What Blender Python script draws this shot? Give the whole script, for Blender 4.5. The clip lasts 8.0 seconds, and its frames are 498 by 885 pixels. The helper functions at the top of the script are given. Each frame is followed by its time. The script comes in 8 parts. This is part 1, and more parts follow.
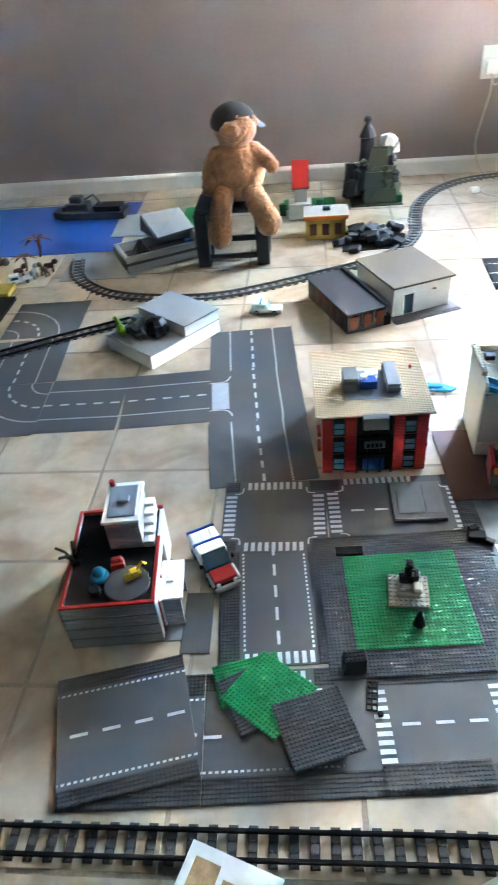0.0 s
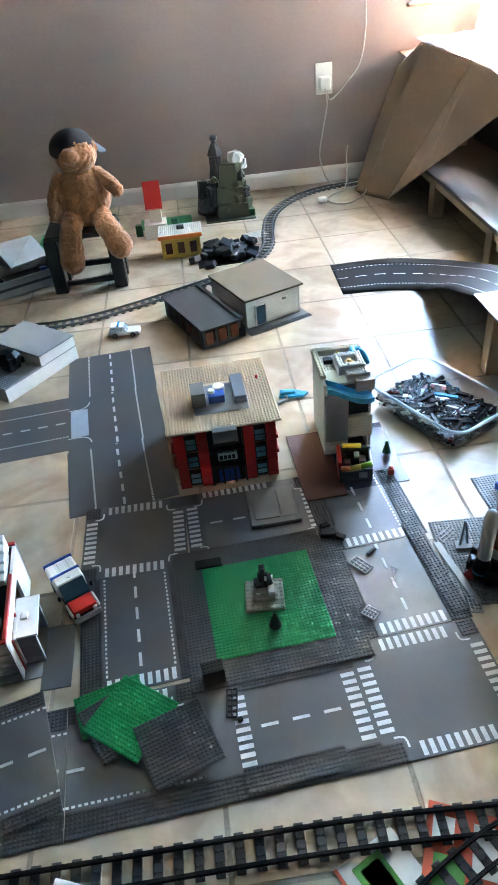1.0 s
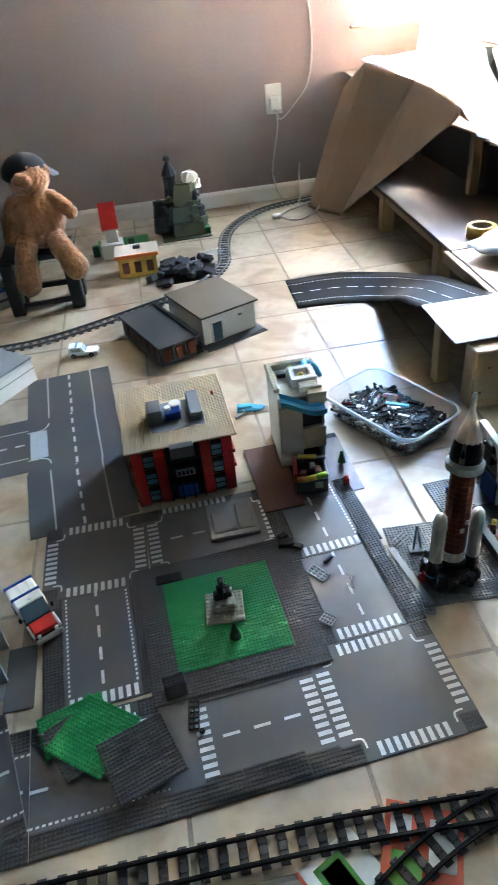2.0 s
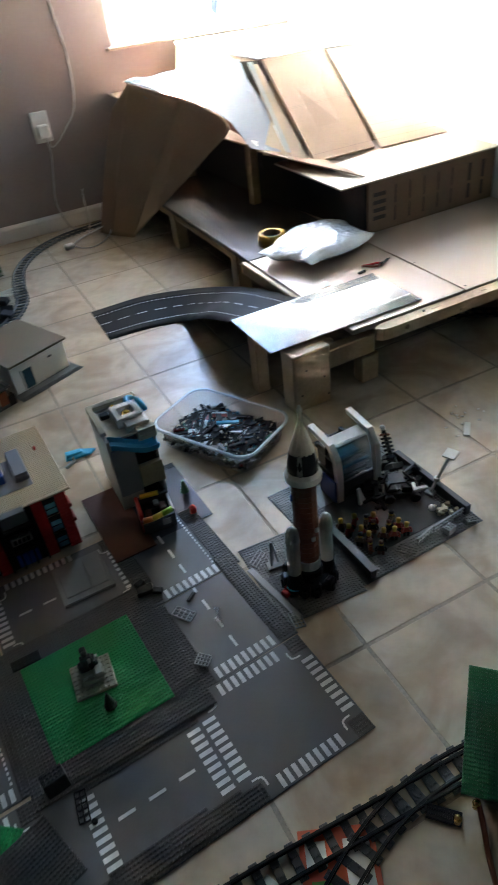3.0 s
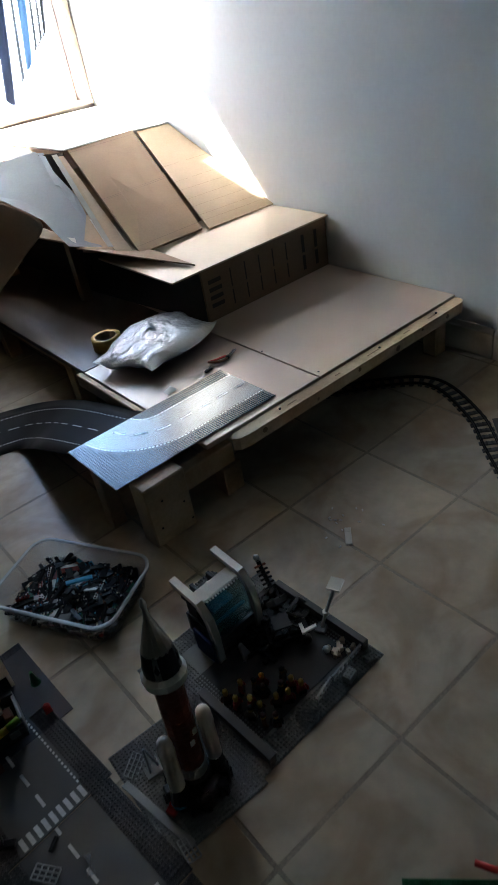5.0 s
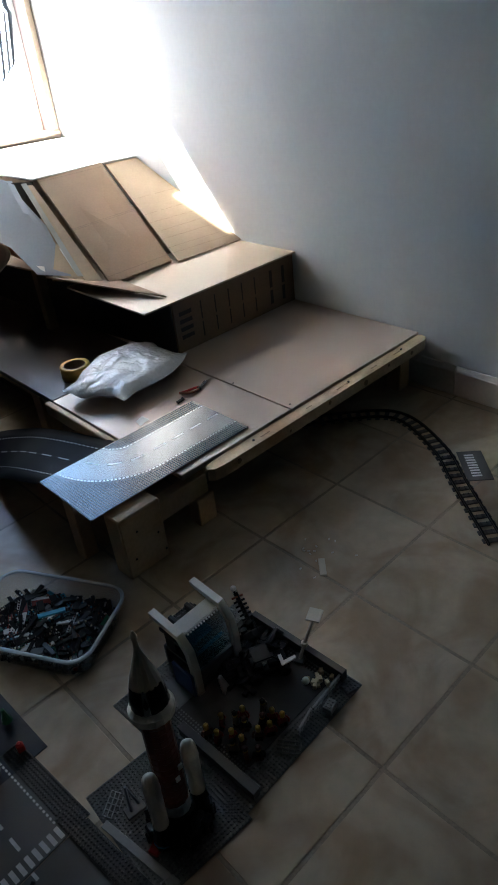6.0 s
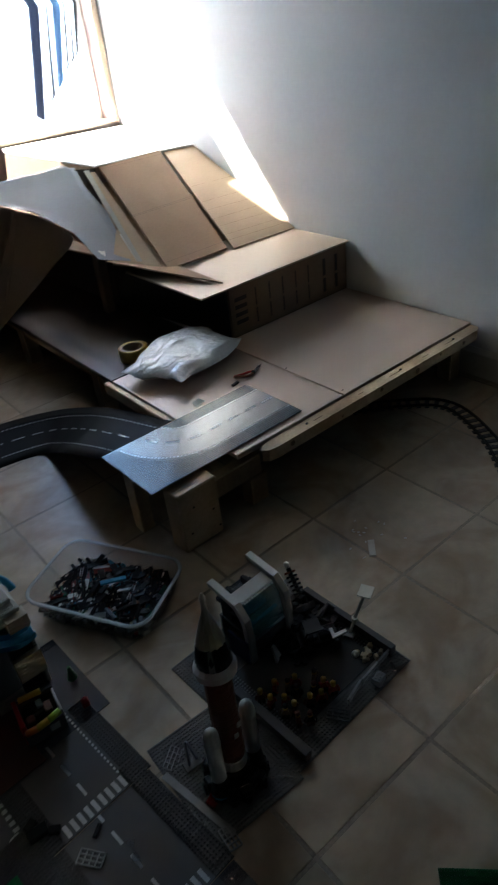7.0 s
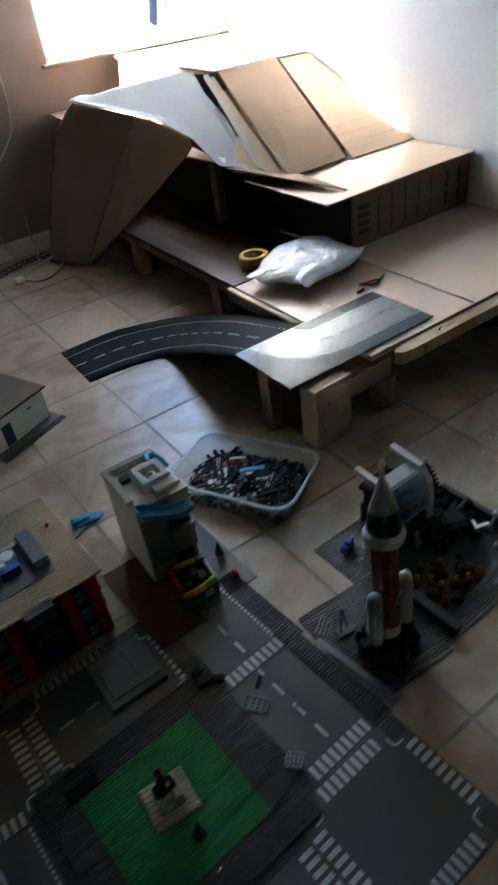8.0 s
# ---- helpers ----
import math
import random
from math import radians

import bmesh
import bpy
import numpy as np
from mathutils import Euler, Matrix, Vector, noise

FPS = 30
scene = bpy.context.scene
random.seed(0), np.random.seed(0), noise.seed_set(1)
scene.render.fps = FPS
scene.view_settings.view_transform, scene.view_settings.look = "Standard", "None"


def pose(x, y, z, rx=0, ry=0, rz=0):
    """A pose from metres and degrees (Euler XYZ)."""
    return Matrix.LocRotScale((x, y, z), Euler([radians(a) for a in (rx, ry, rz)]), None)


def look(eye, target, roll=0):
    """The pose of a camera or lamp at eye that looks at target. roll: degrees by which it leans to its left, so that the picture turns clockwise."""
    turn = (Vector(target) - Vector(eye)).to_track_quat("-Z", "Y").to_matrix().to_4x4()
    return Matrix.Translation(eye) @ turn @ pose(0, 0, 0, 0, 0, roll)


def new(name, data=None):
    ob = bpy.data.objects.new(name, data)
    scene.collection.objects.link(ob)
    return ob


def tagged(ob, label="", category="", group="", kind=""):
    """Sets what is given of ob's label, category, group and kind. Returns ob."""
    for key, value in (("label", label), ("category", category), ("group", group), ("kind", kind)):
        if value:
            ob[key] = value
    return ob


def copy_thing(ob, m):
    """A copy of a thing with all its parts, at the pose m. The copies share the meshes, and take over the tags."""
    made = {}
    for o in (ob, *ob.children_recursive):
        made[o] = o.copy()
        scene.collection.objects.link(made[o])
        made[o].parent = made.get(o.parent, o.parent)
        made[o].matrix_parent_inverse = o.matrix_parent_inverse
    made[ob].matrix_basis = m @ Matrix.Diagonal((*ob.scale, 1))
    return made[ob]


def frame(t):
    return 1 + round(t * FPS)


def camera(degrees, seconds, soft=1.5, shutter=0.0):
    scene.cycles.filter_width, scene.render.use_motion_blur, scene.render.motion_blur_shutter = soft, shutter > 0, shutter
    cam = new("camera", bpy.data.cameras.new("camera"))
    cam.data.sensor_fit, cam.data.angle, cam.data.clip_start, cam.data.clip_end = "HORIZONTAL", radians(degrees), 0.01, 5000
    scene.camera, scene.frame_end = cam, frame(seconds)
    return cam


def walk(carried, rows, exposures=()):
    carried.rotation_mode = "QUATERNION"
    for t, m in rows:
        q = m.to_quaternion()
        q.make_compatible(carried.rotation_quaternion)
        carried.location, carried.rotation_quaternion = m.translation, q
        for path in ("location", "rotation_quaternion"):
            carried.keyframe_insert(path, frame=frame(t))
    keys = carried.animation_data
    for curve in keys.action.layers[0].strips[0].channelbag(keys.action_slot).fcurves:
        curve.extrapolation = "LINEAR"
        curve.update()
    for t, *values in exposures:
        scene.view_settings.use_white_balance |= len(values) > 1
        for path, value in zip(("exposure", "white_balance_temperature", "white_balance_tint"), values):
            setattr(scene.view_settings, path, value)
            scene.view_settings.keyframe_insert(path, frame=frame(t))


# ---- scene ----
cam = camera(41.0, 8.0, soft=0.95, shutter=0.35)
PATH = [
    (0, (-0.141, -0.804, 1.196), (-0.216, 0.77, -0.036), -5.6),
    (0.5, (-0.071, -0.793, 1.218), (0.023, 0.779, -0.015), -7.5),
    (1, (0.01, -0.833, 1.209), (0.204, 0.738, -0.013), -5.9),
    (1.2, (0.011, -0.849, 1.209), (0.208, 0.726, -0.007), -5.4),
    (2.3, (0.063, -0.867, 1.237), (0.46, 0.69, 0.046), -6.7),
    (2.5, (0.072, -0.847, 1.241), (0.577, 0.679, 0.051), -6.8),
    (3, (0.088, -0.804, 1.242), (0.817, 0.608, 0.028), -7.4),
    (3.5, (0.096, -0.775, 1.249), (1.053, 0.536, 0.081), -10.0),
    (4, (0.111, -0.731, 1.27), (1.159, 0.558, 0.157), -10.7),
    (4.5, (0.22, -0.678, 1.264), (1.287, 0.58, 0.133), -11.9),
    (5, (0.385, -0.595, 1.268), (1.423, 0.677, 0.126), -10.4),
    (5.2, (0.412, -0.549, 1.253), (1.469, 0.694, 0.097), -8.9),
    (6.3, (0.309, -0.555, 1.309), (1.516, 0.65, 0.265), -7.2),
    (6.5, (0.31, -0.582, 1.317), (1.492, 0.66, 0.286), -8.6),
    (7, (0.243, -0.557, 1.31), (1.341, 0.7, 0.208), -7.0),
    (7.5, (0.154, -0.499, 1.311), (1.151, 0.796, 0.157), -4.7),
    (8, (-0.011, -0.473, 1.243), (0.897, 0.829, 0.027), -8.2),
]
EXPOSURES = [(0, 7.58, 6420, 9), (0.5, 7.22, 6280, 7), (1, 6.98, 6500, 8), (2.5, 6.25, 6820, 10), (3, 5.38, 6850, 9), (3.5, 4.63, 6820, 10), (4, 3.93, 6770, 9), (4.5, 3.87, 6770, 9), (5, 3.73, 6700, 9), (6.5, 3.37, 6720, 9), (7, 3.22, 6720, 9), (7.5, 3.10, 6680, 8), (8, 4.31, 6770, 9)]
walk(cam, [(t, look(eye, target, roll)) for t, eye, target, roll in PATH], EXPOSURES)

# ---- the room's own axes: u along the window wall, v towards it, corner at the origin ----
TURN_ROOM = -4.3
ROOM = pose(2.545, 2.92, 0, 0, 0, TURN_ROOM)
U_EAST, U_WEST, V_SOUTH, CEIL = 0.06, -7.4, -8.4, 2.6
WIN_L, WIN_R, WIN_B, WIN_T = -1.00, 0.02, 0.83, 2.365

# ---- light ----
SUN_WAY = ROOM.to_3x3() @ Vector((0.42, -1.43, -1.77))
sun_data = bpy.data.lights.new("sun", "SUN")
sun_data.energy, sun_data.angle, sun_data.color = 5.0, radians(0.5), (1.0, 0.965, 0.92)
sun = new("sun", sun_data)
sun.matrix_world = look((3, 5, 5), Vector((3, 5, 5)) + SUN_WAY)
world = bpy.data.worlds.new("sky")
scene.world = world
world.use_nodes = True
sky = world.node_tree.nodes.new("ShaderNodeTexSky")
sky.sky_type, sky.sun_disc = "NISHITA", False
sky.ozone_density, sky.dust_density = 4.0, 0.4
sky.sun_elevation = math.asin(-SUN_WAY.normalized().z)
sky.sun_rotation = math.atan2(-SUN_WAY.x, -SUN_WAY.y)
world.node_tree.links.new(sky.outputs[0], world.node_tree.nodes["Background"].inputs[0])
world.node_tree.nodes["Background"].inputs[1].default_value = 0.09
# lamps standing in for the sky in the window, the far one weakened to dim the left
for width, centre, power in ((0.61, -0.30, 1.15), (0.38, -0.80, 0.24)):
    sky_lamp_data = bpy.data.lights.new("window_daylight", "AREA")
    sky_lamp_data.shape, sky_lamp_data.size, sky_lamp_data.size_y = "RECTANGLE", width, 1.48
    sky_lamp_data.energy, sky_lamp_data.color = power, (0.31, 0.61, 1.0)
    sky_lamp = new("window_daylight", sky_lamp_data)
    sky_lamp.matrix_world = ROOM @ pose(centre, 0.165, 1.60, -90, 0, 0)


# ---- materials ----
def material(name, color, rough=0.5, var=0.12, scale=8.0, fine=120.0, bump=0.0, metal=0.0, second=None, spec=0.5,
             coat=0.0, trans=0.0, alpha=1.0, per="", sheen=0.0, amount=0.5, swirl=0.0):
    m = bpy.data.materials.new(name)
    m.use_nodes = True
    nt = m.node_tree
    b = nt.nodes["Principled BSDF"]
    tc = nt.nodes.new("ShaderNodeTexCoord")
    n1 = nt.nodes.new("ShaderNodeTexNoise")
    n1.inputs["Scale"].default_value, n1.inputs["Detail"].default_value = scale, 5
    n2 = nt.nodes.new("ShaderNodeTexNoise")
    n2.inputs["Scale"].default_value, n2.inputs["Detail"].default_value = fine, 3
    place = tc.outputs["Object"]
    if swirl:
        n1.inputs["Distortion"].default_value = swirl
        place = nt.nodes.new("ShaderNodeNewGeometry").outputs["Position"]
    nt.links.new(place, n1.inputs["Vector"])
    nt.links.new(place, n2.inputs["Vector"])
    mix = nt.nodes.new("ShaderNodeMix")
    mix.data_type = "RGBA"
    second = second or tuple(min(1, c * (1 - 2.2 * var)) for c in color)
    mix.inputs["A"].default_value, mix.inputs["B"].default_value = (*color, 1), (*second, 1)
    ramp = nt.nodes.new("ShaderNodeMapRange")
    ramp.interpolation_type = "SMOOTHSTEP"
    ramp.inputs["From Min"].default_value, ramp.inputs["From Max"].default_value = (0.36, 0.70) if swirl else (0.25, 0.8)
    ramp.inputs["To Max"].default_value = amount
    nt.links.new(n1.outputs["Fac"], ramp.inputs["Value"])
    nt.links.new(ramp.outputs["Result"], mix.inputs["Factor"])
    hsv = nt.nodes.new("ShaderNodeHueSaturation")
    val = nt.nodes.new("ShaderNodeMapRange")
    val.inputs["From Min"].default_value, val.inputs["From Max"].default_value = 0.3, 0.7
    val.inputs["To Min"].default_value, val.inputs["To Max"].default_value = 1 - var * 0.6, 1 + var * 0.6
    nt.links.new(n2.outputs["Fac"], val.inputs["Value"])
    nt.links.new(mix.outputs["Result"], hsv.inputs["Color"])
    last = val.outputs["Result"]
    if per:
        src = nt.nodes.new("ShaderNodeObjectInfo" if per == "object" else "ShaderNodeNewGeometry")
        rnd = src.outputs["Random" if per == "object" else "Random Per Island"]
        r2 = nt.nodes.new("ShaderNodeMapRange")
        r2.inputs["To Min"].default_value, r2.inputs["To Max"].default_value = 1 - var * 0.6, 1 + var * 0.6
        nt.links.new(rnd, r2.inputs["Value"])
        mul = nt.nodes.new("ShaderNodeMath")
        mul.operation = "MULTIPLY"
        nt.links.new(last, mul.inputs[0])
        nt.links.new(r2.outputs["Result"], mul.inputs[1])
        last = mul.outputs[0]
    nt.links.new(last, hsv.inputs["Value"])
    nt.links.new(hsv.outputs["Color"], b.inputs["Base Color"])
    rr = nt.nodes.new("ShaderNodeMapRange")
    rr.inputs["To Min"].default_value, rr.inputs["To Max"].default_value = max(0.02, rough - 0.03), min(1, rough + 0.03)
    nt.links.new(n1.outputs["Fac"], rr.inputs["Value"])
    b.inputs["Roughness"].default_value = rough
    if rough > 0.45:
        nt.links.new(rr.outputs["Result"], b.inputs["Roughness"])
    b.inputs["Metallic"].default_value = metal
    b.inputs["Specular IOR Level"].default_value = spec
    b.inputs["Coat Weight"].default_value, b.inputs["Coat Roughness"].default_value = coat, rough
    b.inputs["Transmission Weight"].default_value = trans
    b.inputs["Alpha"].default_value = alpha
    b.inputs["Sheen Weight"].default_value = sheen
    if bump:
        bp = nt.nodes.new("ShaderNodeBump")
        bp.inputs["Strength"].default_value, bp.inputs["Distance"].default_value = bump, 0.002
        nt.links.new(n2.outputs["Fac"], bp.inputs["Height"])
        nt.links.new(bp.outputs["Normal"], b.inputs["Normal"])
    return m


def coloured_bits(name, stops, rough=0.5):
    """Plastic whose colour goes by island: a heap of mixed bricks."""
    m = bpy.data.materials.new(name)
    m.use_nodes = True
    nt = m.node_tree
    b = nt.nodes["Principled BSDF"]
    geo = nt.nodes.new("ShaderNodeNewGeometry")
    cr = nt.nodes.new("ShaderNodeValToRGB")
    cr.color_ramp.interpolation = "CONSTANT"
    while len(cr.color_ramp.elements) < len(stops):
        cr.color_ramp.elements.new(0.5)
    for i, (e, c) in enumerate(zip(cr.color_ramp.elements, stops)):
        e.position, e.color = i / len(stops), (*c, 1)
    nt.links.new(geo.outputs["Random Per Island"], cr.inputs["Fac"])
    nt.links.new(cr.outputs["Color"], b.inputs["Base Color"])
    b.inputs["Roughness"].default_value = rough
    b.inputs["Specular IOR Level"].default_value = 0.06
    return m


def cloth(name, color, thin, *rest):
    """Thin woven cloth that lets daylight through."""
    m = material(name, color, *rest)
    nt = m.node_tree
    b = nt.nodes["Principled BSDF"]
    tr = nt.nodes.new("ShaderNodeBsdfTranslucent")
    mix = nt.nodes.new("ShaderNodeMixShader")
    mix.inputs[0].default_value = thin
    nt.links.new(b.inputs["Base Color"].links[0].from_socket, tr.inputs["Color"])
    nt.links.new(b.outputs[0], mix.inputs[1])
    nt.links.new(tr.outputs[0], mix.inputs[2])
    nt.links.new(mix.outputs[0], nt.nodes["Material Output"].inputs["Surface"])
    return m


def plastic(name, color, rough=0.38, var=0.08):
    return material(name, color, rough, var, 14, 260, 0.02, spec=0.4, amount=0.3)


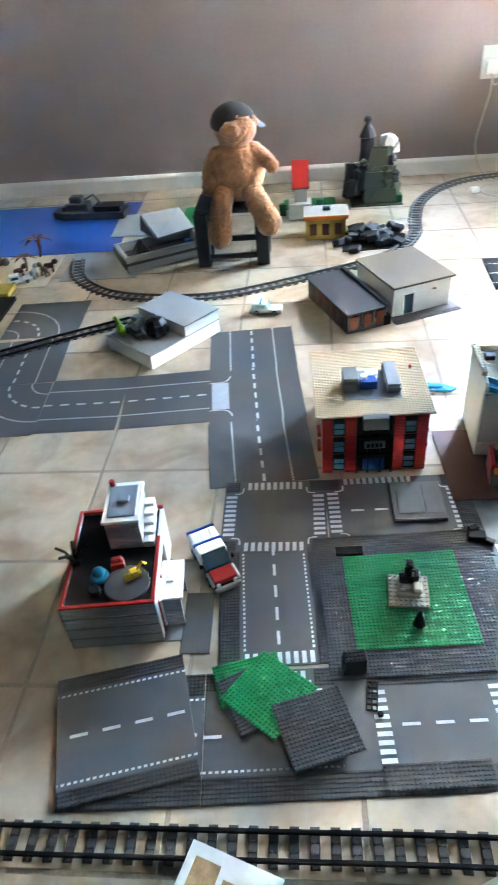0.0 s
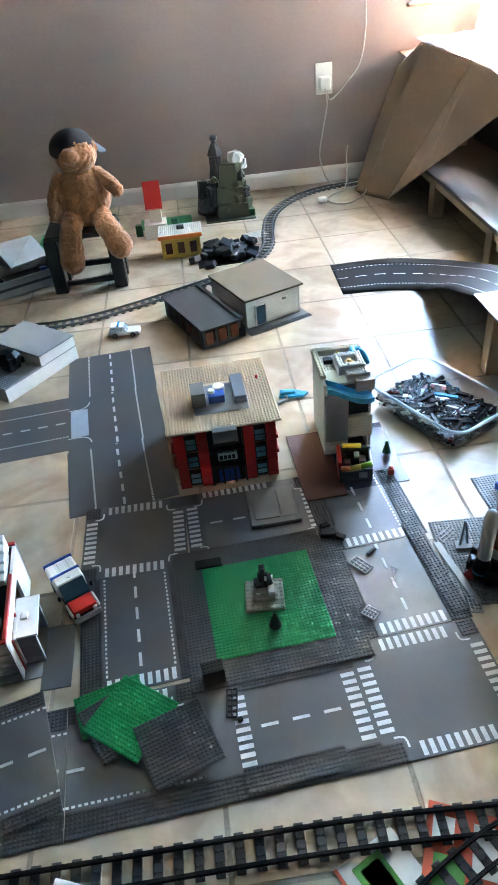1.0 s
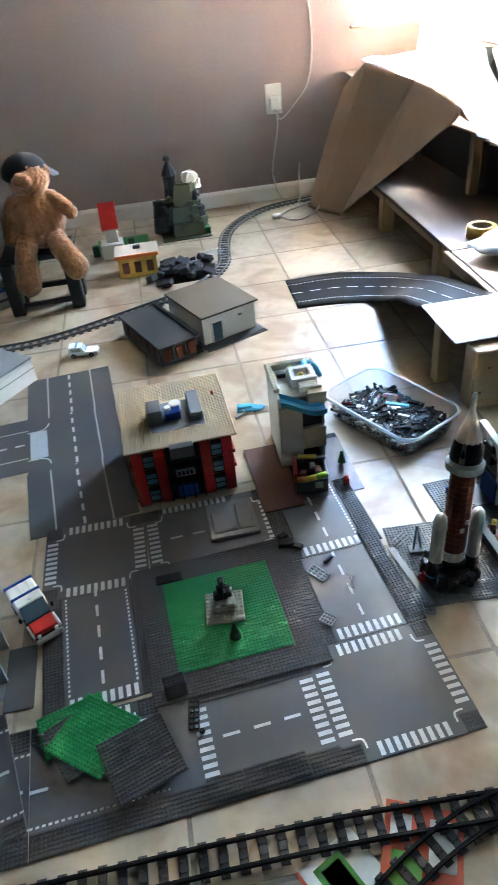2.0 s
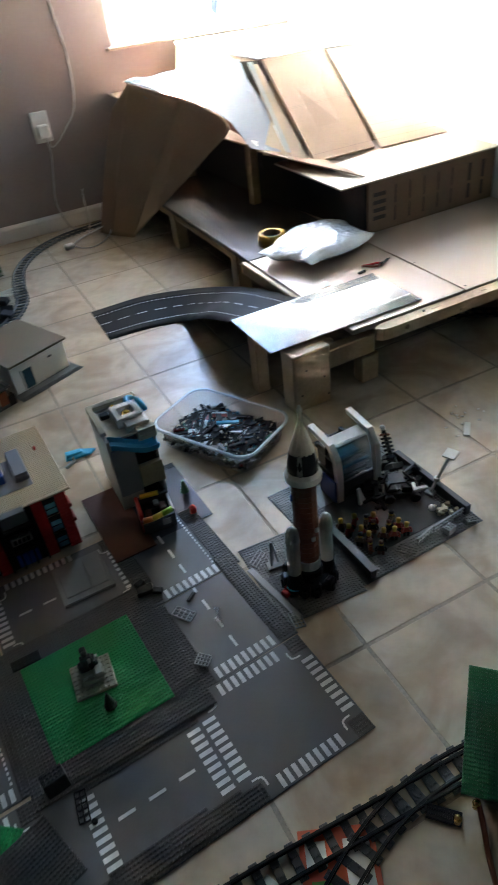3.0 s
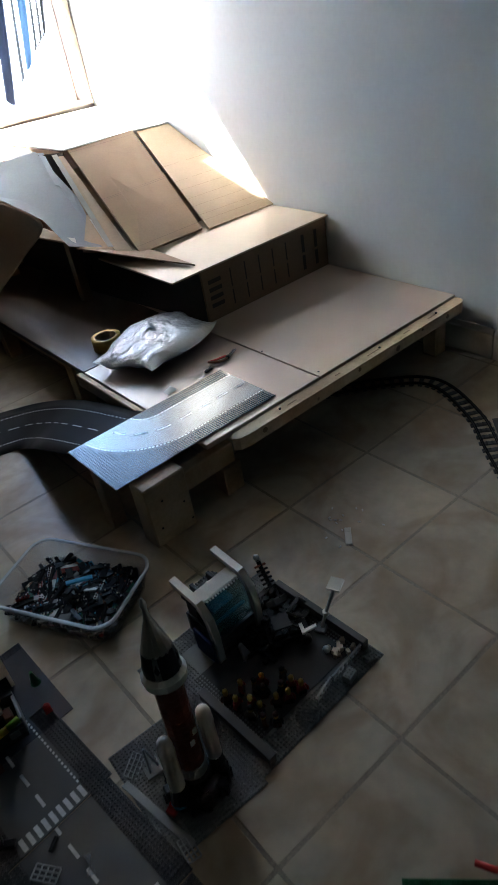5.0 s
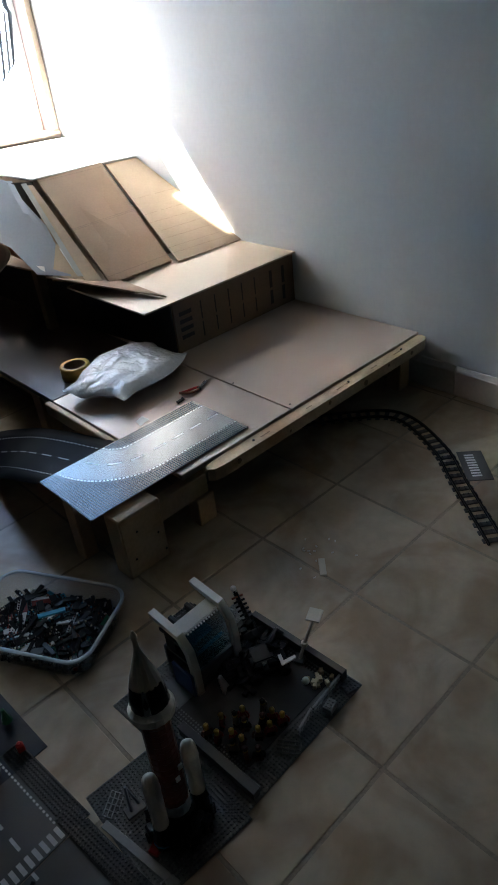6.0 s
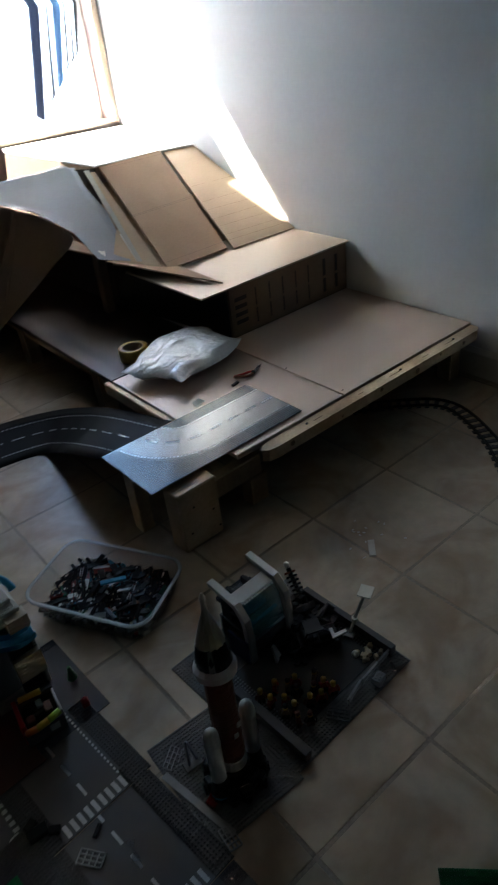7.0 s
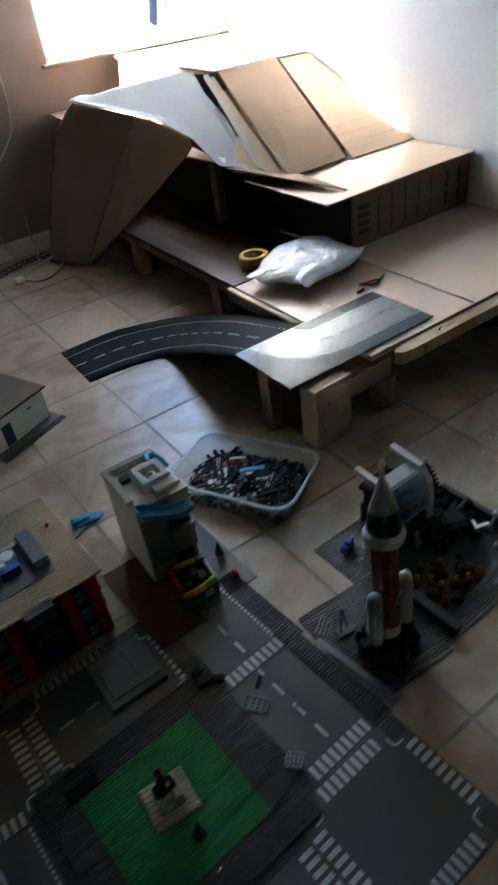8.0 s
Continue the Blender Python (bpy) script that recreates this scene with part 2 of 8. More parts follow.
M = dict(
    wall_mauve=material("mauve wall paint", (0.305, 0.238, 0.225), 0.75, 0.05, 1.4, 60, 0.08),
    wall_pale=material("pale wall paint", (0.77, 0.785, 0.785), 0.6, 0.03, 1.2, 55, 0.02),
    white_paint=material("white trim paint", (0.72, 0.69, 0.65), 0.45, 0.06, 3, 80, 0.03),
    wall_far=material("dull brown wall paint", (0.21, 0.14, 0.095), 0.8, 0.05, 1.4, 60, 0.08),
    ceiling=material("ceiling paint", (0.25, 0.19, 0.14), 0.8, 0.04, 2, 70, 0.1),
    tile=material("beige ceramic floor tile", (0.46, 0.378, 0.285), 0.36, 0.13, 4.2, 26, 0.03, second=(0.26, 0.17, 0.10), per="object", amount=0.68, swirl=1.4),
    grout=material("brown grey grout", (0.33, 0.275, 0.215), 0.7, 0.25, 9, 160, 0.1),
    dark_grey=material("dark grey plastic", (0.064, 0.066, 0.069), 0.4, 0.08, 14, 260, 0.0, spec=0.45, amount=0.3),
    road=material("smooth dark grey road plastic", (0.076, 0.081, 0.09), 0.3, 0.06, 9, 260, 0.0, spec=0.7, amount=0.3),
    # grey plastic, its base turned blue to strengthen the mirrored sky
    ramp_road_sky=material("glossy grey road tinted for sky reflection", (0.02, 0.05, 0.08), 0.2, 0.05, 3, 150, 0.0, spec=1.0, coat=0.5, amount=0.2),
    # reddish brown, with the shade on the left boards put into the colour
    board_shaded=material("hardboard darkened for shade", (0.046, 0.027, 0.02), 0.3, 0.08, 2.5, 150, 0.0, spec=0.4, amount=0.5),
    # darker copy of the road mat; the dim light there is in its colour
    mat_road_dim=material("road mat copy darkened for dim light", (0.012, 0.013, 0.015), 0.5, 0.08, 5, 150, 0.0, spec=0.05, amount=0.3),
    mat_road=material("printed road mat", (0.078, 0.084, 0.093), 0.42, 0.08, 5, 150, 0.03, spec=0.4, amount=0.3),
    marking=material("white road print", (0.62, 0.64, 0.66), 0.45, 0.15, 40, 300),
    marking_gloss=material("glossy white road print", (0.62, 0.64, 0.66), 0.2, 0.1, 40, 300, 0.0, spec=1.0, coat=0.9),
    marking_blue=material("pale blue road print", (0.42, 0.47, 0.55), 0.45, 0.12, 30, 300),
    green=material("bright green plastic", (0.004, 0.25, 0.07), 0.42, 0.05, 14, 260, 0.0, spec=0.4, amount=0.3),
    green_dark=material("green plastic", (0.004, 0.10, 0.032), 0.3, 0.05, 14, 260, 0.0, spec=0.4, amount=0.3),
    light_grey=plastic("light grey plastic", (0.30, 0.31, 0.32)),
    deck_grey=material("dark matt toy deck", (0.046, 0.046, 0.048), 0.5, 0.1, 14, 260, 0.0, spec=0.3, amount=0.3),
    mid_grey=material("medium grey plastic", (0.15, 0.155, 0.16), 0.3, 0.08, 14, 260, 0.0, spec=0.55, amount=0.3),
    blue_grey=plastic("blue grey plastic", (0.20, 0.23, 0.27)),
    white=plastic("white plastic", (0.82, 0.81, 0.78)),
    old_white=plastic("yellowed white plastic", (0.62, 0.60, 0.54)),
    black=material("black plastic", (0.011, 0.011, 0.012), 0.4, 0.08, 14, 260, 0.02, spec=0.22, amount=0.3),
    red=plastic("red plastic", (0.48, 0.02, 0.015)),
    dark_red=plastic("dark red plastic", (0.30, 0.03, 0.02)),
    brown=plastic("reddish brown plastic", (0.10, 0.032, 0.022), 0.5),
    rust=plastic("rust orange plastic", (0.20, 0.05, 0.018)),
    orange=plastic("orange plastic", (0.72, 0.20, 0.03)),
    cream=plastic("cream plastic", (0.58, 0.52, 0.40)),
    tan=plastic("tan plastic", (0.60, 0.485, 0.335)),
    dark_tan=plastic("dark tan plastic", (0.15, 0.112, 0.074), 0.65),
    stone=plastic("pale grey tan plastic", (0.40, 0.36, 0.29), 0.5),
    navy_grey=material("dark blue grey plastic", (0.07, 0.078, 0.10), 0.2, 0.08, 9, 260, 0.0, spec=0.8, amount=0.3),
    dark_leaf=plastic("very dark green plastic", (0.006, 0.03, 0.016), 0.5),
    navy=plastic("navy blue plastic", (0.008, 0.03, 0.15)),
    slate=plastic("slate grey plastic", (0.064, 0.065, 0.071), 0.45),
    yellow=plastic("yellow plastic", (0.72, 0.46, 0.03)),
    ochre=plastic("ochre yellow plastic", (0.52, 0.32, 0.05)),
    blue=plastic("blue plastic", (0.015, 0.09, 0.42)),
    azure=plastic("azure blue plastic", (0.03, 0.36, 0.62)),
    lime=plastic("lime green plastic", (0.28, 0.50, 0.03)),
    sage=plastic("sage grey green plastic", (0.118, 0.13, 0.088)),
    glass_blue=material("clear blue plastic window", (0.04, 0.30, 0.40), 0.1, 0.05, 10, 100, alpha=0.5),
    glass_sky=material("pale blue window plastic", (0.13, 0.36, 0.47), 0.12, 0.1, 10, 100),
    glass_dark=material("dark glossy window plastic", (0.05, 0.11, 0.16), 0.1, 0.1, 10, 100),
    clear=material("cloudy clear plastic", (0.80, 0.84, 0.87), 0.2, 0.03, 10, 100, alpha=0.22),
    clear_rim=material("thick clear plastic", (0.78, 0.82, 0.86), 0.16, 0.03, 10, 100, alpha=0.55),
    chrome=material("grey metal", (0.5, 0.5, 0.52), 0.25, 0.1, 20, 200, metal=1.0),
    gold=material("gold coloured metal", (0.75, 0.52, 0.18), 0.25, 0.1, 20, 200, metal=1.0),
    track_grey=material("dusty grey track plastic", (0.135, 0.14, 0.145), 0.5, 0.1, 14, 260, 0.02, spec=0.4, amount=0.3),
    rubber=material("black rubber", (0.014, 0.014, 0.015), 0.8, 0.1, 20, 200, 0.1),
    pine=material("pale pine wood", (0.57, 0.425, 0.28), 0.55, 0.16, 7, 90, 0.08, second=(0.34, 0.20, 0.10), amount=0.8),
    pine_dark=material("brown pine leg", (0.46, 0.31, 0.185), 0.6, 0.14, 9, 90, 0.08, second=(0.36, 0.23, 0.12)),
    trim_wood=material("brown stained trim wood", (0.20, 0.12, 0.065), 0.55, 0.12, 9, 90, 0.06),
    post_wood=material("dull brown post wood", (0.30, 0.195, 0.12), 0.6, 0.14, 9, 90, 0.08),
    sill_wood=material("beige painted window trim", (0.40, 0.30, 0.215), 0.5, 0.1, 9, 90, 0.04),
    hardboard=material("brown smooth hardboard", (0.47, 0.355, 0.285), 0.3, 0.04, 1.2, 180, 0.0, spec=1.0, amount=0.3),
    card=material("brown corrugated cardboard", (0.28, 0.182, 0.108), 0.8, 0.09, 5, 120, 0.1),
    # carton front only: the shade of this side is in the colour
    card_shaded=material("brown cardboard darkened for shade", (0.23, 0.15, 0.095), 0.85, 0.1, 5, 120, 0.1),
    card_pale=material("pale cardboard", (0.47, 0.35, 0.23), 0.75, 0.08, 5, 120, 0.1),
    card_edge=material("dark creased cardboard", (0.20, 0.13, 0.08), 0.85, 0.1, 8, 120),
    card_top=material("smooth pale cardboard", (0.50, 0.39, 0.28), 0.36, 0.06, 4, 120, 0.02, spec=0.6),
    # bright copy for the sunlit ledge, to throw back more sun
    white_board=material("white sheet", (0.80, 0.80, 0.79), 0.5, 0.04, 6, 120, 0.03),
    # the same white card, greyed so that its colour carries the shade
    card_white_shaded=material("shade-greyed white cardboard", (0.30, 0.325, 0.36), 0.26, 0.05, 6, 120, 0.04),
    dark_board=material("near-black board for shade", (0.028, 0.024, 0.024), 0.6, 0.1, 5, 120, 0.05),
    kraft=material("kraft brown paper", (0.35, 0.245, 0.175), 0.8, 0.08, 4, 90, 0.15),
    print_gap_dark=material("dark print and gap shade", (0.06, 0.045, 0.035), 0.7, 0.15, 20, 200),
    tape=material("clear packing tape", (0.72, 0.70, 0.64), 0.18, 0.05, 12, 150, alpha=0.6),
    film=material("thin clear plastic film", (0.70, 0.78, 0.86), 0.15, 0.04, 12, 150, alpha=0.4),
    poly=material("crinkled clear plastic film", (0.79, 0.83, 0.90), 0.26, 0.08, 16, 120, 0.8, trans=0.05, coat=0.6),
    fur=material("caramel brown plush fur", (0.47, 0.215, 0.09), 0.95, 0.22, 22, 330, 1.0, second=(0.33, 0.135, 0.05), sheen=0.4, amount=0.9),
    cap_dark=material("dark grey cloth", (0.035, 0.034, 0.036), 0.9, 0.15, 20, 400, 0.3),
    cap_brim=material("grey blue cloth", (0.14, 0.16, 0.19), 0.85, 0.12, 20, 400, 0.3),
    stool=material("black painted wood", (0.015, 0.015, 0.017), 0.4, 0.15, 12, 150, 0.05),
    paper=material("white paper", (0.72, 0.71, 0.68), 0.6, 0.05, 6, 100, 0.05),
    paper_orange=material("orange red print", (0.62, 0.10, 0.04), 0.5, 0.08, 12, 150),
    paper_green=material("green print", (0.10, 0.36, 0.06), 0.5, 0.1, 12, 150),
    paper_brown=material("brown print", (0.30, 0.19, 0.10), 0.5, 0.25, 45, 200, amount=0.9),
    biscuit=material("golden brown print", (0.52, 0.33, 0.16), 0.5, 0.2, 45, 200, amount=0.9),
    # white cloth given a blue tint, so that the ramp mirrors it like sky
    curtain_white_tinted=cloth("white curtain cloth tinted for sky blue", (0.55, 0.68, 0.82), 0.7, 0.9, 0.05, 8, 300, 0.2),
    curtain_blue=cloth("blue grey curtain cloth", (0.03, 0.075, 0.15), 0.12, 0.9, 0.1, 8, 300, 0.2),
    curtain_navy=cloth("navy curtain stripe", (0.010, 0.016, 0.036), 0.1, 0.9, 0.1, 8, 300, 0.2),
    curtain_dark=cloth("dark curtain stripe", (0.03, 0.033, 0.04), 0.1, 0.9, 0.1, 8, 300, 0.2),
    cord=material("white cord", (0.52, 0.49, 0.47), 0.5, 0.04, 10, 100),
    poster_dark=material("grey blue poster print", (0.10, 0.14, 0.19), 0.4, 0.25, 18, 90, second=(0.36, 0.42, 0.48), amount=1.0),
    rock=plastic("dark grey rock plastic", (0.045, 0.047, 0.055), 0.45, 0.15),
)
DARK = [(0.008, 0.008, 0.009), (0.012, 0.012, 0.013), (0.02, 0.02, 0.021)]
BRIGHT = [(0.42, 0.41, 0.38), (0.11, 0.045, 0.022), (0.008, 0.07, 0.04), (0.16, 0.165, 0.17), (0.02, 0.13, 0.19), (0.36, 0.30, 0.20), (0.13, 0.018, 0.013), (0.5, 0.5, 0.48)]
BITS = coloured_bits("mixed plastic bricks", [c for k, b in enumerate(BRIGHT) for c in (*DARK[:2 + k % 2], b)], 0.3)


# ---- mesh building ----
class Shape:
    """Collects vertices and faces of one mesh, with a material slot per face."""

    def __init__(self):
        self.v, self.f, self.s, self.slot, self.m = [], [], [], 0, None

    def at(self, m=None):
        self.m = m
        return self

    def add(self, verts, faces):
        n = len(self.v)
        self.v += [self.m @ Vector(p) for p in verts] if self.m else [tuple(p) for p in verts]
        self.f += [tuple(i + n for i in f) for f in faces]
        self.s += [self.slot] * len(faces)
        return self

    def box(self, x0, x1, y0, y1, z0, z1, c=0.0):
        if c <= 0:
            v = [(x, y, z) for z in (z0, z1) for y in (y0, y1) for x in (x0, x1)]
            return self.add(v, [(0, 2, 3, 1), (4, 5, 7, 6), (0, 1, 5, 4), (2, 6, 7, 3), (0, 4, 6, 2), (1, 3, 7, 5)])
        c = min(c, (x1 - x0) * 0.45, (y1 - y0) * 0.45, (z1 - z0) * 0.45)
        v, idx = [], {}
        for ix, x in enumerate((x0, x1)):
            for iy, y in enumerate((y0, y1)):
                for iz, z in enumerate((z0, z1)):
                    dx, dy, dz = c * (1 - 2 * ix), c * (1 - 2 * iy), c * (1 - 2 * iz)
                    idx[ix, iy, iz] = len(v)
                    v += [(x, y + dy, z + dz), (x + dx, y, z + dz), (x + dx, y + dy, z)]
        g = lambda a, b, e, k: idx[a, b, e] + k
        f = []
        for i in (0, 1):
            q = [g(i, 0, 0, 0), g(i, 1, 0, 0), g(i, 1, 1, 0), g(i, 0, 1, 0)]
            f.append(q if i else q[::-1])
            q = [g(0, i, 0, 1), g(1, i, 0, 1), g(1, i, 1, 1), g(0, i, 1, 1)]
            f.append(q[::-1] if i else q)
            q = [g(0, 0, i, 2), g(1, 0, i, 2), g(1, 1, i, 2), g(0, 1, i, 2)]
            f.append(q if i else q[::-1])
        for a in (0, 1):
            for b in (0, 1):
                q = [g(a, b, 0, 0), g(a, b, 0, 1), g(a, b, 1, 1), g(a, b, 1, 0)]
                f.append(q if a == b else q[::-1])
                q = [g(a, 0, b, 0), g(a, 1, b, 0), g(a, 1, b, 2), g(a, 0, b, 2)]
                f.append(q if a != b else q[::-1])
                q = [g(0, a, b, 1), g(1, a, b, 1), g(1, a, b, 2), g(0, a, b, 2)]
                f.append(q if a == b else q[::-1])
                for d in (0, 1):
                    q = [g(a, b, d, 0), g(a, b, d, 1), g(a, b, d, 2)]
                    f.append(q if (a + b + d) % 2 else q[::-1])
        return self.add(v, f)

    def courses(self, x0, x1, y0, y1, z0, z1, h=0.0096):
        """A wall of stacked brick courses."""
        n = max(1, round((z1 - z0) / h))
        h = (z1 - z0) / n
        e = min(0.0006, (x1 - x0) * 0.2, (y1 - y0) * 0.2)
        v, f = [], []
        for i in range(n):
            a = z0 + i * h
            for z, k in ((a, e), (a + 0.0007, 0), (a + h - 0.0009, 0), (a + h - 0.0002, e)):
                v += [(x0 + k, y0 + k, z), (x1 - k, y0 + k, z), (x1 - k, y1 - k, z), (x0 + k, y1 - k, z)]
        for r in range(4 * n - 1):
            f += [(4 * r + k, 4 * r + (k + 1) % 4, 4 * r + 4 + (k + 1) % 4, 4 * r + 4 + k) for k in range(4)]
        f += [(3, 2, 1, 0), tuple(range(16 * n - 4, 16 * n))]
        return self.add(v, f)

    def prism(self, pts, z0, z1):
        n = len(pts)
        v = [(x, y, z0) for x, y in pts] + [(x, y, z1) for x, y in pts]
        f = [tuple(range(n))[::-1], tuple(range(n, 2 * n))]
        f += [(i, (i + 1) % n, n + (i + 1) % n, n + i) for i in range(n)]
        return self.add(v, f)

    def lathe(self, prof, n=16, x=0, y=0, cap=True):
        v, f = [], []
        for r, z in prof:
            v += [(x + r * math.cos(2 * math.pi * k / n), y + r * math.sin(2 * math.pi * k / n), z) for k in range(n)]
        for i in range(len(prof) - 1):
            f += [(i * n + k, i * n + (k + 1) % n, (i + 1) * n + (k + 1) % n, (i + 1) * n + k) for k in range(n)]
        if cap:
            f += [tuple(range(n))[::-1], tuple(range((len(prof) - 1) * n, len(prof) * n))]
        return self.add(v, f)

    def cyl(self, x, y, z0, z1, r, n=12, c=0.0):
        if c:
            return self.lathe([(r - c, z0), (r, z0 + c), (r, z1 - c), (r - c, z1)], n, x, y)
        return self.lathe([(r, z0), (r, z1)], n, x, y)

    def ball(self, x, y, z, rx, ry=None, rz=None, n=14, m=9):
        ry, rz = ry or rx, rz or rx
        v, f = [(x, y, z - rz)], []
        for i in range(1, m):
            a = math.pi * i / m - math.pi / 2
            v += [(x + rx * math.cos(a) * math.cos(2 * math.pi * k / n), y + ry * math.cos(a) * math.sin(2 * math.pi * k / n), z + rz * math.sin(a)) for k in range(n)]
        v.append((x, y, z + rz))
        f += [(0, 1 + (k + 1) % n, 1 + k) for k in range(n)]
        for i in range(m - 2):
            f += [(1 + i * n + k, 1 + i * n + (k + 1) % n, 1 + (i + 1) * n + (k + 1) % n, 1 + (i + 1) * n + k) for k in range(n)]
        f += [(len(v) - 1, 1 + (m - 2) * n + k, 1 + (m - 2) * n + (k + 1) % n) for k in range(n)]
        return self.add(v, f)

    def tube(self, path, r, n=8):
        pts = [Vector(p) for p in path]
        v, f = [], []
        for i, p in enumerate(pts):
            d = (pts[min(i + 1, len(pts) - 1)] - pts[max(i - 1, 0)]).normalized()
            a = d.cross(Vector((0, 0, 1)))
            a = a.normalized() if a.length > 1e-4 else Vector((1, 0, 0))
            b = a.cross(d)
            v += [p + r * (math.cos(2 * math.pi * k / n) * a + math.sin(2 * math.pi * k / n) * b) for k in range(n)]
        for i in range(len(pts) - 1):
            f += [(i * n + k, i * n + (k + 1) % n, (i + 1) * n + (k + 1) % n, (i + 1) * n + k) for k in range(n)]
        f += [tuple(range(n))[::-1], tuple(range((len(pts) - 1) * n, len(pts) * n))]
        return self.add(v, f)

    def studs(self, x0, y0, nx, ny, z, skip=None, n=8):
        """Round studs in a grid of 8 mm, from the corner (x0, y0)."""
        def circle(r):
            return [(r * math.cos(2 * math.pi * (k + 0.5) / n), r * math.sin(2 * math.pi * (k + 0.5) / n)) for k in range(n)]

        rims = [(circle(0.0025), 0.0), (circle(0.0025), 0.0021), (circle(0.0023), 0.0024)]
        faces = [(i * n + k, i * n + (k + 1) % n, (i + 1) * n + (k + 1) % n, (i + 1) * n + k) for i in (0, 1) for k in range(n)] + [tuple(range(2 * n, 3 * n))]
        for i in range(nx):
            for j in range(ny):
                if skip and skip(i, j):
                    continue
                cx, cy = x0 + 0.008 * (i + 0.5), y0 + 0.008 * (j + 0.5)
                self.add([(cx + a, cy + b, z + h) for ring_, h in rims for a, b in ring_], faces)
        return self

    def quad(self, a, b, c, d):
        return self.add([a, b, c, d], [(0, 1, 2, 3)])

    def sheet(self, pts, t):
        """A flat panel of thickness t through the given corners in space."""
        p = [Vector(q) for q in pts]
        nrm = (p[1] - p[0]).cross(p[2] - p[0]).normalized() * t
        n = len(p)
        f = [tuple(range(n)), tuple(range(n, 2 * n))[::-1]]
        f += [((i + 1) % n, i, n + i, n + (i + 1) % n) for i in range(n)]
        return self.add(p + [q - nrm for q in p], f)


def mesh_of(name, shape, mats, smooth=False):
    me = bpy.data.meshes.new(name)
    me.from_pydata([tuple(p) for p in shape.v], [], shape.f)
    for m in mats if isinstance(mats, (list, tuple)) else [mats]:
        me.materials.append(m)
    if len(me.materials) > 1:
        me.polygons.foreach_set("material_index", shape.s)
    if smooth:
        me.polygons.foreach_set("use_smooth", [True] * len(me.polygons))
    me.update()
    return me


def thing(name, m, label, category, group=""):
    ob = new(name)
    ob.empty_display_size = 0.02
    ob.matrix_world = m
    return tagged(ob, label, category, group)


def part(name, shape, mats, parent, label="", smooth=False):
    ob = new(name, mesh_of(name, shape, mats, smooth))
    ob.parent = parent
    return tagged(ob, label)


def walls(parent, name, boxes, mat_, label=""):
    """One part for each straight run of brick wall."""
    for b in boxes:
        part(name, Shape().courses(*b), mat_, parent, label)


def solid(name, shape, mats, m, label, category="", group="", kind="", smooth=False):
    ob = new(name, mesh_of(name, shape, mats, smooth))
    ob.matrix_world = m
    return tagged(ob, label, category, group, kind)


def spline(pts, n=10):
    """A smooth line through the points."""
    p = [Vector(q) for q in pts]
    p = [2 * p[0] - p[1]] + p + [2 * p[-1] - p[-2]]
    out = []
    for i in range(1, len(p) - 2):
        for k in range(n):
            t = k / n
            out.append(0.5 * (2 * p[i] + (p[i + 1] - p[i - 1]) * t + (2 * p[i - 1] - 5 * p[i] + 4 * p[i + 1] - p[i + 2]) * t * t
                              + (3 * p[i] - p[i - 1] - 3 * p[i + 1] + p[i + 2]) * t ** 3))
    return out + [p[-2]]


# ---- the room ----
floor = solid("floor", Shape().box(U_WEST - 0.2, U_EAST + 0.2, V_SOUTH - 0.2, 0.2, -0.1, -0.0008), M["grout"], ROOM, "beige ceramic tiled floor with grey brown joints", "floor", kind="structure")
north = Shape()
north.box(U_WEST - 0.2, WIN_L, 0, 0.2, -0.05, CEIL).box(WIN_L, U_EAST + 0.2, 0, 0.2, -0.05, WIN_B)
north.box(WIN_L, U_EAST + 0.2, 0, 0.2, WIN_T, CEIL).box(WIN_R, U_EAST + 0.2, 0, 0.2, WIN_B, WIN_T)
solid("wall_north", north, M["wall_mauve"], ROOM, "mauve painted wall with a bright window", "wall", kind="structure")
solid("wall_east", Shape().box(U_EAST, U_EAST + 0.2, V_SOUTH - 0.2, -0.001, -0.05, CEIL), M["wall_pale"], ROOM, "pale blue white painted wall", "wall", kind="structure")
solid("wall_west", Shape().box(U_WEST - 0.2, U_WEST, V_SOUTH - 0.2, -0.001, -0.05, CEIL), M["wall_far"], ROOM, "dull brown painted wall", "wall", kind="structure")
solid("wall_south", Shape().box(U_WEST, U_EAST, V_SOUTH - 0.2, V_SOUTH, -0.05, CEIL), M["wall_far"], ROOM, "dull brown painted wall", "wall", kind="structure")
solid("ceiling", Shape().box(U_WEST - 0.2, U_EAST + 0.2, V_SOUTH - 0.2, 0.2, CEIL, CEIL + 0.1), M["ceiling"], ROOM, "dull grey brown painted ceiling", "ceiling", kind="structure")


def skirting(shape, x0, x1, h):
    """Skirting board profile along x, its back at y = 0."""
    prof = [(0, 0), (-0.013, 0), (-0.013, h - 0.02), (-0.010, h - 0.012), (-0.006, h - 0.005), (-0.003, h), (0, h)]
    n = len(prof)
    v = [(x, y, z) for x in (x0, x1) for y, z in prof]
    f = [(i, n + i, n + i + 1, i + 1) for i in range(n - 1)] + [tuple(range(n)), tuple(range(n, 2 * n))[::-1]]
    return shape.add(v, f)


solid("baseboard", skirting(Shape(), U_WEST, U_EAST, 0.088), M["white_paint"], ROOM, "off-white skirting board along the mauve wall", "skirting", kind="structure")
bb = Shape().at(pose(U_EAST, 0, 0, 0, 0, -90))
skirting(bb, 0.014, 2.50, 0.115)
skirting(bb, 2.504, 4.7, 0.115)
solid("baseboard", bb, M["white_paint"], ROOM, "white skirting board with a joint along the pale wall", "skirting", kind="structure")

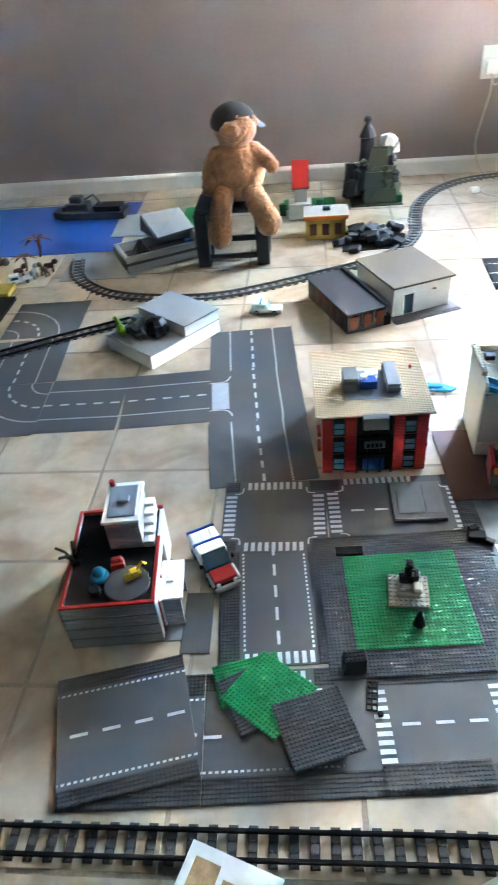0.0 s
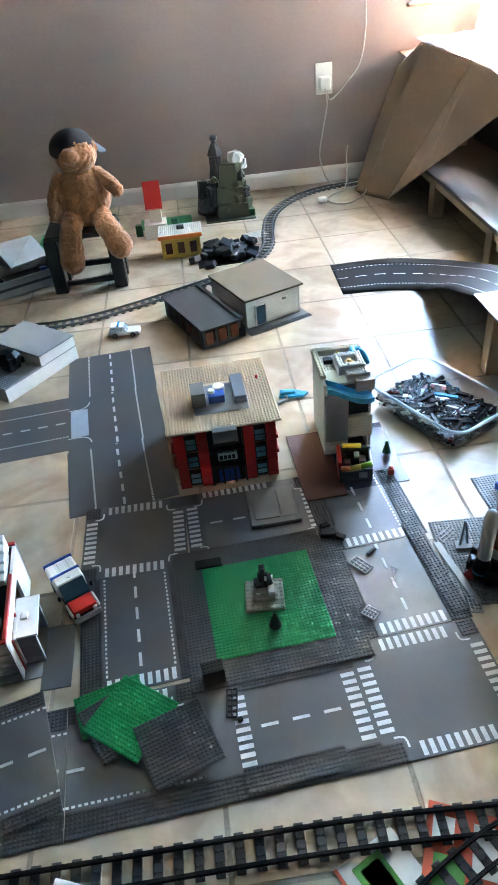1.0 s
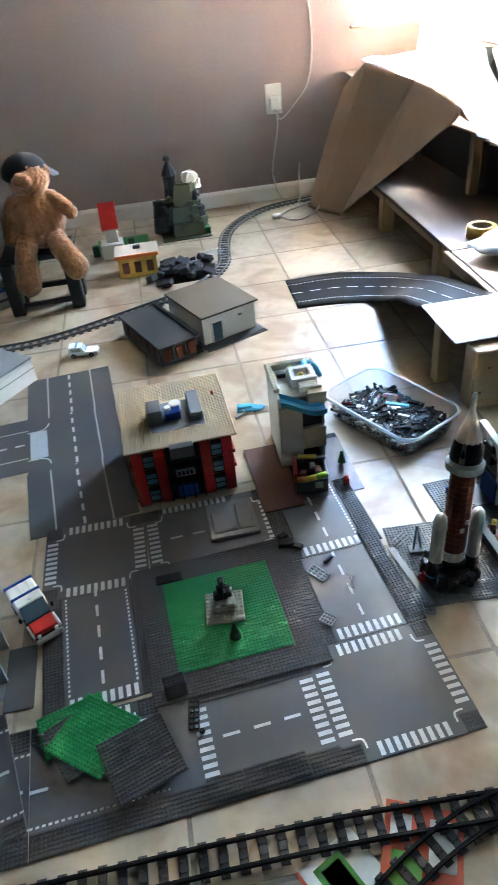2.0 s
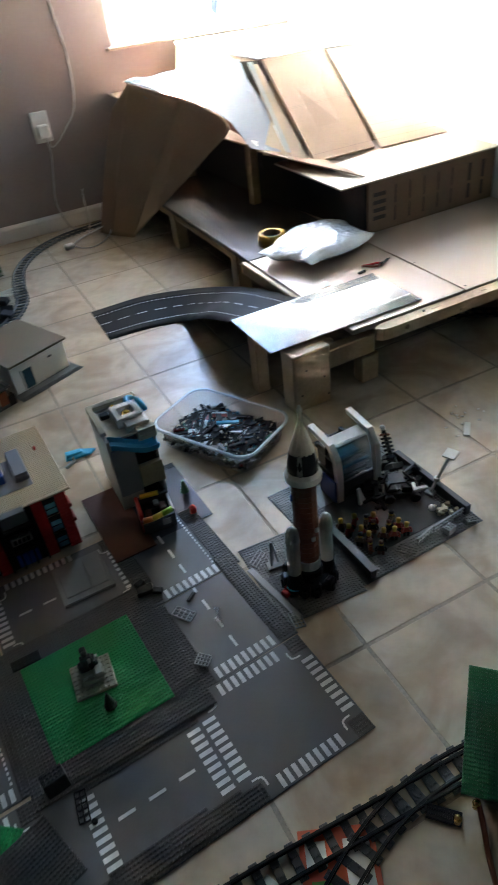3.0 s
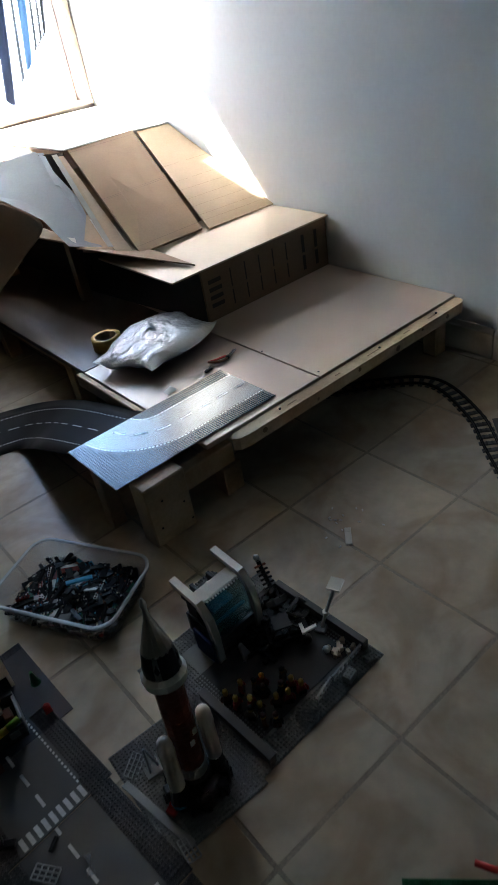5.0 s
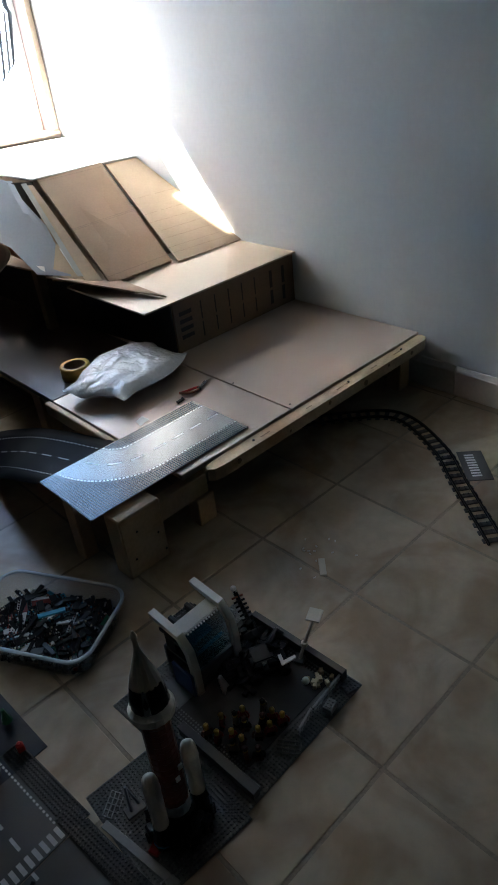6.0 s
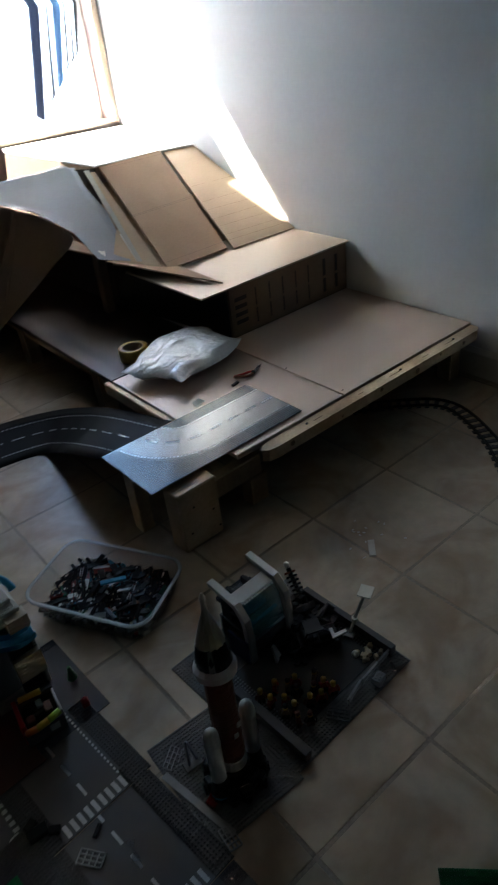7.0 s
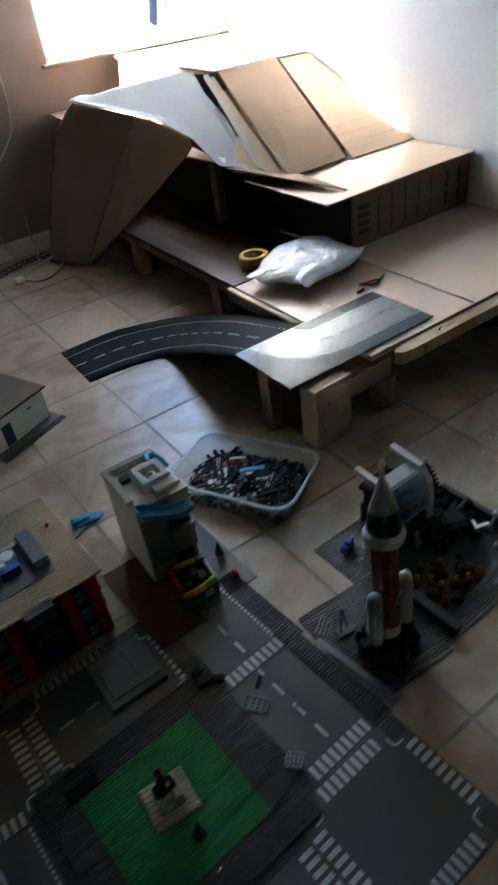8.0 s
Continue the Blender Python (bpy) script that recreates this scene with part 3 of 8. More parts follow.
# an unseen slab, added outside to keep the sun off part of the window
blocker = thing("porch_roof", ROOM @ pose(-2.1, 0.72, 3.0), "unseen slab added outside to block part of the sun", "roof")
blocker["kind"] = "structure"
part("slab", Shape().box(-1.5, 1.50, -0.5, 0.43, 0.0, 0.12, 0.01), M["pine_dark"], blocker)
part("fascia", Shape().box(-1.5, 1.50, 0.43, 0.45, -0.03, 0.15), M["white_paint"], blocker, "white edge of the unseen slab")

# window: trim, sill, frame and panes
win = thing("window_1", ROOM, "white framed window full of bright daylight", "window")
win["kind"] = "structure"
s = Shape()
for x0, x1, z0, z1 in ((WIN_L, WIN_L + 0.045, WIN_B, WIN_T), (WIN_R - 0.045, WIN_R, WIN_B, WIN_T), (WIN_L + 0.045, WIN_R - 0.045, WIN_T - 0.045, WIN_T), (WIN_L + 0.045, WIN_R - 0.045, WIN_B, WIN_B + 0.03)):
    s.box(x0, x1, 0.10, 0.15, z0, z1, 0.004)
part("window_frame", s, M["white_paint"], win, "white painted frame")
part("window_sill", Shape().box(WIN_L - 0.03, WIN_R + 0.03, -0.03, 0.10, WIN_B - 0.012, WIN_B + 0.004, 0.005), M["sill_wood"], win, "narrow brown wooden sill")
part("window_trim", Shape().box(WIN_R - 0.004, WIN_R + 0.028, -0.014, -0.0005, WIN_B + 0.005, WIN_T, 0.003), M["sill_wood"], win, "brown wooden edge strip")
pane = part("pane", Shape().box(WIN_L + 0.045, WIN_R - 0.045, 0.122, 0.126, WIN_B + 0.03, WIN_T - 0.045), material("window glass", (0.95, 0.97, 1.0), 0.02, 0.0, trans=1.0), win, "clear glass")
pane.visible_shadow = False

# ---- road plates: 8 mm grid, markings printed on top ----
T_PLATE = 0.0018


class Marks:
    """The printed markings of one plate: stripes and dashes as pieces, fine dots and kerb lines joined."""

    def __init__(self, z=T_PLATE + 0.0003):
        self.pieces, self.dots, self.kerbs, self.z = [], Shape(), [], z

    def rect(self, name, cx, cy, w, d, rz=0.0):
        self.pieces.append((name, cx, cy, w, d, rz))

    def put(self, ob):
        cache = {}
        for name, cx, cy, w, d, rz in self.pieces:
            key = (name, round(w, 5), round(d, 5))
            if key not in cache:
                cache[key] = mesh_of(name, Shape().box(-w / 2, w / 2, -d / 2, d / 2, 0, 0.0002), M["marking"])
            o = new(name, cache[key])
            o.parent = ob
            o.matrix_local = pose(cx, cy, self.z, 0, 0, rz)
        if self.dots.f:
            o = part("edge_dots", self.dots, M["marking"], ob, "dotted white edge line")
            o["kind"] = "stuff"
        for s in self.kerbs:
            part("kerb_line", s, M["marking"], ob, "white kerb line")


def stripes(mk, w, d, side, n=9, pitch=0.0168, length=0.028, inset=0.005):
    """A zebra crossing along one side of a plate w by d."""
    for i in range(n):
        o = (i - (n - 1) / 2) * pitch
        e = inset + length / 2
        if side in "NS":
            mk.rect("zebra_stripe", o, (d / 2 - e) * (1 if side == "N" else -1), 0.0092, length)
        else:
            mk.rect("zebra_stripe", (w / 2 - e) * (1 if side == "E" else -1), o, length, 0.0092)


def ring(s, cx, cy, r0, r1, a0, a1, z, n=12):
    v = []
    for k in range(n + 1):
        a = radians(a0 + (a1 - a0) * k / n)
        v += [(cx + r0 * math.cos(a), cy + r0 * math.sin(a), z), (cx + r1 * math.cos(a), cy + r1 * math.sin(a), z)]
    s.add(v, [(2 * k, 2 * k + 1, 2 * k + 3, 2 * k + 2) for k in range(n)])


def run(x0, y0, x1, y1, dash, gap):
    """Centres, length and turn of the dashes along a line."""
    a, b = Vector((x0, y0)), Vector((x1, y1))
    d = (b - a).normalized()
    length, t, out = (b - a).length, 0.0, []
    while t < length - 1e-4:
        e = min(length, t + dash)
        c = a + d * (t + e) / 2
        out.append((c.x, c.y, e - t, math.degrees(math.atan2(d.y, d.x))))
        t += dash + gap
    return out


def line(s, x0, y0, x1, y1, w=0.004, dash=0.0, gap=0.0, z=T_PLATE + 0.0003):
    """Flat printed line on a shape."""
    for cx, cy, length, rz in run(x0, y0, x1, y1, dash or 9.0, gap):
        c, n = math.cos(radians(rz)), math.sin(radians(rz))
        q = [(cx + a * length / 2 * c - b * w / 2 * n, cy + a * length / 2 * n + b * w / 2 * c, z) for a, b in ((-1, -1), (1, -1), (1, 1), (-1, 1))]
        s.quad(*q)


def corner_marks(mk, w, d, pad, corners):
    """Rounded white kerb lines round the studded corner pads."""
    for sx, sy in corners:
        s = Shape()
        cx, cy = sx * (w / 2 - pad), sy * (d / 2 - pad)
        base = {(1, 1): 180, (-1, 1): 270, (-1, -1): 0, (1, -1): 90}[sx, sy]
        ring(s, cx, cy, 0.005, 0.009, base - 20, base + 110, mk.z)
        line(s, cx + sx * 0.002, cy - sy * 0.008, cx + sx * 0.014, cy - sy * 0.008, 0.004)
        line(s, cx - sx * 0.008, cy + sy * 0.002, cx - sx * 0.008, cy + sy * 0.014, 0.004)
        mk.kerbs.append(s)


def plate(name, m, nx, ny, studded, marks, label, body=None, group="baseplates", skip=None):
    """A baseplate nx by ny studs; studded: rectangles (i0, j0, i1, j1) that carry studs."""
    w, d = nx * 0.008, ny * 0.008
    ob = thing(name, m, label, "baseplate", group)
    part("plate", Shape().box(-w / 2, w / 2, -d / 2, d / 2, 0, T_PLATE, 0.0004), body or M["road"], ob)
    s = Shape()
    for i0, j0, i1, j1 in studded:
        s.studs(-w / 2 + i0 * 0.008, -d / 2 + j0 * 0.008, i1 - i0, j1 - j0, T_PLATE, skip)
    if s.f:
        part("studs", s, body or M["dark_grey"], ob)["kind"] = "stuff"
    if not body:
        for i0, j0, i1, j1 in studded:
            part("studded_edge", Shape().box(-w / 2 + i0 * 0.008 + 0.0004, -w / 2 + i1 * 0.008 - 0.0004, -d / 2 + j0 * 0.008 + 0.0004, -d / 2 + j1 * 0.008 - 0.0004, T_PLATE - 0.0004, T_PLATE + 0.0002), M["dark_grey"], ob, "darker unprinted studded border")
    if marks:
        marks.put(ob)
    return ob


def crossing(m, sides="NSEW", pad=5, nx=32, ny=32, label="dark grey crossing road plate with white zebra stripes"):
    w, d = nx * 0.008, ny * 0.008
    mk = Marks()
    for side in sides:
        stripes(mk, w, d, side)
    corner_marks(mk, w, d, pad * 0.008, [(1, 1), (-1, 1), (-1, -1), (1, -1)])
    st = [(0, 0, pad, pad), (nx - pad, 0, nx, pad), (0, ny - pad, pad, ny), (nx - pad, ny - pad, nx, ny)]
    return plate("road_plate", m, nx, ny, st, mk, label, group="road plates")


def straight(m, nx=32, ny=32, zebra="", edge=6, lines="WE", label="dark grey straight road plate with dashed centre line"):
    """Road along y; studded pavements on both long sides."""
    w, d = nx * 0.008, ny * 0.008
    mk = Marks()
    y0, y1 = -d / 2, d / 2
    for side in zebra:
        stripes(mk, w, d, side)
        if side == "N":
            y1 -= 0.04
        else:
            y0 += 0.04
    for cx, cy, length, rz in run(0, y0 + 0.012, 0, y1, 0.034, 0.028):
        mk.rect("lane_dash", cx, cy, 0.0065, length)
    for side in lines:
        x = (w / 2 - edge * 0.008 - 0.008) * (1 if side == "E" else -1)
        line(mk.dots, x, y0, x, y1, 0.0045, 0.0065, 0.005)
    return plate("road_plate", m, nx, ny, [(0, 0, edge, ny), (nx - edge, 0, nx, ny)], mk, label, group="road plates")


crossing(pose(0.410, -0.153, 0), nx=35, ny=33)                                  # corner crossing by the tiles
straight(pose(0.139, -0.157, 0, 0, 0, 90), ny=33, zebra="NS", lines="")      # road along the park
plate("road_plate", pose(-0.0235, -0.157, 0), 8, 32, [(0, 0, 8, 6)], None, "narrow plain dark grey filler plate")
mk = Marks()
stripes(mk, 0.256, 0.256, "N")
corner_marks(mk, 0.256, 0.256, 0.04, [(1, 1), (-1, 1)])
for x in (-0.111, 0.105):
    mk.rect("lane_dash", x, -0.006, 0.034, 0.0065)
line(mk.dots, -0.128, -0.072, 0.128, -0.072, 0.0045, 0.0065, 0.005)
plate("road_plate", pose(-0.182, -0.157, 0), 32, 32, [(0, 0, 32, 6), (0, 27, 5, 32), (27, 27, 32, 32)], mk, "dark grey junction road plate with a dotted edge line", group="road plates")
straight(pose(-0.439, -0.157, 0, 0, 0, 90))
straight(pose(-0.160, 0.139, 0, 0, 0, 0.4), ny=40, zebra="S")
crossing(pose(-0.1525, 0.416, 0.0004, 0, 0, -3.5), nx=33, ny=32)
t_plate = crossing(pose(0.153, 0.408, 0.0, 0, 0, -1.5), "EW", nx=43, ny=31)
mk = Marks()
for k in range(11):
    mk.rect("zebra_stripe", -0.115 + 0.0166 * k, 0.112, 0.0092, 0.022)
for x in (-0.095, -0.035, 0.08):
    mk.rect("lane_dash", x, 0.003, 0.032, 0.0065)
mk.put(t_plate)
straight(pose(0.425, 0.108, 0.0002, 0, 0, 0.6), zebra="S", lines="")
straight(pose(0.430, 0.366, 0.0004, 0, 0, 0.6), zebra="S", lines="E")

# the park: large dark plate lying over the road edges, green plate on it
plate("park_baseplate", pose(0.130, 0.131, T_PLATE + 0.0016), 48, 48, [(0, 0, 48, 8), (0, 40, 48, 48), (0, 8, 8, 40), (40, 8, 48, 40)], None, "large dark grey studded baseplate lying over road plates", M["dark_grey"], group="baseplates")
plate("green_baseplate", pose(0.128, 0.128, 2 * T_PLATE + 0.0034), 32, 32, [(0, 0, 32, 32)], None, "bright green studded baseplate in the middle of the park", M["green"], group="baseplates")
pv = thing("pavement_plate", pose(0.211, 0.430, T_PLATE + 0.0022, 0, 0, -3), "light grey smooth plate with raised rim on the road", "baseplate", "baseplates")
part("slab", Shape().box(-0.064, 0.064, -0.068, 0.068, 0, 0.0062, 0.0008), M["mid_grey"], pv)
part("step", Shape().box(-0.052, 0.012, -0.05, 0.03, 0.0064, 0.0090, 0.0008).box(0.016, 0.056, -0.05, 0.052, 0.0064, 0.0078, 0.0006), M["mid_grey"], pv, "raised smooth tile")
part("edge", Shape().box(-0.064, 0.064, -0.0715, -0.0685, 0, 0.0036, 0.0004), M["dark_grey"], pv, "dark grey lower edge")
plate("edge_plate", pose(0.108, -0.254, T_PLATE + 0.0018, 0, 0, 0.6), 24, 6, [(0, 0, 24, 6)], None, "long dark grey studded plate on the pavement", M["dark_grey"], group="baseplates")
plate("edge_plate", pose(0.530, 0.14, T_PLATE + 0.0020, 0, 0, 92), 36, 5, [(0, 0, 36, 5)], None, "long dark grey studded plate on the pavement", M["dark_grey"], group="baseplates")
# loose plates in the foreground
straight(pose(-0.462, -0.133, T_PLATE + 0.0045, 0.6, -0.5, 101), edge=4, label="dark grey straight road plate lying askew on another plate")
plate("green_plate", pose(-0.222, -0.052, 0.008, 0, 0, 12), 17, 12, [(0, 0, 17, 12)], None, "small bright green studded plate under other plates", M["green"], group="loose plates")
plate("grey_plate", pose(-0.205, -0.088, 0.0115, 0, 0, 24), 16, 16, [(0, 0, 16, 16)], None, "small dark grey plate in a loose pile", M["dark_grey"], group="loose plates")
plate("green_plate", pose(-0.184, -0.088, 0.0155, 0, 0, -41), 17, 17, [(0, 0, 17, 17)], None, "small bright green studded plate on a loose pile", M["green"], group="loose plates")
plate("grey_plate", pose(-0.097, -0.163, 0.0195, -1, 1, 15.5), 17, 17, [(0, 0, 17, 17)], None, "small dark grey studded plate on top of a loose pile", M["dark_grey"], group="loose plates")
plate("grey_plate", pose(-0.333, 0.10, 0.0004, 0, 0, -3), 8, 20, [], None, "dark grey smooth plate beside the fire station", M["road"], group="loose plates")


# ---- printed road mats, thin flexible sheets ----
def mat_sheet(m, w, d, marks, label, extra=None):
    ob = thing("road_mat", m, label, "road mat", "road mats")
    s = Shape()
    nx, ny = 10, 10
    v = []
    for z in (0.0009, 0.0):
        for j in range(ny + 1):
            for i in range(nx + 1):
                x, y = (i / nx - 0.5) * w, (j / ny - 0.5) * d
                v.append((x, y, z))
    n = (nx + 1) * (ny + 1)
    f = []
    for j in range(ny):
        for i in range(nx):
            a = j * (nx + 1) + i
            f += [(a, a + 1, a + nx + 2, a + nx + 1), (n + a, n + a + nx + 1, n + a + nx + 2, n + a + 1)]
    rim = [i for i in range(nx + 1)] + [(j + 1) * (nx + 1) - 1 for j in range(1, ny + 1)] + [ny * (nx + 1) + i for i in range(nx - 1, -1, -1)] + [j * (nx + 1) for j in range(ny - 1, 0, -1)]
    f += [(a, a + n, b + n, b) for a, b in zip(rim, rim[1:] + rim[:1])]
    part("sheet", s.add(v, f), M["mat_road"], ob)
    marks.put(ob)
    if extra:
        part("stop_patch", extra, M["marking_blue"], ob, "pale blue printed patch")
    return ob


ZM = 0.0012


def edge_line(mk, *a):
    line(mk.dots, *a, 0.0052, 0.0072, 0.0035, z=ZM)


def mat_straight(m, d, label="dark grey straight printed road mat"):
    mk = Marks(ZM)
    for cx, cy, length, rz in run(0, -d / 2 + 0.01, 0, d / 2, 0.03, 0.026):
        mk.rect("lane_dash", cx, cy, 0.0075, length)
    for x in (-0.078, 0.078):
        edge_line(mk, x, -d / 2, x, d / 2)
    return mat_sheet(m, 0.298, d, mk, label)


mk, ex = Marks(ZM), Shape()
for cx, cy, length, rz in run(0, -0.14, 0, 0.15, 0.03, 0.026):
    mk.rect("lane_dash", cx, cy, 0.0075, length)
edge_line(mk, 0.078, -0.15, 0.078, 0.15)
for sy in (-1, 1):
    s = Shape()
    ring(s, -0.114, sy * 0.114, 0.034, 0.038, 0 if sy < 0 else 270, 90 if sy < 0 else 360, ZM)
    line(s, -0.149, sy * 0.078, -0.114, sy * 0.078, 0.0035, z=ZM)
    mk.kerbs.append(s)
ex.quad((-0.140, -0.075, ZM), (-0.085, -0.075, ZM), (-0.085, 0.075, ZM), (-0.140, 0.075, ZM))
mat_straight(pose(-0.181, 0.685, 0.0006, 0, 0, 3), 0.292)
mat_sheet(pose(-0.190, 0.978, 0.0003, 0, 0, 2), 0.298, 0.298, mk, "dark grey printed road mat with a junction", ex)
mat_straight(pose(-0.195, 1.262, 0.0003, 0, 0, 1), 0.275)
mat_straight(pose(-0.478, 0.985, 0.0003, 0, 0, 91.5), 0.28)


def mat_curve(m, label="dark grey curved printed road mat"):
    """A quarter bend round the corner (-w/2, d/2)."""
    mk = Marks(ZM)
    cx, cy = -0.149, 0.149
    for r in (0.071, 0.227):
        s = Shape()
        ring(s, cx, cy, r - 0.0018, r + 0.0018, -90, 0, ZM, 20)
        mk.kerbs.append(s)
    for k in range(5):
        a = radians(-81 + 18 * k)
        mk.rect("lane_dash", cx + 0.149 * math.cos(a), cy + 0.149 * math.sin(a), 0.0075, 0.026, math.degrees(a))
    return mat_sheet(m, 0.298, 0.298, mk, label)


mat_straight(pose(-0.752, 0.985, 0.0003, 0, 0, 88), 0.262)
mat_curve(pose(-1.034, 0.984, 0.0003, 0, 0, -91))
mat_straight(pose(-1.028, 1.290, 0.0003, 0, 0, 1), 0.31)
mat_curve(pose(-1.012, 1.612, 0.0003, 0, 0, 88), "dark grey curved printed road mat by the wall")


# ---- railway track: two rails on studded sleepers ----
def track(name, pts, label, pitch=0.034, gauge=0.044, z=0.0, sleeper_mat="dark_grey", rail_mat="black"):
    line3 = spline([(x, y, z) for x, y in pts], 14)
    cum = [0.0]
    for a, b in zip(line3, line3[1:]):
        cum.append(cum[-1] + (b - a).length)

    def along(t):
        for i in range(len(cum) - 1):
            if cum[i + 1] >= t:
                k = (t - cum[i]) / max(1e-9, cum[i + 1] - cum[i])
                d = (line3[i + 1] - line3[i]).normalized()
                return line3[i].lerp(line3[i + 1], k), d
        return line3[-1], (line3[-1] - line3[-2]).normalized()

    p0 = line3[len(line3) // 2]
    ob = thing(name, pose(p0.x, p0.y, z), label, "toy track", "toy railway tracks")
    off = pose(-p0.x, -p0.y, -z)
    sleeper = Shape().box(-0.008, 0.008, -0.032, 0.032, 0, 0.0045, 0.0006)
    for y in (-0.028, -0.008, 0.008, 0.028):
        sleeper.studs(-0.008, y - 0.004, 2, 1, 0.0045, n=6)
    sleeper_mesh = mesh_of("sleeper", sleeper, M[sleeper_mat])
    n = int(cum[-1] / pitch)
    for i in range(n):
        p, d = along((i + 0.5) * pitch)
        o = new("sleeper", sleeper_mesh)
        o.parent = ob
        o.matrix_local = off @ pose(p.x, p.y, z, 0, 0, math.degrees(math.atan2(d.y, d.x)))
    for sgn in (-1, 1):
        s = Shape().at(off)
        prof = [(-0.004, 0.0045), (0.004, 0.0045), (0.002, 0.0075), (0.0024, 0.0125), (-0.0024, 0.0125), (-0.002, 0.0075)]
        v, f = [], []
        steps = max(2, len(line3))
        for i in range(steps):
            p, d = line3[i], (line3[min(i + 1, steps - 1)] - line3[max(0, i - 1)]).normalized()
            nrm = Vector((-d.y, d.x, 0))
            v += [p + nrm * (sgn * gauge / 2 + a) + Vector((0, 0, b)) for a, b in prof]
        for i in range(steps - 1):
            f += [(i * 6 + k, i * 6 + (k + 1) % 6, (i + 1) * 6 + (k + 1) % 6, (i + 1) * 6 + k) for k in range(6)]
        f += [tuple(range(6)), tuple(range((steps - 1) * 6, steps * 6))[::-1]]
        part("rail", s.add(v, f), M[rail_mat], ob, M[rail_mat].name + " rail")
    return ob


track("railway_track", [(-0.95, -0.300), (-0.65, -0.324), (-0.24, -0.352), (0.167, -0.380), (0.45, -0.413), (0.78, -0.455)], "dark grey toy railway track on the floor tiles")
track("railway_track", [(0.14, -0.575), (0.24, -0.505), (0.36, -0.452), (0.47, -0.424), (0.58, -0.420), (0.70, -0.436)], "curved branch of a dark grey toy railway switch", z=0.001)
track("railway_track", [(-1.0, 2.20), (-0.95, 1.98), (-0.79, 1.80), (-0.55, 1.715), (-0.33, 1.70), (-0.12, 1.75), (0.10, 1.83), (0.32, 1.92), (0.47, 2.03), (0.57, 2.19), (0.61, 2.38), (0.68, 2.60), (0.82, 2.78), (1.02, 2.89), (1.30, 2.92)], "grey toy railway track winding round the wall", sleeper_mat="track_grey", rail_mat="track_grey")
track("railway_track", [(-1.45, 1.20), (-1.12, 1.345), (-0.90, 1.44), (-0.66, 1.535)], "dark toy railway track crossing a road mat", z=0.002)
track("railway_track", [(1.62, 1.00), (1.85, 0.83), (2.06, 0.66), (2.155, 0.50), (2.05, 0.29), (1.915, 0.148), (1.72, -0.06)], "black toy railway track curving out from under the low table")

# ---- buildings ----
def window_set(parent, x, y, z, w, h, rz=0, frame_mat="white", glass="glass_dark", depth=0.006):
    """A window unit with frame and pane, facing -y before it is turned."""
    m = pose(x, y, z, 0, 0, rz)
    s = Shape().at(m)
    t = 0.003
    s.box(-w / 2, -w / 2 + t, -depth, 0, 0, h).box(w / 2 - t, w / 2, -depth, 0, 0, h)
    s.box(-w / 2 + t, w / 2 - t, -depth, 0, 0, t).box(-w / 2 + t, w / 2 - t, -depth, 0, h - t, h)
    s.box(-w / 2 + t, w / 2 - t, -depth * 0.8, -depth * 0.3, h * 0.5 - 0.001, h * 0.5 + 0.001)
    o = part("window", s, M[frame_mat], parent)
    part("pane", Shape().at(m).box(-w / 2 + t, w / 2 - t, -depth * 0.5, -depth * 0.4, t, h - t), M[glass], o, "glossy window pane")
    return o


